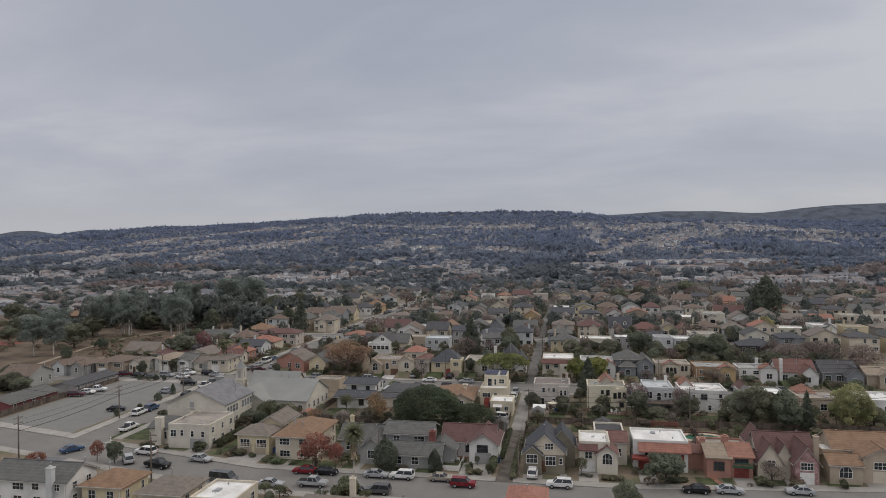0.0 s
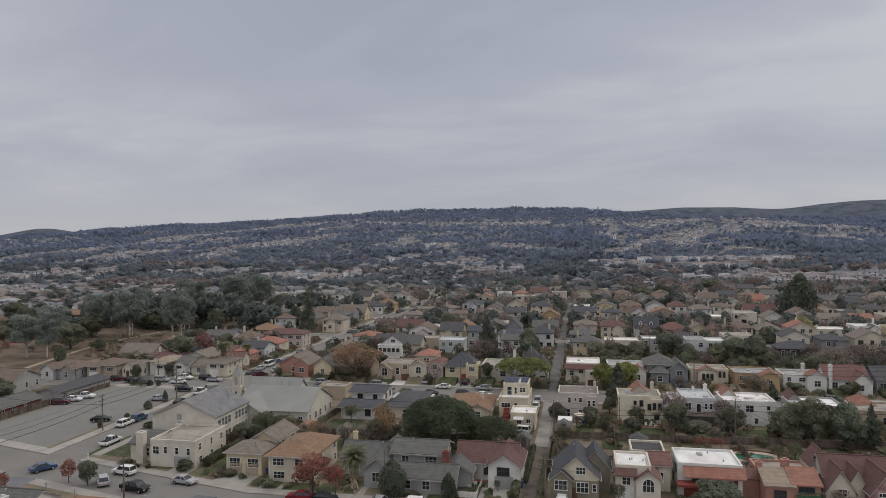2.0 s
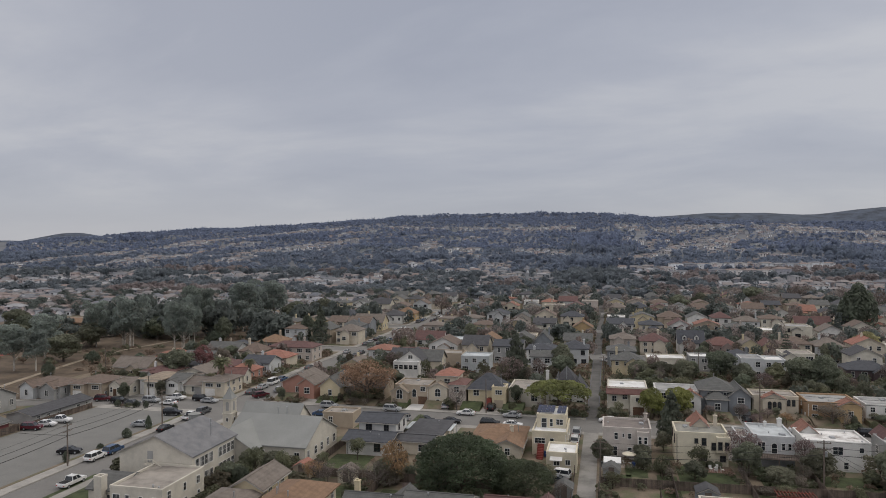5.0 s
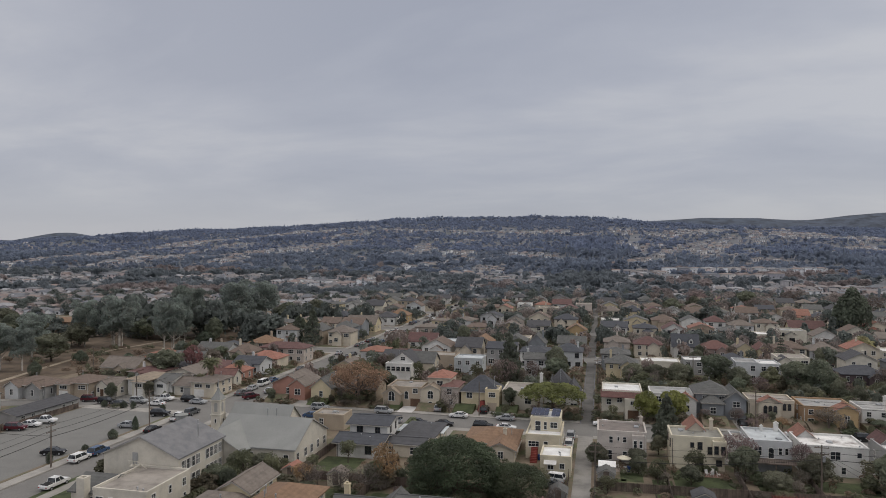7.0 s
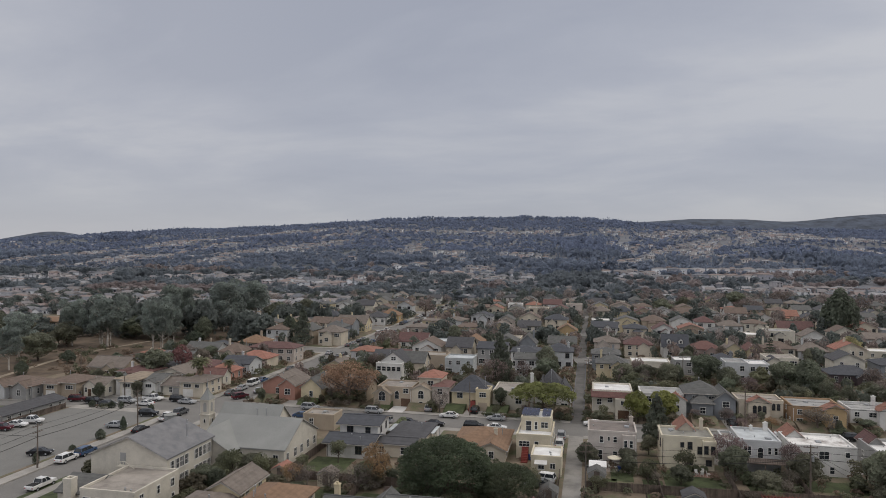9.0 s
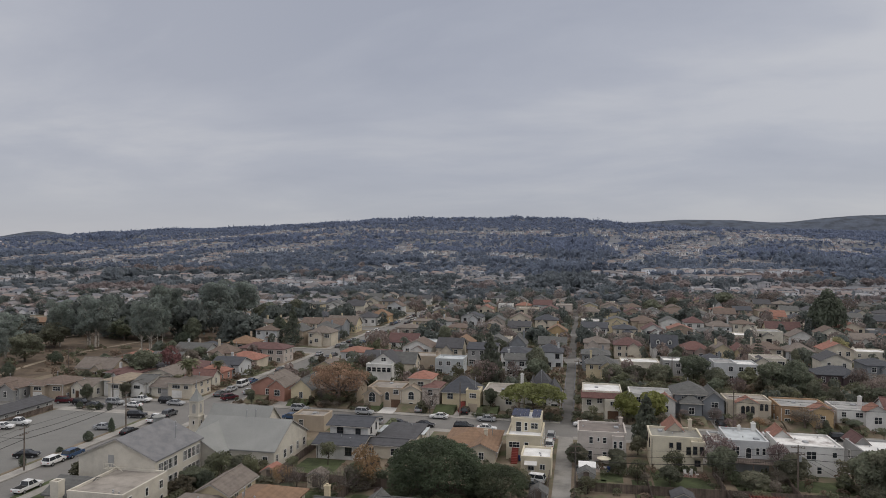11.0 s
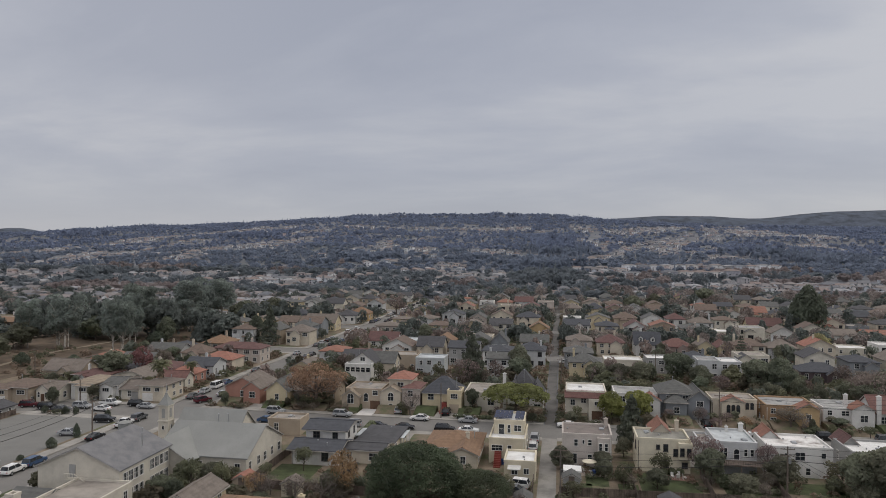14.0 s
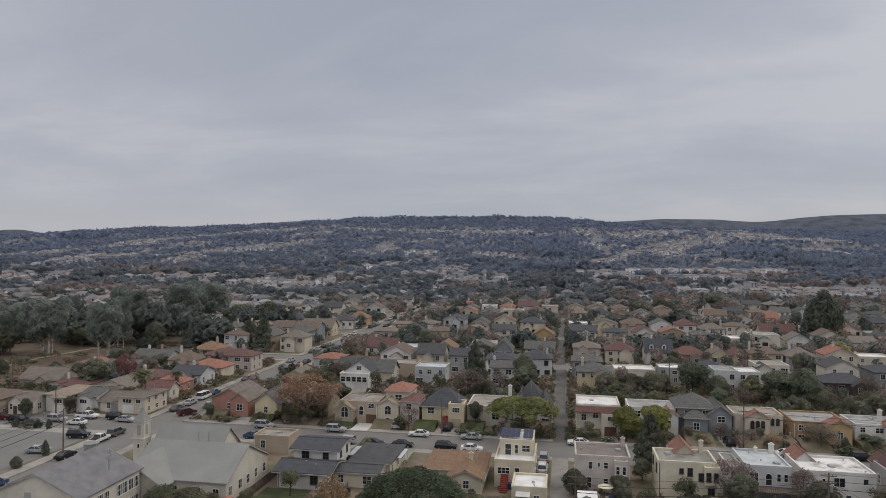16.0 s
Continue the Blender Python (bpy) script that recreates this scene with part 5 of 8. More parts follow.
    house("storybook house with maroon roofs, white gables and a brick garage wing", [vol(46.4, 56.2, 47.0, 53.0, 4.6, "gx", W["palecream"], R["maroon"], 2.4, 0.3, win="WE"), vol(45.8, 50.0, 43.8, 48.5, 3.2, "gy", W["cream"], R["maroon"], 3.2, 0.35, win=""), vol(48.8, 52.2, 44.6, 48.5, 3.4, "gy", W["cream"], R["maroon"], 2.8, 0.35, win=""), vol(51.6, 55.6, 42.0, 49, 3.9, "gy", BR, R["maroon"], 2.8, 0.35, win=""), vol(45.6, 48.8, 51.0, 55, 5.0, "gy", W["palecream"], R["maroon"], 2.2, 0.3, win="W")], 5, chim=[(56.5, 46.6, 0, 7.4, W["tan"], 0.9)], wins=[(0, "S", 3.4, 4.1, 1.4, 1.1, 2, False), (1, "S", 2.3, 3.0, 1.4, 1.2, 2, False), (3, "S", 2.0, 3.3, 2.2, 1.3, 4, False)], garages=[(3, "S", 2.0, TRIM, 2.4)])
    house("tan stucco house with brown tile roofs and arched window", [vol(60.0, 74.0, 48.5, 56.5, 4.8, "gx", W["tan"], R["orange"], 2.2, 0.3, win="W"), vol(57.8, 63.2, 43.3, 48.5, 3.4, "gx", W["tan"], R["orange"], 1.2, 0.3, win=""), vol(63.6, 70.0, 44.5, 49, 4.6, "gy", W["tan"], R["orange"], 1.6, 0.3, win=""), vol(58.0, 61.6, 48.0, 53, 4.4, "flat", W["tan"], F["white"], win="W", st=1)], 6, wins=[(1, "S", 2.6, 2.2, 2.2, 2.2, 3, True), (2, "S", 3.2, 3.2, 2.8, 1.3, 4, False)], garages=[(2, "S", 3.2, W["cream"], 3.0)])
    # west of the alley
    house("white house with red-brown tiled L-shaped roof", [vol(-13.4, -3.0, 48.2, 54.0, 3.4, "gx", W["white"], R["maroon"], 2.4, 0.5, win="S", st=1), vol(-7.5, -2.0, 44.4, 53.5, 4.0, "gy", W["white"], R["maroon"], 1.8, 0.5, win="")], 7, wins=[(1, "S", 2.6, 3.0, 2.2, 1.4, 2, False)], garages=[(1, "S", 2.7, W["grey"], 3.2)], trim=DARKTRIM)
    house("grey two-storey house with red brick chimney", [vol(-24.6, -15.4, 45.0, 52.0, 5.2, "gx", W["grey"], R["grey"], 1.3, 0.5, win="SE"), vol(-22.4, -12.6, 39.8, 45.0, 2.7, "gx", W["grey"], R["grey"], 1.5, 0.5, win="S", st=1), vol(-16.0, -10.4, 44.0, 51.0, 2.8, "gy", W["grey"], R["grey"], 1.3, 0.4, win="E", st=1)], 8, chim=[(-14.8, 44.0, 0, 6.0, BRICKRED, 1.2, "red brick chimney")])
    house("low grey bungalow with grey-green shingle roof", [vol(-34.5, -26.0, 46.0, 52.5, 3.4, "gx", W["grey"], R["grey"], 2.0, 0.5, win="SE", st=1), vol(-28.8, -24.2, 41.0, 55, 3.4, "gy", W["grey"], R["grey"], 1.7, 0.5, win="SE", st=1)], 9, chim=[(-33.6, 51.0, 3, 6.6, W["yellow"], 0.8)])
    house("cream two-storey house with orange-brown hip roof", [vol(-46.6, -38.4, 41.0, 54.0, 4.6, "hip", W["cream"], R["orange"], 2.0, 0.6, win="SEW")], 10, doors=[(0, "S", 6.6, DOORS["brown"])], nvent=3)
    house("tan house with brown hip roofs and twin garage doors", [vol(-56.0, -49.0, 43.2, 50, 4.0, "hip", W["yellow"], R["greybrown"], 1.6, 0.5, win="S", st=1), vol(-54.0, -48.6, 49, 58, 4.8, "gy", W["yellow"], R["greybrown"], 1.4, 0.4, win="E")], 11, garages=[(0, "S", 1.9, W["tan"], 2.4), (0, "S", 5.0, W["tan"], 2.4)])
    # south side of the first street, seen from behind
    house("white two-storey house with grey gable roof and chimney", [vol(-84.6, -69.8, 10.5, 18.0, 4.4, "gx", W["white"], R["grey"], 1.9, 0.4, win="SE")], 12, chim=[(-72.4, 10.1, 0, 6.8, W["greywhite"], 1.1)], nvent=3)
    house("olive-tan house with brown hip roof", [vol(-68.6, -61.2, 12.6, 20.0, 3.3, "hip", W["yellow"], R["orange"], 2.0, 0.6, win="SE", st=1)], 13)
    house("grey bungalow with shallow grey-brown hip roof", [vol(-57.8, -50.2, 12.0, 20.0, 2.9, "hip", W["cream"], R["greybrown"], 1.8, 0.6, win="SE", st=1)], 14)
    house("low cream bungalow with a pale flat roof", [vol(-47.6, -40.0, 10.5, 19.0, 3.0, "flat", W["cream"], F["white"], win="SE", st=1)], 15)
    house("low brown-roofed bungalow with a cream chimney", [vol(-29.5, -20.0, 5.0, 15.0, 3.0, "hip", W["tan"], R["greybrown"], 1.8, 0.6, win="S", st=1)], 16, chim=[(-22.0, 15.0, 3, 6.2, W["cream"], 0.9)])
    house("low tan bungalow with mauve-brown roof", [vol(-17.0, -6.0, 5.0, 14.5, 3.0, "gx", W["tan"], R["plumtile"], 1.8, 0.6, win="S", st=1)], 17)
    house("small stucco house with red clay tile roof", [vol(2.6, 8.2, 14.5, 21.6, 3.9, "hip", W["pinkbeige"], R["brightile"], 1.5, 0.5, win="S", st=1)], 18)


def church():
    CW = wall("church", (0.54, 0.505, 0.435))
    h = house("cream church hall with grey gable roof and rows of windows", [vol(-80.0, -65.6, 56.2, 70.3, 6.6, "gy", CW, HALLROOF, 3.1, 0.35, win="", st=2)], 20, name="church_hall", category="church hall", auto=False, trim=TRIM, nvent=2)
    v = dict(x0=-7.2, x1=7.2, y0=-7.05, y1=7.05)
    for g_ in range(2):
        for k in range(4):
            for z in (2.1, 5.0):
                window(h, v, "E", 1.5 + g_ * 7.2 + k * 1.4, z, 1.2, 1.75, 3, trim=TRIM)
    door(h, v, "S", 6.2, W["grey"], 1.1, 2.0, 5.1)
    bm = bmesh.new()
    box(bm, -1.6, 0.2, -8.2, -7.07, 4.95, 5.1)
    for i in range(8):
        box(bm, 0.2 + i * 0.28, 0.5 + i * 0.28, -8.1, -7.15, 4.85 - 0.18 * (i + 1), 4.95 - 0.18 * (i + 1))
    for i in range(7):
        box(bm, -1.6 + i * 0.3, -1.55 + i * 0.3, -8.2, -8.15, 5.1, 5.95)
    box(bm, -1.6, 0.2, -8.22, -8.14, 5.95, 6.03)
    prism(bm, [(0.2, 5.95), (2.44, 4.5), (2.44, 4.6), (0.2, 6.05)], (-8.22, -8.14), "y")
    prism(bm, [(0.2, 4.78), (2.44, 3.34), (2.44, 3.5), (0.2, 4.95)], (-8.2, -8.1), "y")
    part("fire_stairs", fix(bm), W["palecream"], h)
    bm = bmesh.new()
    tube(bm, [(-1.5, 7.0, 8.6), (-1.5, 7.0, 10.2)], [1.1, 1.1], 12)
    tube(bm, [(-1.5, 7.0, 10.2), (-1.5, 7.0, 10.5)], [1.25, 0.3], 12)
    part("roof_turret", bm, CHURCHROOF, h)
    house("cream flat-roofed church annex with side garage and small gable wing", [vol(-72.6, -63.2, 44.6, 56.0, 4.8, "flat", CW, F["tan"], win="E"), vol(-78.6, -72.6, 47.0, 54.5, 3.4, "gx", CW, R["grey"], 1.6, 0.4, win="S", st=1), vol(-76.4, -75.0, 45.6, 47.0, 5.6, "flat", CW, F["tan"], win="")], 21, name="church_annex", category="church building", garages=[(0, "S", 6.6, W["grey"], 3.2)], wins=[(0, "S", 1.2, 3.2, 1.4, 1.5, 2, False), (0, "S", 3.2, 3.3, 0.8, 1.3, 1, False), (0, "S", 5.6, 3.2, 0.8, 1.3, 1, False), (0, "S", 8.0, 3.2, 0.8, 1.3, 1, False)])
    house("church sanctuary with broad pale grey gable roofs", [vol(-70.4, -52.7, 73.6, 89.4, 3.9, "gx", CW, CHURCHROOF, 3.9, 0.3, win="SE", st=1), vol(-76.0, -62.4, 89.6, 97.6, 3.6, "gx", CW, CHURCHROOF, 3.6, 0.35, win="E", st=1), vol(-73.2, -61.9, 70.5, 82, 3.8, "gy", CW, CHURCHROOF, 3.3, 0.4, win="", st=1)], 22, name="church", category="church", nvent=2)
    root = thing("church_steeple", -78.9, 90.9, 0, 0, "slender white square church steeple with a small pointed cap", "church steeple")
    bm = bmesh.new()
    box(bm, -1.12, 1.12, -1.12, 1.12, 0, 5.1)
    box(bm, -1.25, 1.25, -1.25, 1.25, 5.1, 5.32)
    box(bm, -1.0, 1.0, -1.0, 1.0, 5.32, 8.3)
    for sx in (-1, 1):
        for sy in (-1, 1):
            box(bm, sx * 0.92 - 0.14, sx * 0.92 + 0.14, sy * 0.92 - 0.14, sy * 0.92 + 0.14, 5.32, 8.3)
    box(bm, -1.18, 1.18, -1.18, 1.18, 8.3, 8.5)
    part("tower", bm, CW, root)
    bm = bmesh.new()
    rings = [[bm.verts.new((x * r_, y * r_, z)) for x, y in ((-1, -1), (1, -1), (1, 1), (-1, 1))] for r_, z in ((1.2, 8.5), (0.72, 9.4), (0.34, 10.2), (0.13, 10.9))]
    for r0, r1 in zip(rings, rings[1:]):
        for i in range(4):
            bm.faces.new((r0[i], r0[(i + 1) % 4], r1[(i + 1) % 4], r1[i]))
    bm.faces.new(rings[0][::-1])
    bm.faces.new(rings[-1])
    part("cap", bm, CHURCHROOF, root, "grey shingled pointed cap")
    bm = bmesh.new()
    tube(bm, [(0, 0, 10.8), (0, 0, 12.9)], [0.09, 0.03], 6)
    part("spire", bm, METAL, root)
    for fc, at in (("S", pose(0, -1.0, 6.75)), ("E", pose(1.0, 0, 6.75, 0, 0, 90))):
        bm = bmesh.new()
        arch = [(-0.38, -0.9), (0.38, -0.9), (0.38, 0.7)] + [(0.38 * math.cos(k * math.pi / 6), 0.7 + 0.38 * math.sin(k * math.pi / 6)) for k in range(1, 6)] + [(-0.38, 0.7)]
        prism(bm, arch, (-0.05, 0.02), "y")
        part("louvre", fix(bm), W["grey"], root, at=at)
    v = dict(x0=-1.12, x1=1.12, y0=-1.12, y1=1.12)
    window(root, v, "S", 1.12, 3.9, 0.6, 1.0, 1, True)
    window(root, v, "E", 1.12, 3.9, 0.6, 1.0, 1, True)
    FOOT.append((-81, -77, 88, 93))


def second_row():
    # backs of the houses on the second street, east of the alley
    house("pink-beige two-storey house with grey flat roof", [vol(2.8, 12.1, 92.4, 100.6, 5.9, "flat", W["b_rose"], F["brown"], win="W"), vol(9.4, 11.6, 91.5, 92.5, 5.4, "flat", W["b_rose"], F["tan"], z0=3.0, win="", st=1)], 30, chim=[(11.4, 100.0, 5, 7.4, W["pinkbeige"], 0.7)], trim=TRIM, wins=[(0, "S", 2.6, 4.6, 0.8, 1.3, 1, False), (0, "S", 4.0, 4.8, 0.5, 0.8, 1, False), (0, "S", 5.2, 4.7, 0.8, 1.1, 1, False), (1, "S", 0.55, 4.2, 0.7, 1.4, 1, False), (1, "S", 1.6, 4.2, 0.7, 1.4, 1, False), (0, "S", 5.2, 1.9, 0.9, 1.1, 1, False), (0, "S", 2.4, 1.6, 0.9, 1.9, 1, False)])
    house("cream two-storey house with bowed flat roof edge and bay window", [vol(16.6, 26.2, 91.8, 99.5, 5.9, "flat", W["b_cream"], F["olive"], win="W"), vol(24.0, 26.4, 90.8, 91.9, 5.4, "flat", W["b_cream"], F["tan"], z0=2.8, win="", st=1), vol(20.0, 23.5, 97.5, 103.5, 5.9, "gy", W["cream"], R["tile"], 1.6, 0.3, win="")], 31, chim=[(24.8, 98.8, 5, 8.0, W["cream"], 0.7)], trim=DARKTRIM, wins=[(0, "S", 3.8, 4.7, 0.7, 0.9, 1, False), (0, "S", 5.2, 4.6, 0.9, 1.4, 1, False), (0, "S", 7.0, 3.8, 0.9, 1.4, 1, False), (1, "S", 0.6, 4.2, 0.8, 1.5, 1, False), (1, "S", 1.8, 4.2, 0.8, 1.5, 1, False), (0, "S", 5.2, 1.5, 1.1, 1.1, 2, False), (0, "S", 8.6, 1.5, 1.1, 1.1, 2, False)])
    h = house("pale grey-white house with flat roof and timber rear deck", [vol(31.0, 38.2, 93.2, 103.0, 5.6, "flat", W["greywhite"], F["paleblue"], win="W"), vol(28.6, 31.0, 95.5, 103.0, 4.6, "flat", W["greywhite"], F["tan"], win="S", st=1)], 32, chim=[(37.4, 102.0, 5, 7.2, W["white"], 0.8), (34.6, 101.5, 5, 6.6, W["white"], 0.5)], wins=[(0, "S", 1.3, 4.0, 1.4, 1.7, 2, False), (0, "S", 3.6, 3.7, 1.1, 2.1, 1, True), (0, "S", 5.2, 4.1, 0.7, 1.3, 1, False), (0, "S", 6.3, 4.1, 0.7, 1.3, 1, False)])
    bm = bmesh.new()
    box(bm, -3.9, 4.3, -8.0, -4.9, 2.4, 2.55)
    box(bm, -3.9, 4.3, -8.02, -7.92, 3.4, 3.5)
    for i in range(29):
        box(bm, -3.9 + i * 0.29, -3.84 + i * 0.29, -8.0, -7.94, 2.55, 3.45)
    for x in (-3.7, 0.2, 4.1):
        box(bm, x - 0.1, x + 0.1, -7.9, -7.7, 0, 2.4)
    part("deck", bm, WOOD, h, "weathered timber deck on posts")
    house("white two-storey house with patchy white flat roof", [vol(40.0, 51.2, 93.4, 102.6, 5.2, "flat", W["white"], F["patchy"], win="EW"), vol(40.5, 44.0, 100, 105.0, 5.2, "gy", W["white"], R["tile"], 1.4, 0.3, win="")], 33, wins=[(0, "S", 3.2, 3.8, 0.6, 1.2, 1, False), (0, "S", 5.6, 3.9, 1.8, 1.5, 2, False), (0, "S", 9.6, 4.2, 0.9, 1.0, 1, False), (0, "S", 7.0, 1.2, 0.9, 1.3, 1, False)])
    house("grey house with broad white flat roof", [vol(55.0, 66.0, 95.0, 104.0, 4.4, "flat", W["grey"], F["white"], win="SEW", st=1), vol(55.5, 58.5, 101, 106.5, 4.4, "gy", W["grey"], R["maroon"], 1.4, 0.3, win="")], 34)
    house("beige house with tan flat roof and red tile gable", [vol(68.0, 79.0, 93.0, 102.0, 4.2, "flat", W["tan"], F["tan"], win="SEW", st=1), vol(69.5, 73.5, 99, 105, 4.4, "hip", W["tan"], R["tile"], 1.8, 0.3, win="")], 35)
    house("white house with a pale flat roof", [vol(82.0, 93.0, 92.0, 102.0, 4.4, "flat", W["white"], F["white"], win="SEW", st=1)], 36)
    # west of the alley
    h = house("yellow three-level house with roof terrace and solar panels", [vol(-11.2, -4.2, 91.6, 103.0, 4.5, "flat", W["b_gold"], F["white"], win="E"), vol(-10.6, -4.6, 95.6, 102.8, 7.0, "flat", W["b_gold"], F["white"], z0=4.5, win="", st=1)], 37, trim=TRIM, nvent=0, wins=[(0, "S", 1.6, 3.0, 2.2, 1.1, 3, False), (0, "S", 4.0, 2.6, 0.9, 2.0, 1, False), (1, "S", 1.5, 5.6, 1.2, 2.0, 1, False), (1, "S", 3.0, 5.7, 0.7, 1.6, 1, False), (1, "S", 4.7, 5.9, 1.5, 1.2, 2, False)])
    stairs(h, -9.4, 91.6, 1.3, 2.4, 10, REDPAINT, (-7.7, 97.3))
    CELLS = mat("solar_cells", (0.02, 0.027, 0.06), 0.25, 0.2, 3)
    for cx, n in ((-0.8, 4), (2.5, 2)):
        for k in range(n):
            for yy in (0.4, 2.1, 3.8):
                bm = bmesh.new()
                x = cx - n * 0.44 + k * 0.9
                prism(bm, [(yy - 0.78, 7.45), (yy + 0.78, 7.8), (yy + 0.78, 7.85), (yy - 0.78, 7.5)], (x - 0.42, x + 0.42), "x")
                part("solar_panel", fix(bm), CELLS, h, "dark blue solar panel")
    h = house("small yellow back house with white flat roof", [vol(-7.5, -1.9, 82.0, 88.8, 3.3, "flat", W["b_gold"], F["white"], win="", st=1)], 38, name="back_house", wins=[(0, "S", 4.0, 1.9, 1.0, 1.0, 2, False), (0, "S", 1.9, 1.9, 1.2, 1.4, 2, False)])
    bm = bmesh.new()
    prism(bm, [(-4.5, 2.35), (-3.38, 2.8), (-3.38, 2.86), (-4.5, 2.41)], (-2.1, 0.2), "x")
    part("awning", fix(bm), TRIM, h, "small white canvas awning over the window")
    house("tan house with orange-brown hip roof and front wing", [vol(-23.6, -13.2, 91.0, 102.0, 2.7, "hip", W["cream"], R["orange"], 1.9, 0.5, win="SE", st=1), vol(-18.6, -13.0, 87.4, 95.0, 2.6, "gy", W["cream"], R["orange"], 1.2, 0.5, win="SE", st=1)], 39, chim=[(-15.6, 93.6, 2, 5.0, W["cream"], 0.7)])
    house("white split-level house with dark grey roofs", [vol(-48.4, -39.2, 84.0, 91.0, 3.0, "gx", W["white"], R["slate"], 0.8, 0.8, win="SE", st=1), vol(-47.8, -39.6, 90.0, 98.0, 5.2, "gx", W["white"], R["slate"], 0.75, 0.7, win="SE", st=2)], 40, trim=DARKTRIM, nvent=2)
    h = house("low bungalow with nearly flat charcoal roofs", [vol(-38.0, -30.2, 92.0, 104.0, 2.7, "hip", W["cream"], R["dark"], 0.55, 0.3, win="SE", st=1), vol(-39.6, -31.0, 86.5, 92.0, 2.6, "gx", W["cream"], R["dark"], 0.5, 0.4, win="S", st=1)], 41)
    for x in (-4.55, 3.95):
        bm = bmesh.new()
        box(bm, x - 0.95, x + 0.95, -1.6, 4.4, 2.42, 2.5)
        for yy in (-1.5, 1.4, 4.3):
            box(bm, x - 0.95 if x < 0 else x + 0.87, x - 0.87 if x < 0 else x + 0.95, yy - 0.04, yy + 0.04, 0, 2.42)
        part("awning", bm, F["paleblue"], h, "pale grey patio awning along the wall")
    house("small tan cottage with flat roof", [vol(-61.5, -54.0, 102.5, 108.0, 3.2, "flat", W["tan"], F["tan"], win="SE", st=1)], 42)


def third_row():
    # fronts on the far side of the second street
    house("white house with steep black hipped gables and white chimney", [vol(-11.0, -3.0, 137.0, 146.0, 4.0, "hip", W["white"], R["dark"], 5.4, 0.4, win="SE"), vol(-10.9, -7.6, 135.4, 142.0, 3.8, "gy", W["white"], R["dark"], 3.6, 0.3, win="S"), vol(-5.4, -1.8, 135.0, 143.0, 4.2, "gy", W["white"], R["dark"], 2.6, 0.35, win="SE")], 50, chim=[(-11.8, 136.4, 0, 8.8, W["white"], 0.8)])
    house("low pale stucco house with flat roof", [vol(-21.6, -13.0, 132.0, 144.0, 4.4, "flat", W["palecream"], F["tan"], win="S", st=1)], 51)
    h = house("pale yellow house with dark grey roof and red front steps", [vol(-32.2, -22.4, 130.5, 139.0, 4.4, "hip", W["yellow"], R["slate"], 3.7, 0.4, win=""), vol(-25.6, -22.0, 129.0, 134, 5.2, "flat", W["yellow"], F["tan"], win="")], 52, wins=[(0, "S", 2.2, 3.5, 1.6, 1.5, 2, False), (1, "S", 1.8, 4.2, 1.8, 1.2, 3, False)], garages=[(1, "S", 1.8, W["tan"], 2.4)], doors=[(0, "S", 5.8, DOORS["brown"])])
    stairs(h, -26.6, 130.5, 1.5, 2.2, 10, REDPAINT, (-27.3, 134.75))
    house("cream two-storey house with red tile roof and arched window", [vol(-41.5, -35.5, 132.5, 140.0, 7.2, "hip", W["cream"], R["brightile"], 1.6, 0.4, win="S"), vol(-42.6, -37.6, 129.0, 135, 4.6, "gy", W["cream"], R["tancomp"], 1.2, 0.3, win=""), vol(-37.4, -32.8, 130.0, 138, 5.4, "hip", W["pinkbeige"], R["plumtile"], 1.0, 0.3, win="S")], 53, wins=[(1, "S", 2.5, 3.4, 1.6, 2.2, 2, True), (1, "S", 2.5, 1.0, 1.1, 1.2, 1, False)])
    house("tan stucco house with arched entries and flat roof", [vol(-52.0, -42.6, 129.0, 138.0, 4.8, "flat", W["tan"], F["tan"], win=""), vol(-52.4, -48.0, 127.0, 131, 3.6, "gy", W["tan"], R["tancomp"], 1.4, 0.3, win="")], 54, wins=[(1, "S", 2.3, 3.0, 1.8, 2.6, 2, True), (0, "S", 5.4, 3.0, 1.2, 2.2, 1, True), (0, "S", 7.8, 4.2, 1.5, 1.2, 2, False)], garages=[(0, "S", 7.8, DOORS["brown"], 2.6)])
    house("tan bungalow with brown gable roof", [vol(-67.0, -56.0, 132.0, 141.0, 3.6, "gx", W["tan"], R["greybrown"], 2.4, 0.5, win="S", st=1)], 55)
    house("yellow-tan gabled house with grey roof and red steps", [vol(-73.4, -67.6, 128.5, 139.0, 3.9, "gy", W["yellow"], R["grey"], 2.4, 0.4, win="S", st=1)], 56)
    house("salmon brick-fronted house with grey-brown roof", [vol(-86.0, -76.0, 130.5, 141.0, 4.0, "gy", W["salmon"], R["greybrown"], 2.4, 0.4, win="SW", st=1), vol(-80.2, -75.6, 129.2, 134, 4.0, "gy", W["salmon"], R["greybrown"], 1.6, 0.3, win="S", st=1)], 57)
    h = house("white house with white flat roof and brown tile band", [vol(3.8, 13.4, 130.0, 140.5, 6.2, "flat", W["palecream"], F["white"], win="W"), vol(9.2, 13.2, 128.6, 131, 4.6, "flat", W["palecream"], F["white"], win="")], 58, wins=[(0, "S", 1.6, 3.8, 1.2, 1.4, 2, False), (0, "S", 4.2, 4.4, 1.3, 1.4, 2, False), (1, "S", 2.2, 4.0, 1.8, 1.0, 3, False)], garages=[(1, "S", 2.0, DOORS["brown"], 2.6)])
    pent(h, 3.4, 13.6, 130.0, 5.0, 6.5, 1.2, R["plumtile"], (8.6, 135.25))
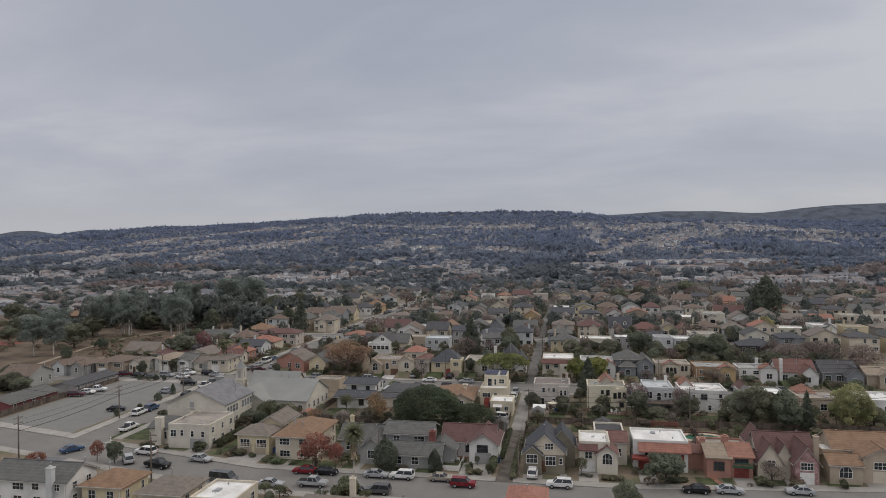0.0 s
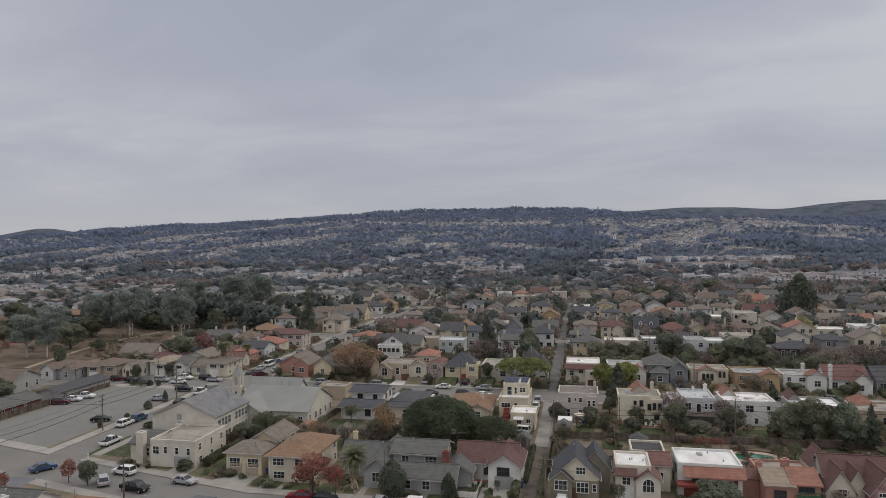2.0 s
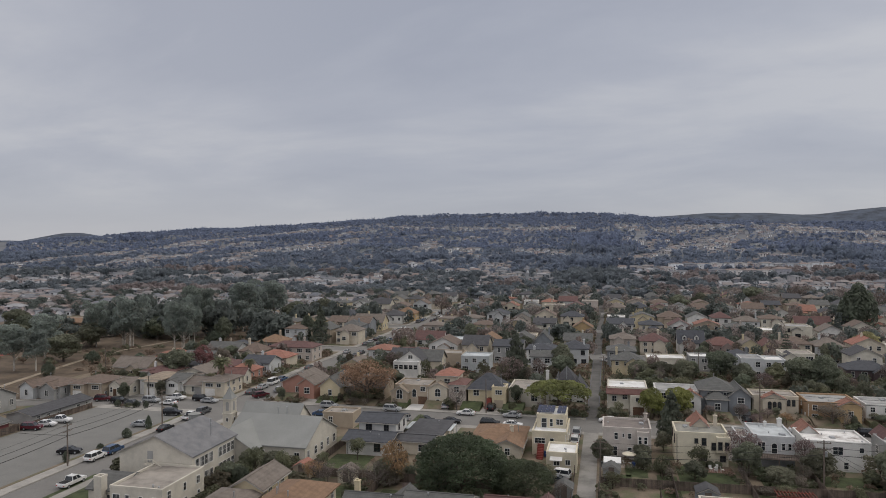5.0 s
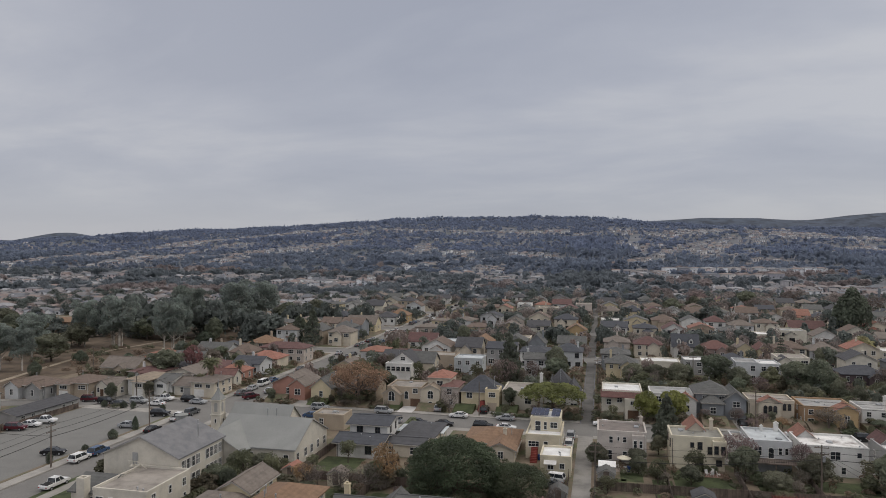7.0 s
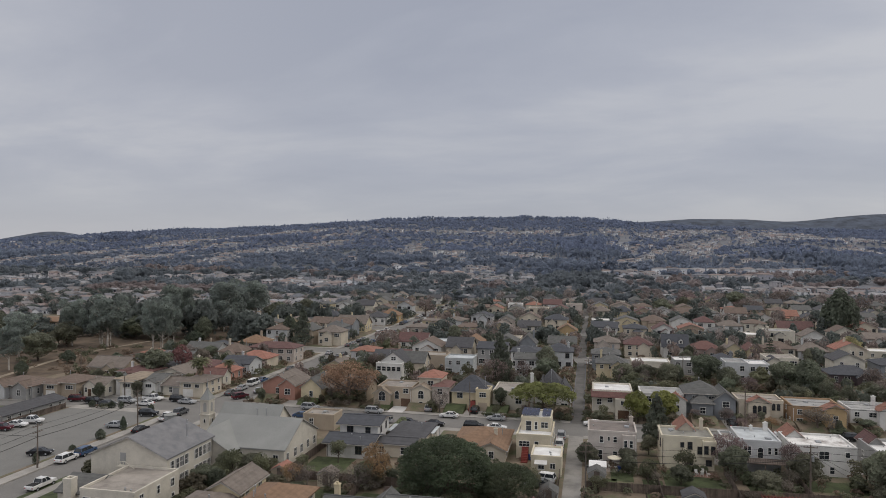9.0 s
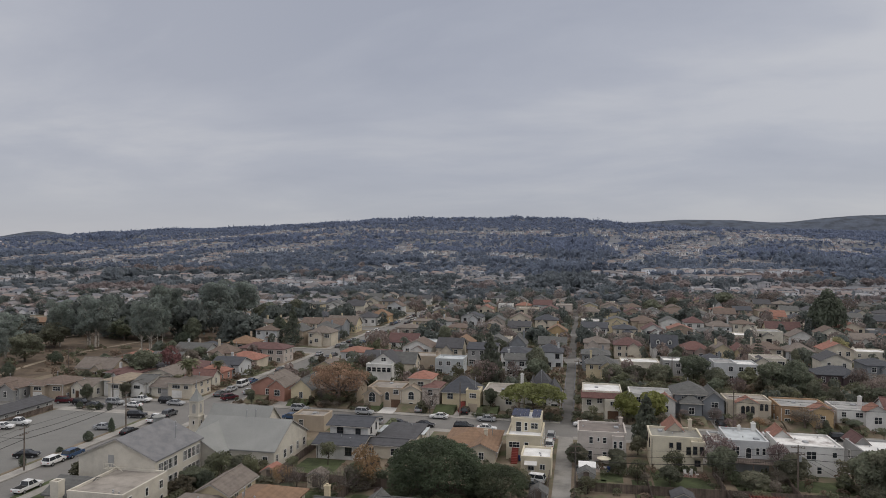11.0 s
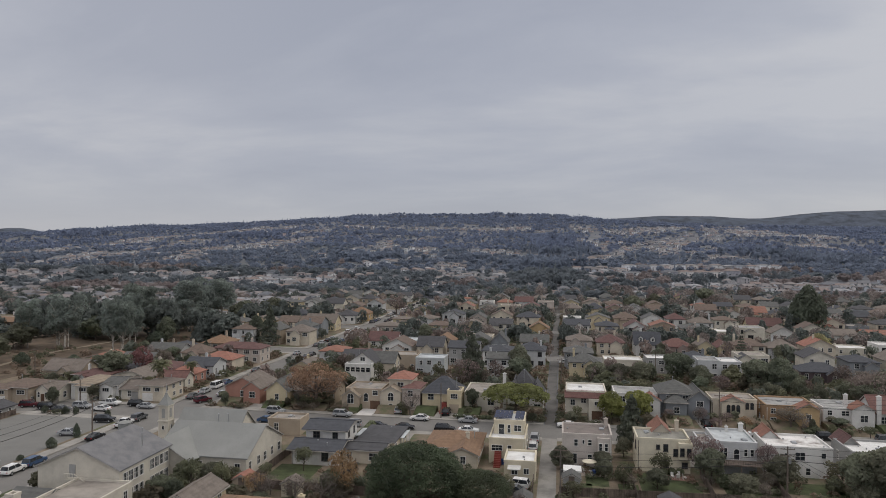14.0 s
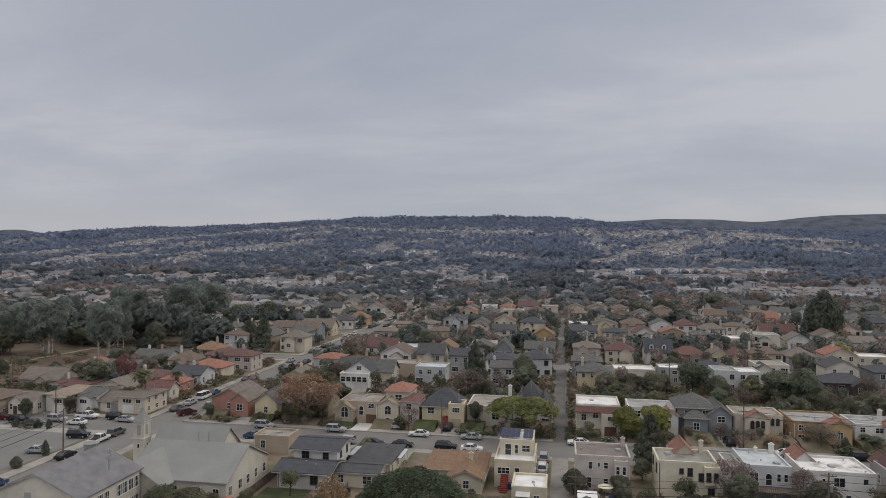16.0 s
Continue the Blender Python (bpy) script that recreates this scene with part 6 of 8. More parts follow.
    house("white stucco house with grey flat roof and red tile edges", [vol(15.6, 26.0, 134.5, 143.0, 5.2, "flat", W["white"], F["grey"], win="SE"), vol(22.0, 26.4, 132.6, 136, 4.4, "gy", W["white"], R["tile"], 1.3, 0.3, win="S", st=1)], 59)
    house("grey-blue shingled house with complex hipped roof", [vol(26.4, 34.5, 134.5, 143.0, 6.0, "hip", W["greyblue"], R["grey"], 2.6, 0.6, win="SW"), vol(33.0, 38.0, 133.5, 142.0, 5.0, "gy", W["greyblue"], R["grey"], 2.0, 0.5, win="S"), vol(27.6, 32.6, 132.0, 136, 4.2, "hip", W["greyblue"], R["grey"], 1.6, 0.4, win="S", st=1)], 60)
    house("beige stucco house with triple arched windows and tile gable", [vol(38.6, 49.0, 134.5, 142.0, 4.8, "flat", W["cream"], F["tan"], win="W"), vol(40.6, 45.6, 132.6, 135, 4.8, "gy", W["cream"], R["tile"], 1.2, 0.3, win="")], 61, wins=[(1, "S", 1.5, 3.2, 0.9, 2.0, 1, True), (1, "S", 2.6, 3.2, 0.9, 2.0, 1, True), (1, "S", 3.7, 3.2, 0.9, 2.0, 1, True), (0, "S", 8.2, 3.6, 0.8, 1.7, 1, True), (0, "S", 9.3, 3.6, 0.8, 1.7, 1, True)], trim=DARKTRIM)
    house("ochre stucco house with grey flat roof", [vol(50.2, 61.6, 131.5, 142.0, 4.4, "flat", W["ochre"], F["grey"], win="SW"), vol(56.6, 61.4, 129.8, 133, 4.4, "gy", W["gold"], R["tile"], 1.2, 0.3, win="S", st=1)], 62)
    house("white house with red tile trim and chimney", [vol(63.0, 73.0, 132.5, 141.0, 4.2, "flat", W["white"], F["grey"], win="SW"), vol(68.6, 73.4, 130.6, 134, 4.6, "gy", W["white"], R["tile"], 1.3, 0.3, win="S", st=1)], 63, chim=[(68.2, 133.5, 4, 7.4, W["white"], 0.8)])
    house("white house with deep maroon gable roof and dormer", [vol(73.8, 84.4, 132.0, 141.0, 3.8, "gx", W["white"], R["plumtile"], 3.0, 0.4, win="SW", st=1), vol(79.6, 84.6, 130.0, 135, 3.6, "gy", W["white"], R["plumtile"], 2.2, 0.4, win="S", st=1)], 64, chim=[(74.6, 131.6, 0, 7.6, W["white"], 0.9)])
    house("dark grey house with slate roof", [vol(86.2, 96.0, 132.0, 141.0, 4.2, "gx", W["greyblue"], R["dark"], 2.6, 0.4, win="SW", st=1), vol(92.0, 96.6, 129.0, 134, 3.8, "gy", W["greyblue"], R["dark"], 1.9, 0.4, win="S", st=1)], 65)
    house("tan stucco house with tile roof", [vol(98.0, 109.0, 131.0, 140.0, 3.8, "gx", W["tan"], R["tancomp"], 1.6, 0.4, win="SW", st=1), vol(101.0, 105.0, 129.6, 133, 3.8, "gy", W["tan"], R["tancomp"], 1.2, 0.3, win="")], 66, wins=[(1, "S", 2.0, 2.6, 1.8, 2.2, 2, True)])


def lot_side():
    # beyond the car park
    house("grey house with brown hip roofs and two front gables", [vol(-157.4, -145.0, 113.6, 122.6, 3.6, "hip", W["grey"], R["brown"], 1.9, 0.5, win="SE", st=1), vol(-156.8, -152.4, 112.0, 116, 3.4, "gy", W["greywhite"], R["brown"], 1.5, 0.4, win="S", st=1), vol(-150.2, -145.8, 112.4, 116, 3.3, "gy", W["grey"], R["brown"], 1.4, 0.4, win="S", st=1)], 70)
    house("tan stucco house with broad brown hip roof and double garage", [vol(-143.8, -134.4, 117.4, 127, 4.2, "hip", W["tan"], R["brown"], 1.6, 0.6, win="E"), vol(-143.6, -139.2, 116.0, 119.6, 3.9, "hip", W["tan"], R["brown"], 0.9, 0.4, win="")], 77, garages=[(1, "S", 2.2, TRIM, 2.8)], wins=[(1, "S", 2.2, 3.1, 2.4, 0.9, 3, False), (0, "S", 7.2, 3.0, 2.4, 1.1, 3, False)])
    h = house("cream gabled cottage with arched openings and outside steps", [vol(-133.8, -128.2, 120.8, 129, 3.1, "gx", W["palecream"], R["greybrown"], 1.5, 0.3, win="E", st=1), vol(-133.4, -129.6, 119.0, 123, 3.3, "gy", W["palecream"], R["greybrown"], 1.4, 0.25, win="")], 71, wins=[(1, "S", 0.8, 2.2, 0.8, 1.5, 1, True), (1, "S", 3.0, 2.2, 0.8, 1.5, 1, True)], doors=[(1, "S", 1.9, DOORS["brown"])])
    stairs(h, -129.0, 120.8, 1.2, 1.3, 7, CONCRETE, (-131.0, 124.9))
    house("white two-storey house with tan hip roof over a garage", [vol(-127.4, -120.6, 124.4, 135, 4.4, "hip", W["white"], R["tancomp"], 1.1, 0.6, win="SE"), vol(-125.0, -120.8, 123.0, 127, 4.0, "hip", W["palecream"], R["tancomp"], 0.8, 0.4, win="")], 72, garages=[(1, "S", 2.1, TRIM, 2.6)], wins=[(1, "S", 2.1, 3.1, 2.2, 1.0, 3, False)])
    house("white house with grey roof, broad windows and a garage", [vol(-119.8, -114.8, 126.6, 136, 3.9, "gx", W["white"], R["grey"], 1.1, 0.4, win="E"), vol(-119.6, -115.6, 125.2, 128, 3.5, "gy", W["white"], R["grey"], 0.8, 0.3, win="")], 73, garages=[(1, "S", 2.0, TRIM, 2.6)], wins=[(1, "S", 2.0, 2.8, 2.0, 1.0, 3, False)])
    house("low pale house with a brown-grey shingle roof", [vol(-114.4, -109.0, 127, 136, 2.8, "gx", W["palecream"], R["greybrown"], 1.4, 0.5, win="S", st=1)], 74, garages=[(0, "S", 4.0, W["grey"], 2.2)])
    house("cream two-storey house with hip roof and a wide garage", [vol(-108.6, -101.4, 126.2, 136, 4.2, "hip", W["cream"], R["greybrown"], 1.2, 0.6, win="E")], 75, garages=[(0, "S", 2.6, TRIM, 3.0)], wins=[(0, "S", 2.4, 3.2, 2.4, 1.0, 3, False), (0, "S", 5.4, 3.2, 1.4, 1.0, 2, False)])
    house("low house with orange tile roofs beside the palm", [vol(-112.6, -104.0, 141.4, 146, 3.2, "gx", W["palecream"], R["plumtile"], 1.6, 0.4, win="SE", st=1)], 76)
    house("long building with a broad orange-brown tile roof beside the park", [vol(-276, -256, 252, 262, 3.4, "hip", W["tan"], R["orange"], 2.0, 0.6, win="S", st=1)], 83, name="low_building", category="building")
    house("long low building with dark grey roof beside the car park", [vol(-137.8, -130.3, 89, 108.5, 2.1, "gy", W["grey"], R["dark"], 1.0, 0.45, win="E", st=1)], 80, name="low_building", category="building")
    house("dark red house with green-grey roof behind a fence", [vol(-140, -131.0, 66, 83, 2.3, "gy", mat("stucco_oxblood", (0.17, 0.06, 0.06), 0.8, 0.1), R["grey"], 1.2, 0.5, win="E", st=1)], 81)
    house("grey gabled house behind the car park", [vol(-158, -148, 92, 102, 4.0, "gx", W["grey"], R["brown"], 2.4, 0.4, win="SE", st=1)], 82)


MID = [  # west to east: x0, x1, front, eave, ridge, roof, walls, roofing
    (-62.9, -54.6, 162.2, 5.0, 5.0, "flat", "white", "white"), (-57.4, -49.4, 170.4, 4.6, 7.4, "gx", "cream", "grey"), (-57.5, -45.0, 184.0, 4.6, 4.6, "flat", "tan", "tan"), (-43.7, -34.4, 176.3, 5.2, 5.2, "flat", "paleblue", "paleblue"), (-80.9, -73.3, 163.2, 3.4, 5.4, "gy", "yellow", "greybrown"),
    (-71.5, -64.0, 186.0, 3.2, 5.2, "gx", "cream", "dark"), (-20.9, -14.0, 179.1, 5.6, 7.0, "gx", "greywhite", "grey"), (5.1, 14.9, 183.2, 4.6, 6.9, "hip", "yellow", "grey"), (16.6, 29.0, 193.0, 3.9, 3.9, "flat", "palecream", "white"), (30.3, 39.8, 194.0, 4.6, 4.6, "flat", "grey", "white"),
    (44.4, 51.0, 182.9, 6.2, 6.2, "flat", "greywhite", "grey"), (52.0, 58.5, 187.7, 5.2, 5.2, "flat", "greywhite", "white"), (76.0, 88.6, 188.0, 3.2, 5.6, "hip", "darkplum", "slate"),
    (-74.1, -62.3, 228.0, 3.2, 6.2, "gx", "white", "maroon"), (-61.4, -50.4, 227.0, 3.4, 3.4, "flat", "paleblue", "paleblue"), (-47.4, -39.3, 228.0, 3.6, 6.0, "gy", "tan", "orange"), (-24.6, -17.9, 228.0, 4.0, 7.4, "gy", "greyblue", "grey"), (-13.5, -2.6, 238.0, 3.0, 5.4, "gx", "palecream", "grey"),
    (-34.6, -25.2, 240.0, 4.0, 4.0, "flat", "cream", "tan"), (4.7, 14.4, 231.0, 5.0, 7.2, "hip", "pinkbeige", "greybrown"), (16.1, 26.2, 228.0, 4.9, 7.6, "hip", "cream", "maroon"), (30.3, 39.8, 231.0, 4.4, 8.4, "gx", "white", "slate"), (40.6, 51.6, 231.0, 3.6, 6.4, "hip", "mauve", "plumtile"), (52.6, 59.0, 229.0, 4.3, 6.4, "gy", "yellow", "greybrown"),
    (60.6, 65.4, 231.0, 3.9, 5.8, "gy", "yellow", "plumtile"), (66.6, 77.4, 231.0, 4.8, 7.2, "hip", "cream", "brown"), (78.4, 89.0, 231.0, 4.2, 7.0, "hip", "greywhite", "greybrown"), (90.2, 100.6, 228.5, 5.6, 8.0, "gy", "cream", "brightile"), (102.0, 114.0, 233.0, 4.4, 4.4, "flat", "palecream", "white")]
MID2 = [(-11.8, -3.0, 275.0, 4.0, 6.6, "gy", "gold", "orange"), (-119.0, -101.5, 186.0, 5.0, 6.8, "hip", "pinkbeige", "maroon"), (-119.4, -104.5, 276.0, 4.0, 7.6, "gx", "yellow", "greybrown"), (88.6, 101.7, 355.0, 3.2, 6.5, "gy", "white", "brown"), (91.5, 107.0, 312.0, 3.6, 6.8, "gx", "yellow", "maroon"), (63.2, 74.1, 304.5, 5.0, 7.4, "hip", "greywhite", "greybrown"), (-99.0 - 12.0, -100.5, 320.4, 4.0, 7.4, "hip", "gold", "orange"),
        (-113.0, -105.0, 146.8, 3.2, 5.4, "hip", "salmon", "brightile"), (-113.5, -104.0, 157.5, 4.0, 5.8, "gx", "greywhite", "slate"), (-126.6, -117.7, 178.0, 4.2, 7.0, "hip", "cream", "brown"), (-116.4, -105.0, 172.0, 3.4, 5.6, "hip", "cream", "brightile"), (-145.5, -132.4, 186.6, 3.2, 5.4, "gx", "greywhite", "grey"), (-154.3, -141.8, 146.7, 3.2, 5.7, "gx", "tan", "greybrown"), (-170.2, -156.0, 275.5, 3.2, 5.2, "gx", "cream", "brown"), (-129.0, -119.2, 196.5, 5.0, 7.6, "hip", "tan", "orange"), (-141.5, -126.0, 269.8, 3.2, 6.6, "gx", "cream", "grey")]


def mid_rows():
    rng = random.Random(8)
    for x0, x1, y, e, t_, kind, wc, rc in MID + MID2:
        d = rng.uniform(8.0, 9.6)
        roofm = F[rc] if kind == "flat" else R[rc]
        vols = [vol(x0, x1, y, y + d, e, kind, W[wc], roofm, max(0.8, t_ - e), 0.45, win="SE", st=2 if e > 4.3 else 1)]
        if kind in ("hip", "gx") and x1 - x0 > 8.5 and rng.random() < 0.7:
            k = rng.uniform(x0 + 0.4, x1 - 4.8)
            vols.append(vol(k, k + 4.2, y - 1.6, y + 4, e - 0.5, "gy", W[wc], R[rc], 1.5, 0.3, win="S", st=1))
        ch = [(rng.uniform(x0 + 0.6, x1 - 0.6), y + d * 0.6, e, t_ + 1.1, W[wc], 0.7)] if rng.random() < 0.55 else []
        extra, gar, drs = [], [], []
        if x0 == -62.9:  # a glazed porch along the front
            vols[0]["win"] = ""
            extra = [(0, "S", 0.95 + 1.6 * k, 3.7, 1.4, 1.4, 1, False) for k in range(5)]
            vols[0]["y1"] = y + 3.2
            vols.append(vol(x0 + 0.6, x1 + 0.4, y + 3.2, y + 12, 5.4, "gy", W["white"], R["dark"], 2.8, 0.4, win="SE"))
            extra.append((1, "S", (x1 - x0) / 2, 6.4, 1.6, 1.2, 2, False))
        elif y > 226 and x1 - x0 > 8 and len(vols) == 1:
            gar, drs = [(0, "S", 1.9, TRIM, 2.4)], [(0, "S", (x1 - x0) * 0.55, DOORS["brown"])]
        h = house(LABEL_W.get(wc, "dark plum") + " stucco house with " + ("pale flat roof" if kind == "flat" else LABEL_R[rc] + " roof"), vols, int(x0 * 3 + y), chim=ch, wins=extra, garages=gar, doors=drs)
        if x0 in (5.1, -20.9):  # a white rear balcony
            bm = bmesh.new()
            box(bm, 0.2, 4.2, -d / 2 - 1.7, -d / 2 - 0.02, 2.5, 2.68)
            box(bm, 0.2, 4.2, -d / 2 - 1.72, -d / 2 - 1.64, 3.5, 3.6)
            for k in range(15):
                box(bm, 0.22 + k * 0.28, 0.27 + k * 0.28, -d / 2 - 1.7, -d / 2 - 1.65, 2.68, 3.5)
            for k in (0.3, 4.1):
                box(bm, k - 0.08, k + 0.08, -d / 2 - 1.66, -d / 2 - 1.5, 0, 2.5)
            part("balcony", bm, TRIM, h, "white timber balcony on posts")
        if x0 == 30.3 and kind == "gx":  # two white dormers
            for dx in (-2.4, 2.0):
                bm = bmesh.new()
                prism(bm, [(dx - 0.75, e + 0.9), (dx + 0.75, e + 0.9), (dx + 0.75, e + 2.2), (dx, e + 2.9), (dx - 0.75, e + 2.2)], (-d / 2 + 0.7, -d / 2 + 3.4), "y")
                dm = part("dormer", fix(bm), W["white"], h)
                share("window", window_mesh(0.9, 1.1, 1, False, TRIM)[2], dm, pose(dx, -d / 2 + 0.7, e + 1.6))
                bm = bmesh.new()
                for s_ in (-1, 1):
                    prism(bm, [(dx, e + 2.9), (dx + s_ * 0.95, e + 2.02), (dx + s_ * 0.95, e + 2.14), (dx, e + 3.04)], (-d / 2 + 0.5, -d / 2 + 3.5), "y")
                part("dormer_roof", fix(bm), R[rc], dm)


near_row()
church()
second_row()
third_row()
lot_side()

GEN_W = ["cream", "white", "pinkbeige", "greywhite", "palecream", "white", "palecream", "grey", "tan", "cream", "white", "palecream", "greywhite", "greyblue", "yellow"]
GEN_R = ["slate", "dark", "grey", "greybrown", "tile", "dark", "grey", "greybrown", "greybrown", "slate", "maroon", "brown", "grey", "brown"]
LABEL_W = {"cream": "cream", "tan": "tan", "pinkbeige": "pink-beige", "greywhite": "pale grey", "yellow": "pale yellow", "white": "white", "palecream": "off-white", "grey": "grey", "salmon": "salmon", "mauve": "mauve-brown", "greyblue": "grey-blue", "gold": "golden"}
LABEL_R = {"slate": "dark slate", "dark": "charcoal", "brown": "brown", "greybrown": "grey-brown", "tile": "red tile", "maroon": "maroon", "grey": "grey shingle", "tancomp": "tan", "plumtile": "dark plum tile", "orange": "orange-brown", "brightile": "bright red tile"}


mid_rows()


def row_houses(x0, x1, yf, north, seed, far=False, low=False):
    """A row of varied small houses; north: they front a street to their north, so their backs show."""
    rng = random.Random(seed)
    x = x0
    while x < x1 - 8:
        w = rng.uniform(8.6, 11.5)
        d = rng.uniform(8.5, 11)
        y = yf + rng.uniform(-1.2, 1.2)
        wc, rc = rng.choice(GEN_W), rng.choice(GEN_R)
        h_ = rng.choice((4.4, 5.6, 6.0, 6.2))
        if low or LX1 < x < -62:
            h_ = rng.choice((2.6, 2.8, 3.0)) if low else rng.choice((3.2, 3.4, 3.6))
        st = 2 if h_ > 5 else 1
        kind = rng.choice(("flat", "gy", "hip", "gx", "gy", "hip"))
        if kind == "flat" and x < -100 and y0 > 210:
            kind = "hip"
        if low or LX1 < x < -62:
            kind = rng.choice(("hip", "gx", "hip", "gy"))
        ya, yb = (y - d, y) if north else (y, y + d)
        if any(x < q[1] and x + w > q[0] and ya < q[3] and yb > q[2] for q in FOOT):
            x += 1.2
            continue
        if kind == "flat" and wc in ("salmon", "gold", "mauve"):
            wc = "palecream"
        if kind == "flat":
            vols = [vol(x, x + w, ya, yb, h_, "flat", W[wc], F[rng.choice(("tan", "grey", "tan", "grey", "patchy"))], win="S", st=st)]
            roofname = "flat roof"
        else:
            vols = [vol(x, x + w, ya, yb, h_, kind, W[wc], R[rc], rng.uniform(1.6, 2.8) * (1.0 if h_ > 4 else 0.65), 0.45, win="S", st=st)]
            roofname = LABEL_R[rc] + " roof"
        if rng.random() < 0.6:
            k = x + rng.uniform(0, w - 4.5)
            vols.append(vol(k, k + rng.uniform(3.6, 4.6), ya - 1.6, ya + 4, h_ - rng.uniform(0.5, 1.4), "gy" if rng.random() < 0.7 else "hip", W[wc], R[rc], rng.uniform(1.1, 1.9), 0.3, win="S", st=1))
        ch = [(x + w * rng.uniform(0.1, 0.9), ya + d * 0.5, h_, h_ + rng.uniform(1.4, 3.0), W[wc], 0.7)] if rng.random() < 0.5 else []
        hs = house(LABEL_W[wc] + " stucco house with " + roofname, vols, int(x * 7 + yf), chim=ch, garages=[(0, "S", w * 0.25, TRIM, 2.4)] if not north and yf < 300 and len(vols) == 1 else (), nvent=1 if not far else 0, trim=TRIM if rng.random() < 0.7 else DARKTRIM)
        if not north and yf < 260:  # a small porch over the front door
            k = rng.uniform(w * 0.4, w - 2.0)
            door(hs, vols[0], "S", k, DOORS[rng.choice(("brown", "white", "red"))], z=0.5)
            bm = bmesh.new()
            px0, py0 = vols[0]["x0"] + k, vols[0]["y0"]
            prism(bm, [(py0 - 1.5, 2.75), (py0 + 0.02, 3.2), (py0 + 0.02, 3.34), (py0 - 1.5, 2.89)], (px0 - 1.3, px0 + 1.3), "x")
            part("porch_roof", fix(bm), vols[0]["roofm"], hs)
            bm = bmesh.new()
            box(bm, px0 - 1.2, px0 + 1.2, py0 - 1.4, py0 - 0.02, 0.0, 0.5)
            part("porch_floor", bm, CONCRETE, hs)
            for sx in (-1.1, 1.1):
                bm = bmesh.new()
                box(bm, px0 + sx - 0.08, px0 + sx + 0.08, py0 - 1.38, py0 - 1.22, 0.5, 2.8)
                part("porch_post", bm, TRIM, hs)
        x += w + rng.uniform(1.6, 3.4)


for k, (xa, y) in enumerate(((-151, 141.5), (-160, 155), (-157, 169), (-153, 183), (-148, 196))):  # between the park and the long street
    row_houses(xa, -103, y, False, 90 + k, low=True)
for k, y in enumerate((243.0, 258.0)):
    row_houses(-150, -102, y, False, 120 + k)
for i in range(1, 5):
    a, b = ST[i][1], ST[i + 1][0]
    f_ = i > 2
    xr = 60 + 0.42 * (b + 90)
    xl = LX1 + 5.5
    if i > 1:
        row_houses(AL1 + 2, xr, a + 7.0, False, i * 10 + 1, f_)
        row_houses(xl, AL0 - 2, a + 7.0, False, i * 10 + 2, f_)
    row_houses(AL1 + 2, xr, b - 6.0, True, i * 10 + 3, f_)
    row_houses(xl, AL0 - 2, b - 6.0, True, i * 10 + 4, f_)
    left = -104 - (30 if i < 3 else 60)
    if i > 1:
        row_houses(left, LX0 - 4, a + 7.0, False, i * 10 + 5, f_)
    row_houses(left, LX0 - 4, b - 6.0, True, i * 10 + 6, f_)

# ---- vehicles ----
PAINT = {k: mat("car_paint_" + k, c, 0.28, 0.04, 1, 3, 0, metal=0.15) for k, c in dict(white=(0.72, 0.72, 0.71), silver=(0.38, 0.39, 0.40), black=(0.018, 0.018, 0.02), grey=(0.11, 0.115, 0.12), red=(0.20, 0.022, 0.03), blue=(0.05, 0.09, 0.17), tan=(0.33, 0.30, 0.25), maroon=(0.10, 0.02, 0.028), green=(0.04, 0.07, 0.05)).items()}
LIGHTS = mat("headlamp", (0.6, 0.6, 0.6), 0.2, 0.05)
TAIL = mat("tail_lamp", (0.35, 0.02, 0.02), 0.3, 0.05)
SHAPES = {  # side profile of hull, then cabin, in metres; length, width
    "sedan": ([(-2.3, 0.35), (2.3, 0.35), (2.32, 0.62), (2.2, 0.82), (1.0, 0.98), (-1.6, 1.0), (-2.25, 0.95), (-2.34, 0.6)], [(-1.75, 0.98), (1.05, 0.96), (0.35, 1.42), (-0.95, 1.44)], 1.8),
    "suv": ([(-2.3, 0.42), (2.3, 0.42), (2.34, 0.75), (2.2, 1.0), (1.1, 1.1), (-2.2, 1.1), (-2.32, 0.95), (-2.34, 0.6)], [(-2.2, 1.09), (1.15, 1.08), (0.5, 1.7), (-1.95, 1.72)], 1.88),
    "pickup": ([(-2.7, 0.5), (2.7, 0.5), (2.74, 0.85), (2.55, 1.06), (1.3, 1.14), (-2.68, 1.14), (-2.74, 0.9)], [(-0.75, 1.13), (1.35, 1.12), (0.75, 1.78), (-0.6, 1.8)], 1.95),
    "van": ([(-2.6, 0.4), (2.5, 0.4), (2.56, 0.8), (2.35, 1.1), (1.9, 1.2), (-2.6, 1.2), (-2.64, 0.8)], [(-2.58, 1.19), (1.95, 1.18), (1.25, 2.05), (-2.5, 2.1)], 2.0),
}
CARS = {}


def free_road(x, y):
    """True on a street, where the surface lies below the kerbs."""
    return LX0 < x < LX1 or ST[0][0] < y - bend(x) < ST[0][1] or any(a < y < b for a, b in ST[1:]) or AL0 < x < AL1


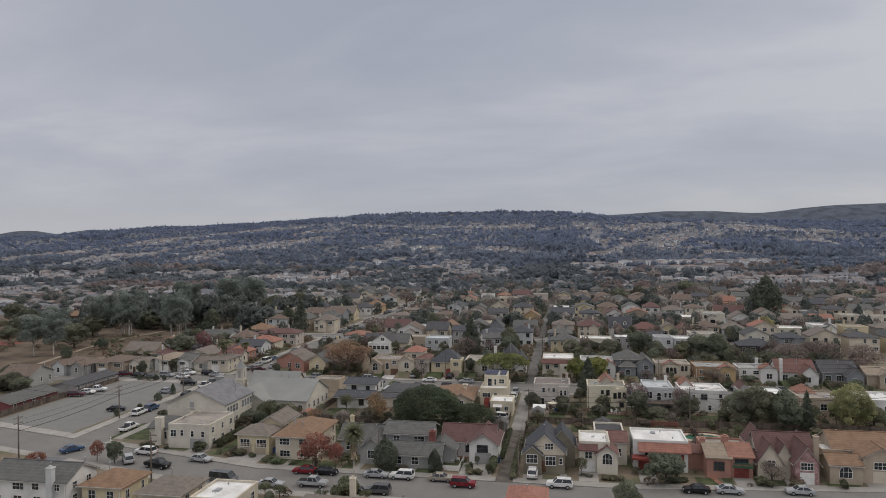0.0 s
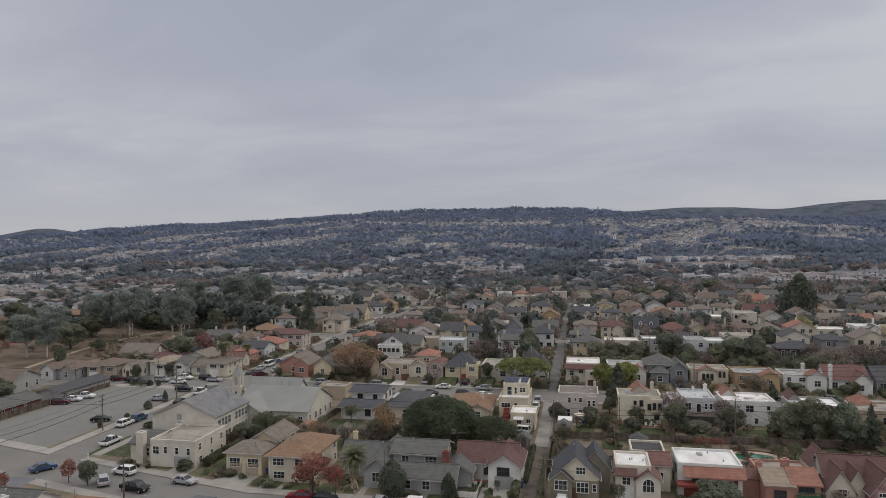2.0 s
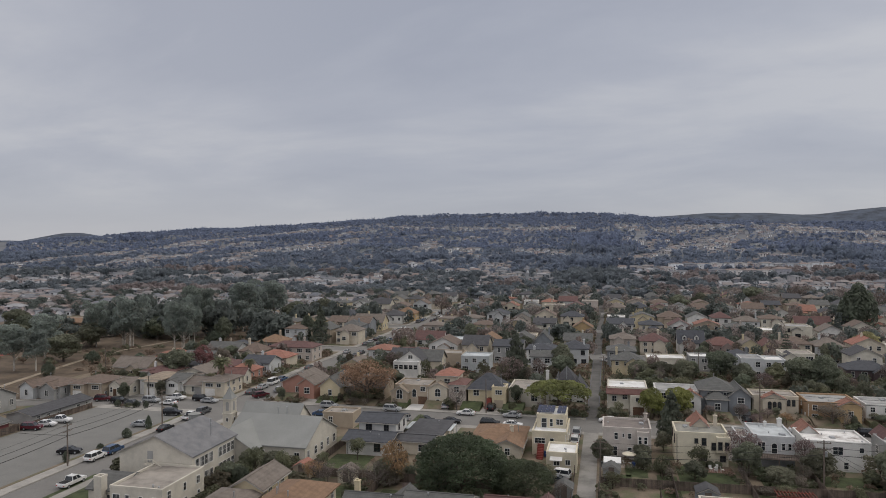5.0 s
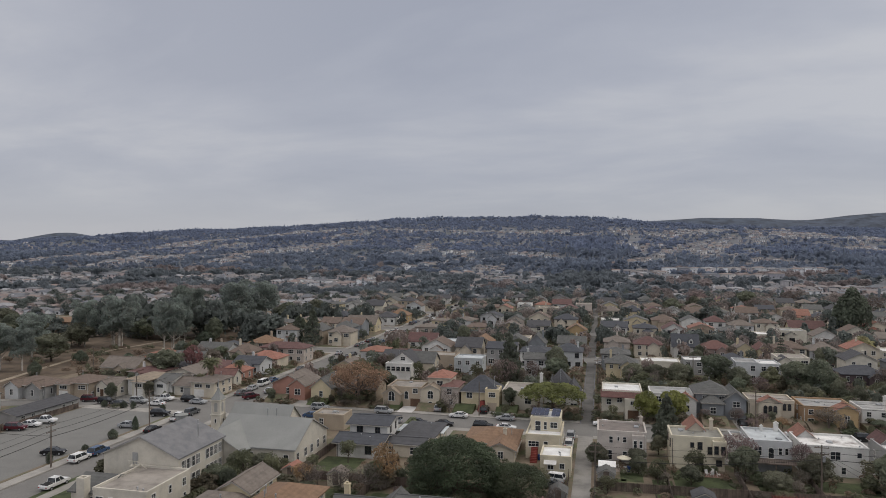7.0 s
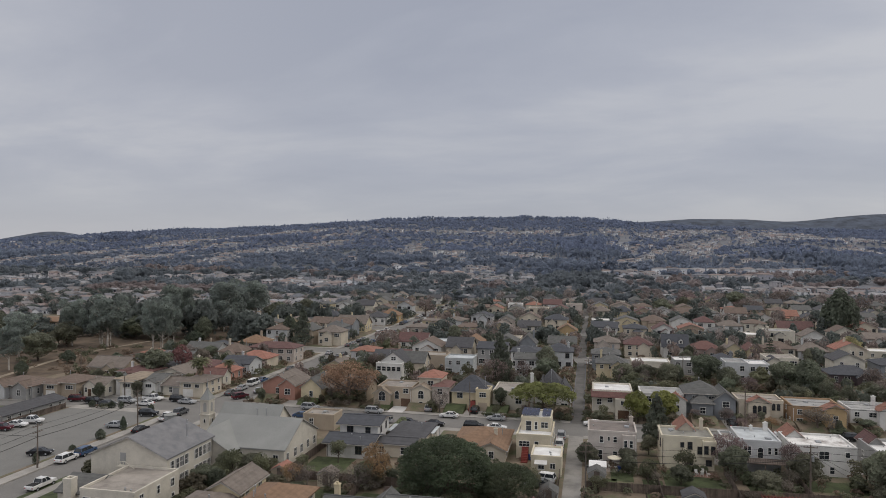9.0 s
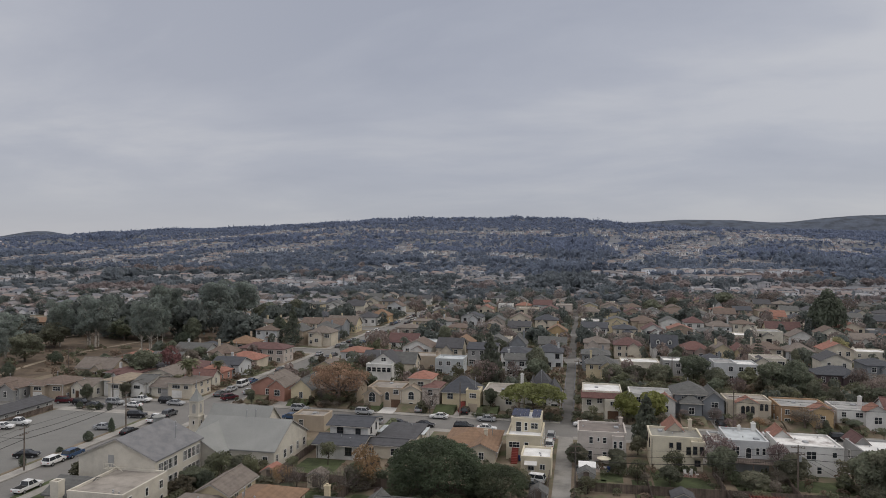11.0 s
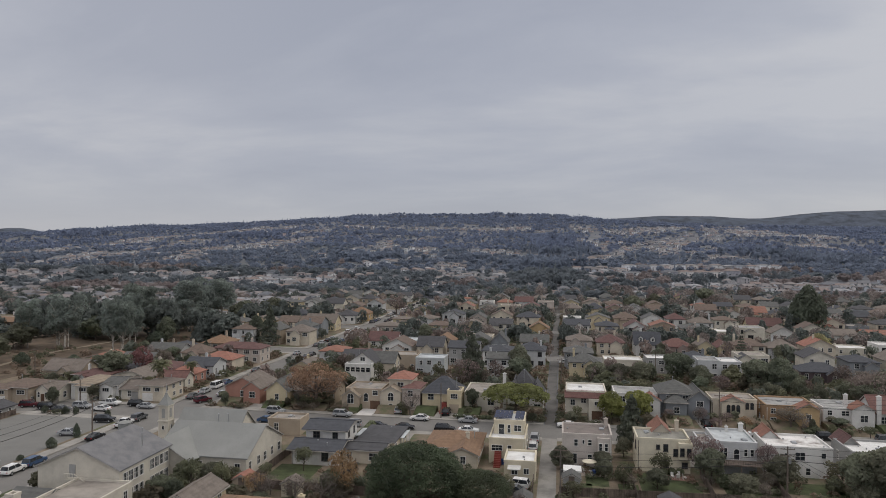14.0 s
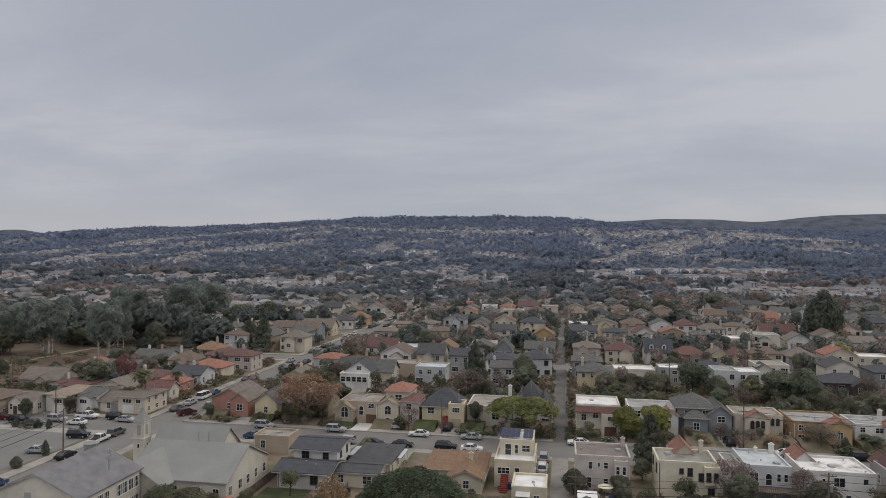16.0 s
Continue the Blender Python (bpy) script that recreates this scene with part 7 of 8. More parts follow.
def car(kind, color, x, y, turn, z=-0.13):
    key = (kind, color, y > 150)
    m = pose(x, y, z, 0, 0, turn)
    if key in CARS:
        o = copy_thing(CARS[key], Matrix.Identity(4))
        o.matrix_basis = m
        return o
    hull, cab, w = SHAPES[kind]
    word = {"suv": "sport utility car"}.get(kind, kind)
    root = thing("car" if kind in ("sedan", "suv") else kind, 0, 0, 0, 0, f"{color} {word} parked at the kerb", "car" if kind in ("sedan", "suv") else kind, "parked vehicles")
    bm = bmesh.new()
    prism(bm, hull, (-w / 2, w / 2))
    bmesh.ops.bevel(bm, geom=[e for e in bm.edges], offset=0.07, segments=2, affect="EDGES")
    body = part("body", fix(bm), PAINT[color], root)
    if kind == "pickup":
        bm = bmesh.new()
        box(bm, -2.55, -0.85, -w / 2 + 0.14, w / 2 - 0.14, 1.06, 1.16)
        part("truck_bed", bm, RUBBER, root, "dark open truck bed")
    bm = bmesh.new()
    fs = prism(bm, cab, (-w / 2 + 0.08, w / 2 - 0.08))
    for v in bm.verts:
        if v.co.z > 1.2:
            v.co.y *= 0.82
    part("cabin_glass", fix(bm), GLASS, root)
    bm = bmesh.new()
    a, b = cab[2], cab[3]
    box(bm, b[0] + 0.02, a[0] - 0.02, -w * 0.4, w * 0.4, a[1] - 0.05, a[1] + 0.05)
    for v in bm.verts:
        v.co.y *= 0.92
    for px_, qx in ((cab[0], cab[3]), (cab[1], cab[2]), ((cab[0][0] * 0.45 + cab[1][0] * 0.55, cab[1][1]), (cab[3][0] * 0.45 + cab[2][0] * 0.55, cab[2][1]))):
        for s in (-1, 1):
            tube(bm, [(px_[0], s * (w / 2 - 0.09), px_[1]), (qx[0], s * (w / 2 - 0.08) * 0.825, qx[1])], [0.055, 0.05], 4)
    part("roof", bm, PAINT[color], root)
    wb = 1.38 if kind != "pickup" else 1.75
    r = 0.33 if kind == "sedan" else 0.37
    for sx in (-1, 1):
        for sy in (-1, 1):
            bm = bmesh.new()
            tube(bm, [(sx * wb, sy * (w / 2 - 0.2), r), (sx * wb, sy * (w / 2 + 0.02), r)], [r, r], 14)
            wheel = part("wheel", bm, RUBBER, root)
            if y > 150:
                continue
            bm = bmesh.new()
            tube(bm, [(sx * wb, sy * (w / 2 - 0.05), r), (sx * wb, sy * (w / 2 + 0.035), r)], [r * 0.6, r * 0.55], 10)
            part("rim", bm, METAL, wheel)
    L = hull[1][0]
    for sy in (-1, 1):
        bm = bmesh.new()
        box(bm, L - 0.06, L + 0.04, sy * w * 0.36 - 0.18, sy * w * 0.36 + 0.18, 0.66, 0.8)
        part("headlight", bm, LIGHTS, root)
        bm = bmesh.new()
        box(bm, -L - 0.04, -L + 0.06, sy * w * 0.38 - 0.14, sy * w * 0.38 + 0.14, 0.72, 0.88)
        part("tail_light", bm, TAIL, root)
    CARS[key] = root
    root.matrix_basis = m
    return root


for row in [
    ("sedan", "white", -30.9, 120.9, 180), ("sedan", "black", -32.6, 112.2, 0), ("suv", "black", -23.3, 112.2, 0), ("sedan", "white", -17.9, 112.3, 0),
    ("sedan", "silver", -19.2, 120.9, 180), ("suv", "silver", -50.2, 120.8, 0), ("suv", "silver", -45.2, 112.3, 180), ("sedan", "black", -39.0, 112.2, 0), ("suv", "silver", -37.3, 126.5, 95),
    ("sedan", "white", 4.0, 121.0, 180), ("suv", "silver", -67.5, 120.8, 0), ("sedan", "blue", -66.0, 112.4, 0), ("suv", "black", -25.4, 127.0, 90), ("van", "blue", 27.0, 111.9, 0),
    ("sedan", "white", 46.0, 121.0, 0), ("suv", "black", 60.0, 121.0, 0), ("sedan", "grey", 36.0, 112.2, 0), ("suv", "grey", 72.0, 120.9, 0),
    ("suv", "red", -6.8, 31.6, 0), ("sedan", "tan", -11.2, 34.0, 0), ("suv", "white", -18.6, 33.9, 180), ("sedan", "silver", -23.6, 34.0, 0), ("sedan", "black", -33.4, 34.0, 0),
    ("sedan", "red", -37.6, 34.0, 180), ("suv", "white", 10.2, 34.0, 180), ("suv", "white", 5.2, 38.6, 90), ("sedan", "black", 33.6, 35.2, 180), ("sedan", "silver", 39.2, 35.8, 0), ("sedan", "silver", 51.0, 37.2, 180),
    ("pickup", "silver", -33.6, 27.6, 0), ("sedan", "silver", -41.0, 26.2, 0), ("suv", "grey", -21.0, 25.9, 180), ("sedan", "black", -26.0, 25.9, 0), ("van", "grey", -50.4, 26.8, -6),
    ("suv", "white", -74.8, 39.8, 172), ("sedan", "silver", -61.0, 37.4, -8), ("pickup", "black", -67.4, 32.6, -10), ("suv", "silver", -75.2, 34.6, 130), ("sedan", "blue", -91.4, 39.0, 60),
    ("pickup", "white", -90.0, 56.2, 90), ("suv", "white", -96.5, 69.8, 90), ("suv", "blue", -96.2, 74.6, 90), ("suv", "black", -103.2, 104.8, 10), ("sedan", "black", -96.2, 92.0, 90), ("pickup", "white", -96.9, 103.0, 93), ("suv", "grey", -96.8, 108.6, 90), ("sedan", "silver", -103.6, 93.4, 10),
    ("sedan", "white", -126.2, 88.8, 12), ("pickup", "white", -125.4, 92.2, 12), ("suv", "maroon", -126.9, 85.4, 12), ("sedan", "black", -104.4, 71.8, 20),
    ("pickup", "white", -113.0, 120.6, 0), ("sedan", "silver", -102.0, 119.5, 0), ("sedan", "grey", -121.0, 112.8, 0), ("sedan", "white", -111.5, 115.0, 180), ("suv", "silver", -118.0, 116.5, 0), ("suv", "maroon", -131.6, 114.6, 20), ("suv", "black", -126.0, 114.0, 0), ("suv", "black", -105.5, 121.0, 0),
    ("van", "white", -96.5, 146.0, 90), ("sedan", "silver", -96.5, 139.0, 90), ("sedan", "silver", -90.0, 137.0, 90), ("sedan", "grey", -96.5, 132.5, 90), ("suv", "maroon", -91.4, 128.5, 60),
    ("sedan", "white", 4.2, 206.0, 0), ("suv", "silver", -3.0, 108.0, 90), ("suv", "white", -3.1, 101.5, 90), ("sedan", "silver", -3.0, 95.6, 90), ("suv", "white", -5.0, 78.5, 170), ("sedan", "grey", -5.6, 75.6, 175), ("suv", "black", 36.0, 127.0, 90),
]:
    car(*row, z=-0.13 if free_road(row[2], row[3]) and row[2] > -128 else 0.045)
rng = random.Random(4)
for y in range(152, 450, 7):
    if any(a - 3 < y < b + 3 for a, b in ST):
        continue
    for x in (-96.5, -90.2):
        if rng.random() < 0.55:
            car(rng.choice(("sedan", "suv", "sedan")), rng.choice(("white", "silver", "grey", "black", "tan", "blue")), x, y + rng.uniform(-1, 1), 90)
for a, b in ST[2:5]:
    for k in range(-80, 150, 9):
        if rng.random() < 0.4 and abs(k) > 5:
            car(rng.choice(("sedan", "suv", "sedan")), rng.choice(("white", "silver", "grey", "black", "tan", "blue")), k + rng.uniform(-2, 2), rng.choice((a + 1.2, b - 1.2)), 0)

# ---- gardens: lawns, drives, hedges, fences, sheds ----


def patch(name, x0, x1, y0, y1, m, label, z=0.02, skew=0.0, category=""):
    """A flat piece of lawn, drive or path with a slightly raised edge."""
    bm = bmesh.new()
    prism(bm, [(x0, y0), (x1, y0), (x1 + skew, y1), (x0 + skew, y1)], (-0.1, z), "z")
    return tagged(obj(name, fix(bm), m), label, category or name, kind="structure")


LL, DL, WL = "short winter lawn in a garden", "pale concrete driveway up to a garage", "narrow concrete garden path"
for x0, x1, y0, y1 in [(-60.6, -57.8, 41.5, 54), (-49.0, -47.2, 38.4, 42.5), (-46.6, -43.6, 38.0, 41.0), (-42.6, -38.4, 37.7, 41.0), (-36.5, -33.0, 37.6, 41.5), (-31.6, -29.6, 37.6, 44), (-22.0, -18.2, 37.6, 39.8), (-17.0, -13.6, 37.6, 39.8), (-12.6, -8.2, 40.0, 47.0),
                       (34.6, 38.4, 39.4, 43.0), (39.4, 41.0, 39.8, 43.4), (45.6, 51.2, 40.8, 43.8), (57.0, 62.5, 42.0, 43.2), (-90.0, -80.0, 49.0, 62.0), (-72.0, -64.0, 43.6, 45.0), (-50.2, -42.0, 75.0, 83.6), (16.4, 26.6, 79.0, 90.6), (7.0, 11.0, 82.0, 88.0), (12.5, 16.0, 70, 84), (30.5, 39.0, 80.0, 86.0), (3.0, 8.0, 77.5, 83.0), (3.6, 8.6, 51, 60), (-93.0, -80.0, 14.0, 15.4), (42.0, 52.0, 60, 74), (3.2, 11.6, 54, 66), (17.0, 26.0, 62, 68), (29.0, 38.0, 79, 82), (-34.5, -25.0, 59, 66), (-46, -37, 59, 66), (-12.6, -4.0, 58, 67), (41, 51, 84, 90), (56, 64, 62, 76)]:
    patch("lawn", x0, x1, y0, y1, LAWN, LL)
for x0, x1, top, green in BANKS:  # front lawns that climb to the houses
    bm = bmesh.new()
    prism(bm, [(124.6, -0.1), (124.6, 0.05), (128.8, 1.25), (top, 1.25), (top, -0.1)], (x0, x1), "x")
    tagged(obj("lawn", fix(bm), LAWN if green else SOIL), "sloping front lawn rising from the street", "lawn", kind="structure")
for x0, x1, y0, y1 in [(-56.6, -49.4, 37.8, 43.2), (-67.6, -63.0, 41.0, 44.6), (-8.6, -2.4, 37.5, 44.4), (3.4, 7.0, 37.5, 39.7), (13.6, 17.2, 37.5, 42.9), (24.6, 27.8, 38.4, 46.0), (41.4, 44.8, 39.6, 43.8), (51.4, 56.8, 41.0, 42.0), (64.0, 69.0, 42.5, 44.5), (-28.0, -23.0, 124.4, 129), (9.0, 13.0, 124.4, 129), (34.6, 37.4, 124.4, 133.5), (57.0, 61.0, 124.4, 130), (-13.6, -11.6, 124.4, 136), (-38.0, -36.2, 124.4, 130), (-77, -73, 124.4, 129), (-33.0, -29.6, 103, 108.6), (26.8, 29.6, 96, 108.6), (52.0, 54.4, 96, 108.6), (-31.2, -29.4, 46, 56)]:
    patch("driveway", x0, x1, y0, y1, PALECONC, DL, 0.035)
patch("driveway", -47.4, -43.4, 122.6, 129.0, mat("fresh_concrete", (0.56, 0.55, 0.53), 0.9, 0.08, 0.8, 10, 0.1), "new white concrete driveway up to a garage", 0.04)
bm = bmesh.new()
box(bm, -22.7, -17.1, 124.1, 124.4, -0.1, 0.75)
box(bm, -22.75, -17.05, 124.05, 124.45, 0.75, 0.83)
tagged(obj("garden_wall", bm, W["white"]), "low white wall along a front lawn", "garden wall")
for x0, x1, y0, y1 in [(-47.2, -46.4, 37.5, 42), (-43.6, -42.6, 37.5, 41), (-18.2, -17.0, 37.5, 39.8), (10.2, 11.4, 37.5, 41), (-29.0, -27.8, 37.5, 41.0), (-26.8, -25.2, 124.4, 129)]:
    patch("garden_path", x0, x1, y0, y1, CONCRETE, WL, 0.03)
patch("garden_path", 38.4, 39.4, 39.4, 45.0, mat("brick_path", (0.30, 0.15, 0.10), 0.9, 0.2, 3), "red brick path curving to the door", 0.03, skew=-1.6)
patch("garden_path", 50.0, 51.4, 40.8, 45.0, CONCRETE, "broad concrete steps up to a front door", 0.06, skew=0.4)
patch("patio", 6.2, 12.4, 87.0, 91.4, mat("patio_paving", (0.28, 0.24, 0.21), 0.9, 0.2, 2), "paved garden patio", 0.04)
patch("patio", 21.5, 26.5, 87.6, 90.4, mat("patio_brick", (0.26, 0.16, 0.13), 0.9, 0.2, 2), "reddish brick garden patio", 0.04)
patch("patio", -13.0, -8.4, 47.0, 48.2, mat("patio_terracotta", (0.36, 0.17, 0.11), 0.9, 0.2, 2), "terracotta patio in front of the house", 0.05)


def fence(x0, y0, x1, y1, h=1.7, m=None, label="weathered brown board fence between gardens", step=2.4):
    """Posts and panels, each panel of upright boards."""
    m = m or FENCE
    L = math.hypot(x1 - x0, y1 - y0)
    n = max(1, round(L / step))
    a = math.degrees(math.atan2(y1 - y0, x1 - x0))
    root = thing("fence", x0, y0, 0, a, label, "fence")
    key = (round(L / n, 3), h, m.name)
    if key not in PANES:
        w = L / n
        bm = bmesh.new()
        k = int(w / 0.2)
        for i in range(k):
            box(bm, w * i / k + 0.012, w * (i + 1) / k - 0.012, -0.02 - 0.012 * (i % 2), 0.02, 0.08, h - 0.03 * (i % 3))
        box(bm, 0, w, 0.02, 0.07, h * 0.25, h * 0.25 + 0.1)
        box(bm, 0, w, 0.02, 0.07, h * 0.8, h * 0.8 + 0.1)
        me = bpy.data.meshes.new("panel")
        bm.to_mesh(me)
        bm.free()
        me.materials.append(m)
        bm = bmesh.new()
        box(bm, -0.06, 0.06, -0.04, 0.08, -0.3, h + 0.08)
        mp = bpy.data.meshes.new("post")
        bm.to_mesh(mp)
        bm.free()
        mp.materials.append(m)
        PANES[key] = (me, mp)
    me, mp = PANES[key]
    for i in range(n):
        tagged(share("panel", me, root, pose(L / n * i, 0, 0)), kind="stuff")
    share("post", mp, root, pose(0, 0, 0))
    share("post", mp, root, pose(L, 0, 0))


for row in [(2.4, 76.0, 15.5, 76.4), (15.5, 76.4, 28.0, 77.0), (28.0, 77.0, 40.0, 77.6), (40.0, 77.6, 52.0, 78), (52, 78, 66, 78.6), (66, 78.6, 84, 79), (15.0, 57, 15.0, 91), (27.6, 58, 27.6, 90), (39.4, 60, 39.4, 91), (53.2, 60, 53.2, 92), (2.2, 50.6, 2.2, 73), (12.4, 52, 12.4, 72), (-2.2, 57, -2.2, 81), (-13.8, 56, -13.8, 82), (-24.0, 57, -24.0, 86), (-35.6, 57, -35.6, 84), (-47.2, 57, -47.2, 70), (-48.6, 70, -36, 70), (-36, 70, -14, 70), (-51.0, 72, -51.0, 92), (-129.2, 60, -129.2, 84), (-56.9, 56, -56.9, 70)]:
    fence(*row)
fence(-13.4, 39.2, -8.8, 39.2, 1.1, TRIM, "low white picket fence around a front garden")
fence(-8.8, 39.2, -8.8, 46.0, 1.1, TRIM, "low white picket fence beside the drive")
fence(-129.0, 84.2, -129.0, 107.2, 1.4)


def shed(x, y, w, d, h, wm, rm, label, kind="gy", rh=0.8):
    house(label, [vol(x - w / 2, x + w / 2, y - d / 2, y + d / 2, h, kind, wm, rm, rh, 0.2, win="")], 1, name="shed", category="shed", doors=[(0, "S", w / 2, WOOD)], nvent=0)


shed(-51.0, 69.6, 3.2, 3.0, 2.0, W["tan"], R["brightile"], "small timber garden shed with red roof")
shed(-42.0, 68.6, 3.0, 2.6, 2.1, W["cream"], R["greybrown"], "small cream garden shed with brown roof")
shed(4.4, 80.4, 3.0, 2.6, 1.9, W["grey"], R["grey"], "small grey garden shed with gabled roof")
shed(4.6, 84.0, 2.8, 2.2, 2.0, W["white"], F["white"], "small white garden shed with flat roof", "shed", 0.3)
shed(19.6, 71.0, 3.4, 3.0, 2.2, W["greyblue"], R["dark"], "dark grey garden shed")
shed(-3.4, 69.6, 2.8, 3.0, 1.7, W["grey"], R["grey"], "grey garage shed beside the alley")


def hedge(x0, x1, y0, y1, h):
    rng_ = random.Random(int(x0 * 13 + y0 * 7))
    n = max(2, int(max(x1 - x0, y1 - y0) / 1.2))
    lob = []
    cx, cy = (x0 + x1) / 2, (y0 + y1) / 2
    for i in range(n):
        k = (i + 0.5) / n
        lob.append((x0 + (x1 - x0) * (k if x1 - x0 > y1 - y0 else 0.5) - cx, y0 + (y1 - y0) * (k if y1 - y0 >= x1 - x0 else 0.5) - cy, h * 0.5, 0.75 if x1 - x0 > y1 - y0 else (x1 - x0) * 0.5, 0.75 if y1 - y0 >= x1 - x0 else (y1 - y0) * 0.5, h * 0.52))
    me = leaves_mesh("hedge", lob, 160 * n, 0.16, LEAF["shrub"][0], n)
    o = new("hedge", me)
    o.location = (cx, cy, 0)
    tagged(o, "clipped dark green garden hedge", "hedge")


for row in [(-62.6, -60.8, 45.5, 57.5, 1.9), (-57.6, -56.4, 41.0, 45.0, 1.0), (-3.4, -1.8, 38.5, 47.0, 1.8), (-40.6, -38.8, 99.0, 110.4, 2.2), (20.5, 24.8, 89.6, 91.0, 1.3), (17.6, 22.0, 38.2, 39.4, 0.9), (51.9, 53.2, 60, 74, 1.6), (-20.5, -14.0, 123.8, 124.8, 0.8), (4.0, 8.8, 127, 128.6, 1.0), (64, 68, 127, 130, 1.2), (-84.5, -80.5, 56.5, 58.0, 1.6), (2.3, 3.4, 52, 70, 1.4), (1.0, 2.2, 36.5, 62, 0.9), (-1.9, -0.9, 48, 69, 0.7)]:
    hedge(*row)


OPEN = [(-28.4, -22.8, 122.4, 130.4), (-64.0, -53.0, 152.0, 162.4), (-50.0, -41.8, 75.0, 83.6), (17.0, 25.4, 79.6, 90.6), (-33.4, -28.2, 124.6, 129.6), (-22.6, -17.2, 124.6, 130.0), (-52.2, -47.6, 124.6, 127.0), (-47.4, -43.4, 122.0, 129.0), (-43.2, -39.0, 124.6, 129.0)]      # mown lawns and drives, and the camera's view of a glazed porch, kept clear


def free(x, y, r):
    if any(a < x < b and c < y < d for a, b, c, d in OPEN):
        return False
    for a, b, c, d in FOOT:
        if a - r < x < b + r and c - r < y < d + r:
            return False
    if any(a - 1 < y - (bend(x) if a < 50 else 0) < b + 1 for a, b in ST):
        return False
    return not (AL0 - 0.6 < x < AL1 + 0.6 or LX0 - 1 < x < LX1 + 1)


FAR = {}


def far_tree(kind, x, y, w, h, i):
    """A small-leaved crown that is gathered with the others of its kind."""
    rng_ = random.Random(i + int(x))
    if kind == "cone":
        lob = [(0, 0, 0.1 + 0.85 * k / 11, 0.45 * (1 - k / 12), 0.45 * (1 - k / 12), 0.08) for k in range(12)]
    elif kind == "euc":
        lob = [(rng_.uniform(-0.32, 0.32), rng_.uniform(-0.32, 0.32), rng_.uniform(0.45, 0.9), 0.18, 0.18, 0.13) for k in range(12)]
    else:
        lob = lobed(rng_, 9, 0.5, 1.0, 0.02, 0.36)
    twiggy = kind in ("redbare", "bare")
    q = leaf_quads(lob, 620 if twiggy else 460, 0.019 if twiggy else 0.05, i + int(y), twiggy)
    FAR.setdefault("bare" if twiggy else "green", []).append(q * np.array([w, w, h]) + np.array([x, y, ground_z(x, y)]))


def scatter(x0, x1, y0, y1, n, kinds, wr, hr, seed):
    rng_ = random.Random(seed)
    for i in range(n):
        for _ in range(12):
            x, y = rng_.uniform(x0, x1), rng_.uniform(y0, y1)
            w = rng_.uniform(*wr)
            if free(x, y, w * 0.28):
                break
        else:
            continue
        k = rng_.choice(kinds)
        if -90 < x < -72 and y > 150:
            w, k = min(w, 3.0), "shrub"
            if y > 226:
                continue
        if y > 226:
            far_tree(k, x, y, w, rng_.uniform(*hr), i)
            continue
        plant(k, x, y, w, rng_.uniform(*hr) * (0.8 if k == "shrub" else 1), i)


scatter(2.5, 85, 56, 91, 42, ["olive", "shrub", "shrub", "olive", "bare", "redbare"], (1.8, 4.0), (1.2, 3.8), 1)
scatter(44, 84, 76, 91, 16, ["broad", "olive", "broad"], (4.0, 6.5), (3.4, 5.6), 2)
scatter(-56, -3, 57, 83, 46, ["shrub", "bare", "olive", "shrub", "redbare", "broad"], (2.0, 4.6), (1.4, 4.4), 3)
scatter(-72, -52, 58, 74, 16, ["broad", "olive", "shrub"], (3.0, 5.0), (2.4, 4.6), 4)
scatter(2.5, 66, 38.8, 46, 10, ["shrub", "shrub", "olive", "bare"], (1.0, 2.6), (0.9, 2.2), 5)
scatter(-60, -3, 37.8, 47, 20, ["shrub", "shrub", "olive"], (1.0, 2.4), (0.9, 2.0), 6)
scatter(-86, 100, 123.5, 134, 52, ["shrub", "shrub", "olive", "bare", "broad", "redbare"], (1.6, 4.6), (1.4, 4.2), 7)
scatter(-86, 112, 143, 183, 84, ["broad", "redbare", "shrub", "broad", "bare", "olive"], (3.5, 8.0), (3.0, 7.5), 8)
scatter(-86, 130, 208, 225, 34, ["broad", "redbare", "shrub", "bare"], (3.0, 7.0), (3.0, 6.5), 9)
scatter(-70, 150, 230, 288, 80, ["broad", "redbare", "bare", "cone", "broad", "olive"], (5.0, 10.0), (5.0, 9.5), 10)
scatter(-70, 190, 302, 372, 95, ["bare", "redbare", "broad", "broad", "cone"], (6.0, 12.0), (6.0, 11.0), 11)
scatter(-70, 240, 385, 530, 170, ["bare", "redbare", "broad", "broad", "bare", "cone"], (7.0, 13.0), (6.0, 10.5), 12)
scatter(-148, -104, 128, 150, 20, ["shrub", "broad", "olive", "bare"], (2.0, 4.5), (1.6, 4.0), 13)
scatter(-156, -104, 150, 205, 28, ["broad", "redbare", "shrub", "cone"], (3.5, 7.0), (3.0, 7.0), 14)
scatter(-222, -160, 196, 300, 26, ["euc", "euc", "broad"], (9.0, 15.0), (13.0, 20.0), 15)
scatter(-320, -205, 165, 260, 16, ["broad", "euc", "euc"], (8.0, 13.0), (8.0, 14.0), 16)
scatter(-300, -196, 200, 262, 26, ["broad", "olive"], (7.0, 11.0), (5.0, 8.0), 33)
scatter(-205, -140, 212, 300, 26, ["olive", "broad", "euc", "olive"], (8.0, 12.0), (7.0, 13.0), 31)
scatter(-150, -112, 228, 310, 26, ["broad", "broad", "cone"], (8.0, 13.0), (9.0, 14.0), 17)
scatter(-430, -100, 305, 500, 300, ["broad", "redbare", "broad"], (5.0, 10.0), (4.0, 8.0), 18)
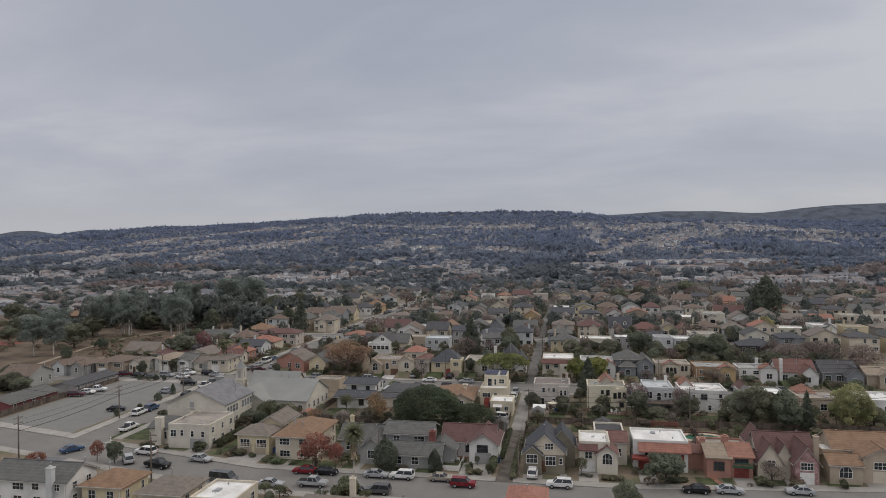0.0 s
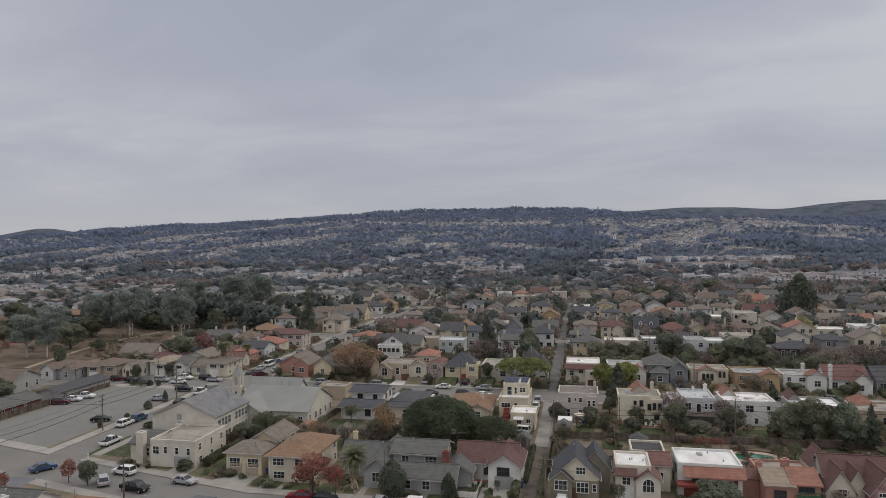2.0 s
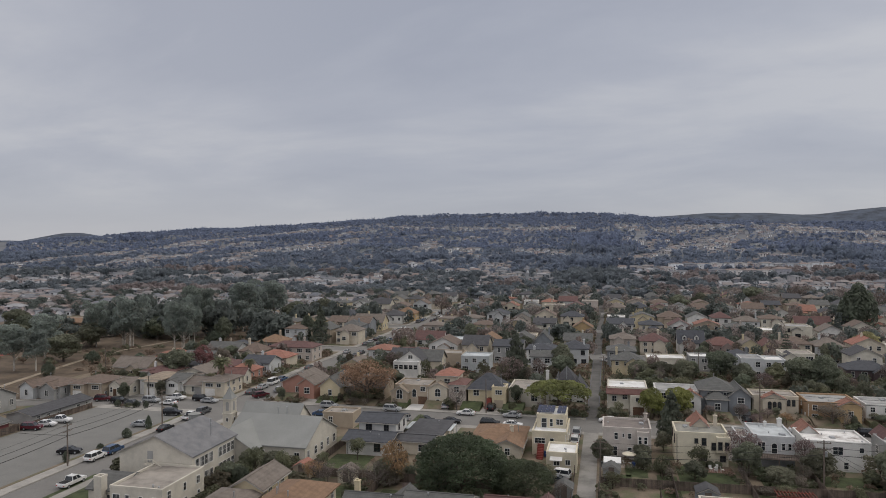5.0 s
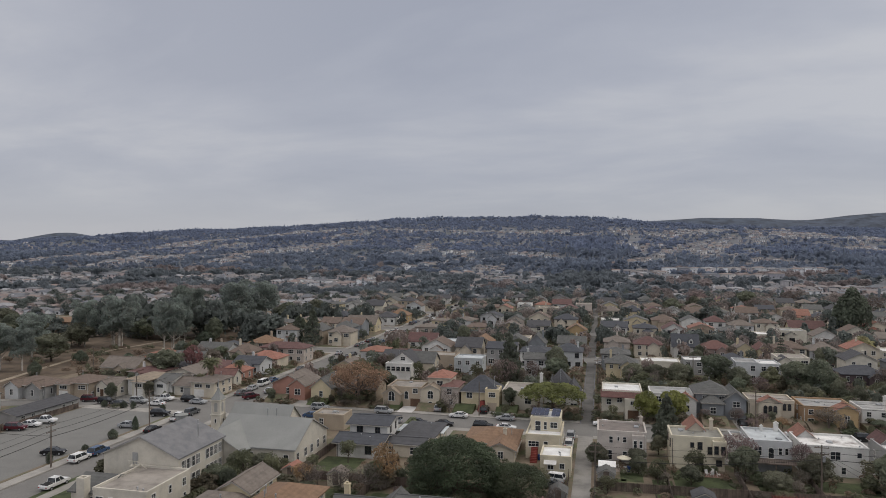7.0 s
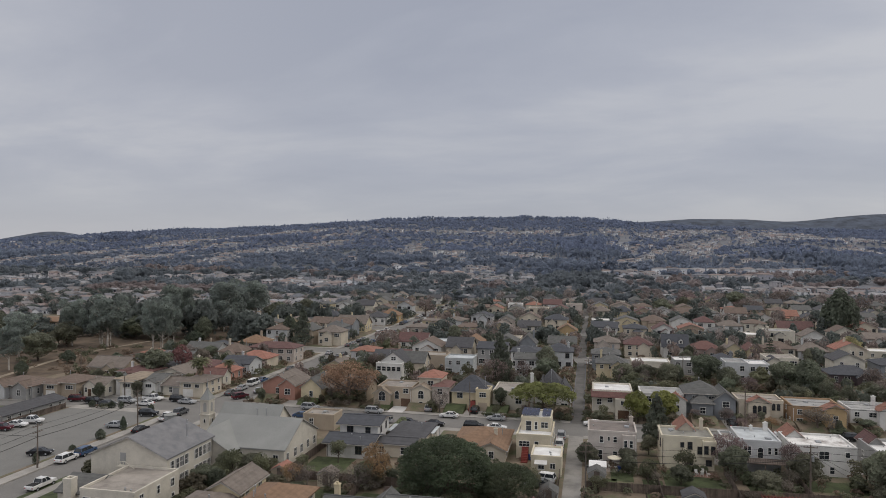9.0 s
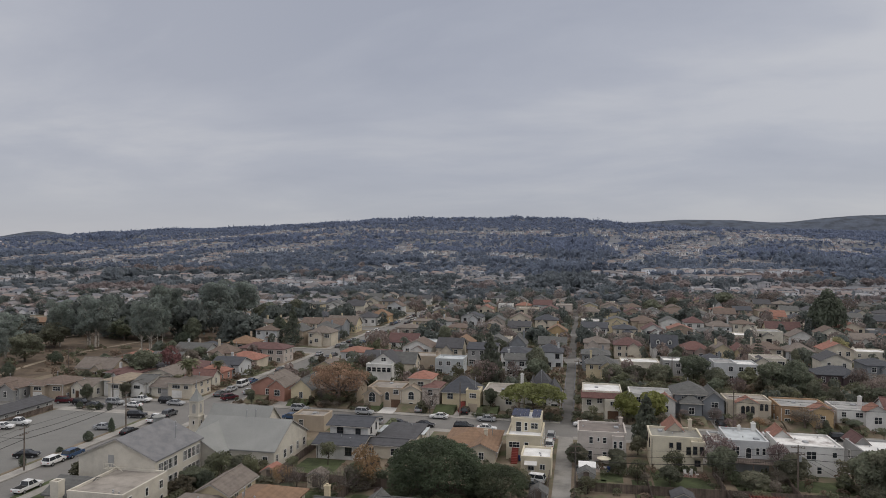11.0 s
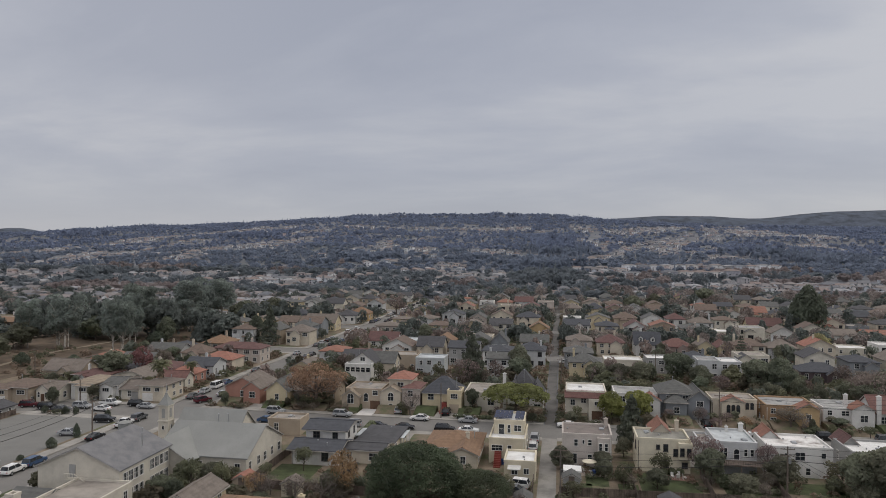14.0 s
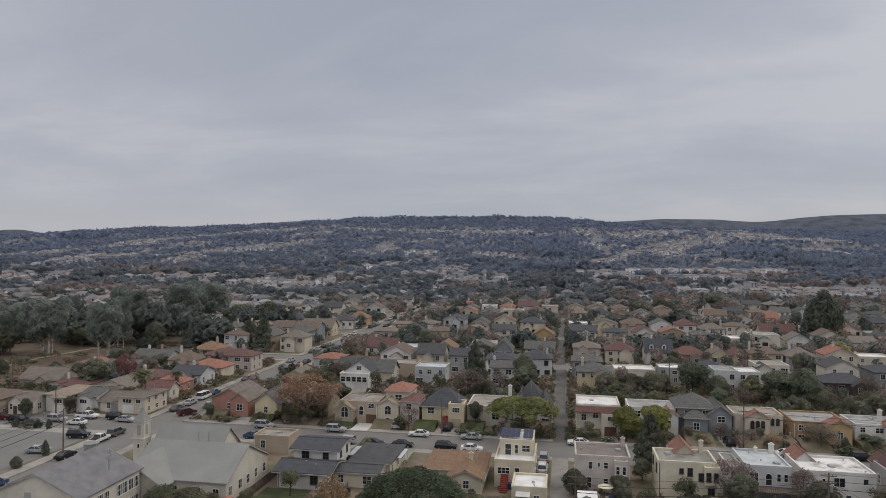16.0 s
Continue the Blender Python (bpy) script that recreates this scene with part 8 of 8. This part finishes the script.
# the green far leaves have bluish haze mixed into their colour
for key, nm, m, lab in (("bare", "leafless_trees", mat("leafless_twigs", (0.30, 0.26, 0.24), 0.95, 0.2, 0.5, 4, 0, island=0.3, thin=0.4), "leafless reddish brown garden trees between the farther houses"), ("green", "garden_trees", leafy("far_garden_leaves", (0.158, 0.18, 0.165), 0.0), "green garden trees between the farther houses, haze painted into the leaves")):
    tagged(new(nm, quad_mesh(nm, np.concatenate(FAR[key]), m)), lab, "trees", kind="stuff")
scatter(-185, -141, 60, 98, 15, ["broad", "shrub", "olive", "broad"], (3.5, 7.0), (3.0, 5.5), 19)
scatter(-98, 12, 12, 22, 14, ["shrub", "olive", "broad"], (1.6, 3.6), (1.4, 3.2), 20)
for x, y, w, h in ((-150, 88, 8.5, 6.0), (-143, 83, 7.0, 5.4), (-160, 98, 8.0, 6.0)):
    plant("broad", x, y, w, h, int(-x))
scatter(-79, -62, 43.5, 46, 8, ["shrub"], (1.0, 2.0), (0.8, 1.4), 21)

# ---- poles and wires ----


def pole(x, y, h=10.5, turn=0.0, transformer=False, arm=True):
    root = thing("utility_pole", x, y, 0, turn, "weathered wooden utility pole with a crossarm" + (" and transformer" if transformer else ""), "utility pole")
    bm = bmesh.new()
    tube(bm, [(0, 0, -0.4), (0, 0, h * 0.5), (0, 0, h)], [0.17, 0.14, 0.1], 8)
    part("pole", bm, mat("pole_wood", (0.15, 0.125, 0.105), 0.95, 0.25, 2), root)
    if arm:
        for z in (h - 0.5, h - 1.6):
            bm = bmesh.new()
            box(bm, -1.15, 1.15, -0.06, 0.06, z - 0.06, z + 0.06)
            for s in (-1.05, -0.5, 0.5, 1.05):
                tube(bm, [(s, 0, z + 0.06), (s, 0, z + 0.22)], [0.05, 0.035], 5)
            part("crossarm", bm, WOOD, root)
    if transformer:
        bm = bmesh.new()
        tube(bm, [(0.36, 0, h - 2.9), (0.36, 0, h - 2.0)], [0.24, 0.24], 10)
        tube(bm, [(0.36, 0, h - 2.0), (0.36, 0, h - 1.9)], [0.26, 0.1], 10)
        part("transformer", bm, METAL, root, "grey transformer can")
    return root


WIRE = mat("black_cable", (0.025, 0.025, 0.025), 0.7, 0.1, 1)


def wire(a, b, sag, r=0.025):
    bm = bmesh.new()
    n = 10
    pts = [(a[0] + (b[0] - a[0]) * i / n, a[1] + (b[1] - a[1]) * i / n, a[2] + (b[2] - a[2]) * i / n - sag * 4 * (i / n) * (1 - i / n)) for i in range(n + 1)]
    tube(bm, pts, [r] * (n + 1), 4)
    tagged(obj("cable", bm, WIRE), "black overhead cable slung between poles", "cable")


pole(-98.2, 32.2, 9.0, 90)
pole(-98.6, 64.8, 8.4, 90)
pole(-99.6, 95.6, 8.6, 90, True)
pole(-62.8, 23.4, 9.5)
pole(40.6, 83.9, 8.2, 0, True)
pole(2.5, 74.8, 8.6)
pole(2.6, 38.2, 8.0)
pole(38.3, 124.6, 9.5)
pole(31.8, 183, 9.0)
pole(2.6, 163, 9.0)
pole(-26.2, 123.6, 8.5, arm=False)
pole(-123.4, 122.8, 5.8, arm=False)
pole(-160.0, 150.0, 9.0)
pole(-23.8, 36.9, 8.0, arm=False)
for z, r in ((8.5, 0.02), (7.4, 0.035), (6.2, 0.05)):
    wire((-98.2, 32.2, z - 0.35), (-98.6, 64.8, z - 0.35), 0.5, r)
    wire((-98.6, 64.8, z - 0.35), (-99.6, 95.6, z - 0.35), 0.5, r)
    wire((2.5, 74.8, z - 0.4), (40.6, 83.9, z - 0.5), 0.9, r)
    wire((40.6, 83.9, z - 0.5), (90, 92, z - 0.4), 1.0, r)
    wire((38.3, 124.6, z + 0.5), (100, 127, z + 0.5), 1.0, r)
wire((40.6, 83.9, 7.0), (52.4, 57.5, 6.0), 0.7)
wire((40.6, 83.9, 6.6), (50.6, 57.5, 5.6), 0.9)
wire((-98.6, 64.8, 6.0), (-128.8, 66.0, 6.5), 0.6, 0.04)
wire((2.6, 38.2, 7.0), (2.5, 74.8, 7.4), 0.8)
wire((2.6, 38.2, 6.4), (8.0, 41.0, 5.0), 0.3)

# ---- pool, pergola, umbrella, chairs ----
root = thing("swimming_pool", 40.8, 69.2, 0, 4, "oval green garden pool with a pale stone surround", "pool")
bm = bmesh.new()
n = 40
for k in range(n):
    a, b = k * math.tau / n, (k + 1) * math.tau / n
    prism(bm, [(4.0 * math.cos(a), 2.4 * math.sin(a)), (5.6 * math.cos(a), 3.6 * math.sin(a)), (5.6 * math.cos(b), 3.6 * math.sin(b)), (4.0 * math.cos(b), 2.4 * math.sin(b))], (-0.1, 0.22), "z")
part("surround", fix(bm), mat("pool_stone", (0.44, 0.36, 0.29), 0.9, 0.12, 2), root)
bm = bmesh.new()
prism(bm, [(4.05 * math.cos(k * math.tau / n), 2.45 * math.sin(k * math.tau / n)) for k in range(n)], (-0.1, 0.1), "z")
part("water", fix(bm), mat("pool_water", (0.05, 0.17, 0.11), 0.08, 0.1, 1, 4, 0.05), root)
bm = bmesh.new()
for k in range(18):
    a, b = math.pi * 0.1 + k * math.pi * 0.8 / 18, math.pi * 0.1 + (k + 1) * math.pi * 0.8 / 18
    prism(bm, [(5.7 * math.cos(a), 3.7 * math.sin(a)), (6.0 * math.cos(a), 4.0 * math.sin(a)), (6.0 * math.cos(b), 4.0 * math.sin(b)), (5.7 * math.cos(b), 3.7 * math.sin(b))], (-0.1, 0.45), "z")
part("retaining_wall", fix(bm), mat("dark_brick", (0.17, 0.095, 0.08), 0.9, 0.2, 2), root)

root = thing("pergola", 33.2, 72.2, 0, 0, "red-painted timber garden pergola", "pergola")
root.scale = (0.7, 0.75, 0.9)
RT = mat("oxide_timber", (0.20, 0.065, 0.05), 0.8, 0.2, 2)
for x in (-3.6, 0, 3.6):
    for y in (-1.4, 1.4):
        bm = bmesh.new()
        box(bm, x - 0.08, x + 0.08, y - 0.08, y + 0.08, 0, 2.3)
        part("post", bm, RT, root)
for y in (-1.5, 1.5):
    bm = bmesh.new()
    box(bm, -4.2, 4.2, y - 0.07, y + 0.07, 2.3, 2.5)
    part("beam", bm, RT, root)
for i in range(12):
    bm = bmesh.new()
    box(bm, -4.1 + i * 0.74, -4.0 + i * 0.74, -2.0, 2.0, 2.5, 2.66)
    part("rafter", bm, RT, root)

root = thing("patio_umbrella", 7.8, 89.6, 0, 0, "cream garden umbrella over a patio table", "umbrella")
bm = bmesh.new()
tube(bm, [(0, 0, 0), (0, 0, 2.3)], [0.03, 0.03], 6)
part("pole", bm, METAL, root)
bm = bmesh.new()
tube(bm, [(0, 0, 1.95), (0, 0, 2.0), (0, 0, 2.45)], [1.4, 1.38, 0.05], 8)
part("canopy", bm, mat("canvas", (0.62, 0.57, 0.45), 0.9, 0.08, 2), root)


def chair(x, y, turn, c=None, label="white plastic garden chair on a patio"):
    root = thing("garden_chair", x, y, 0.04, turn, label, "chair", "garden chairs")
    m = c or TRIM
    bm = bmesh.new()
    box(bm, -0.28, 0.28, -0.28, 0.28, 0.4, 0.46)
    part("seat", bm, m, root)
    bm = bmesh.new()
    prism(bm, [(0.24, 0.44), (0.3, 0.44), (0.42, 1.0), (0.37, 1.0)], (-0.28, 0.28), "x")
    part("backrest", fix(bm), m, root)
    for sx in (-1, 1):
        for sy in (-1, 1):
            bm = bmesh.new()
            box(bm, sx * 0.25 - 0.025, sx * 0.25 + 0.025, sy * 0.25 - 0.025, sy * 0.25 + 0.025, 0, 0.4)
            part("leg", bm, m, root)


for x, y, t in [(22.6, 88.6, 20), (23.6, 89.4, -30), (24.6, 88.4, 100), (23.4, 88.0, 190), (7.0, 88.6, 120), (8.8, 88.8, 240), (7.9, 87.9, 180), (-10.8, 44.0, 30), (-9.8, 44.8, 200), (-10.4, 45.6, 100)]:
    chair(x, y, t)


def bin_(x, y, m, label):
    root = thing("wheelie_bin", x, y, 0.03, 0, label, "bin", "bins")
    bm = bmesh.new()
    prism(bm, [(-0.24, 0.05), (0.24, 0.05), (0.3, 0.95), (-0.3, 0.95)], (-0.3, 0.3))
    part("body", fix(bm), m, root)
    bm = bmesh.new()
    prism(bm, [(-0.33, 0.95), (0.33, 0.95), (0.28, 1.06), (-0.33, 1.04)], (-0.33, 0.33))
    part("lid", fix(bm), m, root)


BB = mat("blue_plastic", (0.03, 0.06, 0.17), 0.6, 0.1, 2)
BG = mat("grey_plastic", (0.06, 0.065, 0.065), 0.6, 0.1, 2)
for x, y, m, c in [(-48.4, 44.6, BB, "blue"), (-47.8, 44.8, BG, "grey"), (8.6, 87.4, BB, "blue"), (2.7, 86.6, BG, "grey"), (-8.4, 90.8, BB, "blue"), (-35.3, 83.4, BG, "dark grey"), (-1.8, 45.6, BB, "blue")]:
    bin_(x, y, m, c + " wheeled refuse bin beside a house")


def hydrant(x, y):
    root = thing("fire_hydrant", x, y, 0.03, 0, "small red and white fire hydrant on the corner", "fire hydrant")
    bm = bmesh.new()
    tube(bm, [(0, 0, 0), (0, 0, 0.1), (0, 0, 0.6), (0, 0, 0.75), (0, 0, 0.85)], [0.2, 0.14, 0.14, 0.17, 0.05], 8)
    part("body", bm, TRIM, root)
    bm = bmesh.new()
    tube(bm, [(-0.25, 0, 0.5), (0.25, 0, 0.5)], [0.07, 0.07], 6)
    part("outlet", bm, REDPAINT, root)


hydrant(-88.0, 46.8)
# low planting strip along the car park
for x, y, w, h in ((-100.6, 91.9, 1.5, 3.2), (-100.6, 84.4, 2.4, 2.2), (-100.7, 76.2, 1.5, 1.1), (-100.8, 66.8, 1.5, 2.2), (-123.2, 109.8, 1.9, 1.9), (-117.8, 110.2, 2.0, 1.8), (-114.9, 110.2, 1.6, 1.9), (-106.0, 109.8, 1.4, 1.7)):
    plant("yew", x, y, w, h, int(y))
plant("shrub", -85.6, 63.6, 4.4, 3.0, 0)
plant("shrub", -25.6, 22.2, 4.6, 4.0, 0)
plant("shrub", -64.5, 43.0, 3.0, 2.2, 1)


def undergrowth():
    """Low bushes, ivy and flower beds that fill the gardens."""
    rng_ = np.random.default_rng(44)
    green, brown = [], []
    for x0, x1, y0, y1, n in ((-62, -2.6, 53, 91, 300), (2.6, 92, 53, 92, 430), (-62, 76, 37.6, 46, 60), (-88, 104, 123.6, 134, 260), (-88, 112, 140, 210, 1300), (-88, 150, 222, 290, 1300), (-152, -101, 138, 205, 480), (-2.8, -1.7, 123, 210, 90), (2.0, 3.0, 123, 210, 90), (-3.4, -1.3, 224, 374, 130), (1.6, 3.6, 224, 374, 130), (-260, -150, 150, 300, 260), (-160, -104, 123.6, 150, 120), (-90, 0, 10, 22, 50), (-124, -104, 108.4, 110.4, 6)):
        for _ in range(n):
            x, y = rng_.uniform(x0, x1), rng_.uniform(y0, y1)
            if not free(x, y, 0.35) and not (y > 123 and y % 85 > 10 and (-2.2 < x < -1.2 or 1.5 < x < 2.4)):
                continue
            if y < 100 and noise.noise((x / 5, y / 5, 1.0)) < -0.12:
                continue
            k = 1.0 if y < 136 else 0.6 if -3 < x < 3.2 else 1.7
            w, h = rng_.uniform(0.7, 2.4) * k, rng_.uniform(0.4, 1.7) * k
            q = leaf_quads([(0, 0, 0.4, 0.5, 0.5, 0.55), (0.3, 0.1, 0.3, 0.3, 0.3, 0.3), (-0.2, 0.25, 0.35, 0.3, 0.3, 0.4)], 64, 0.098, int(x * 91 + y * 37) & 65535)
            (brown if rng_.random() < 0.42 else green).append(q * np.array([w, w, h]) + np.array([x, y, bank_z(x, y)]))
    for nm, m, qs, lab in (("undergrowth", leafy("undergrowth_leaves", (0.165, 0.172, 0.112), 0.0), green, "low green bushes and plants filling the gardens"), ("dry_undergrowth", leafy("dry_leaves", (0.22, 0.165, 0.122), 0.0), brown, "dry brown winter plants filling the gardens")):
        tagged(new(nm, quad_mesh(nm, np.concatenate(qs), m)), lab, "plants", kind="stuff")


def garden_trees():
    """Small evergreens and leafless trees crowding the back gardens of the farther blocks."""
    rng_ = np.random.default_rng(61)
    green, brown = [], []
    for x0, x1, y0, y1, n in ((-88, 112, 142, 210, 90), (-88, 160, 224, 290, 300), (-88, 210, 302, 374, 340), (-90, 240, 387, 459, 380), (-152, -101, 140, 205, 45), (-150, -101, 225, 290, 50), (-160, -101, 302, 459, 120)):
        for _ in range(n):
            x, y = rng_.uniform(x0, x1), rng_.uniform(y0, y1)
            if not free(x, y, 0.9):
                continue
            w, h = rng_.uniform(2.6, 5.8), rng_.uniform(3.0, 7.0)
            q = leaf_quads([(0, 0, 0.55, 0.42, 0.42, 0.42), (0.28, 0.1, 0.4, 0.3, 0.3, 0.3), (-0.22, 0.22, 0.62, 0.28, 0.28, 0.3), (0.05, -0.25, 0.3, 0.3, 0.3, 0.28)], 110, 0.085, int(x * 53 + y * 29) & 65535)
            (brown if rng_.random() < 0.35 else green).append(q * np.array([w, w, h]) + np.array([x, y, bank_z(x, y)]))
    for nm, m, qs, lab in (("garden_evergreens", leafy("evergreen_leaves", (0.155, 0.172, 0.14), 0.0), green, "dark green garden trees crowded between the farther houses"), ("garden_bare_trees", leafy("bare_twigs", (0.30, 0.245, 0.22), 0.0), brown, "brown winter trees crowded between the farther houses")):
        tagged(new(nm, quad_mesh(nm, np.concatenate(qs), m)), lab, "trees", kind="stuff")


undergrowth()
garden_trees()
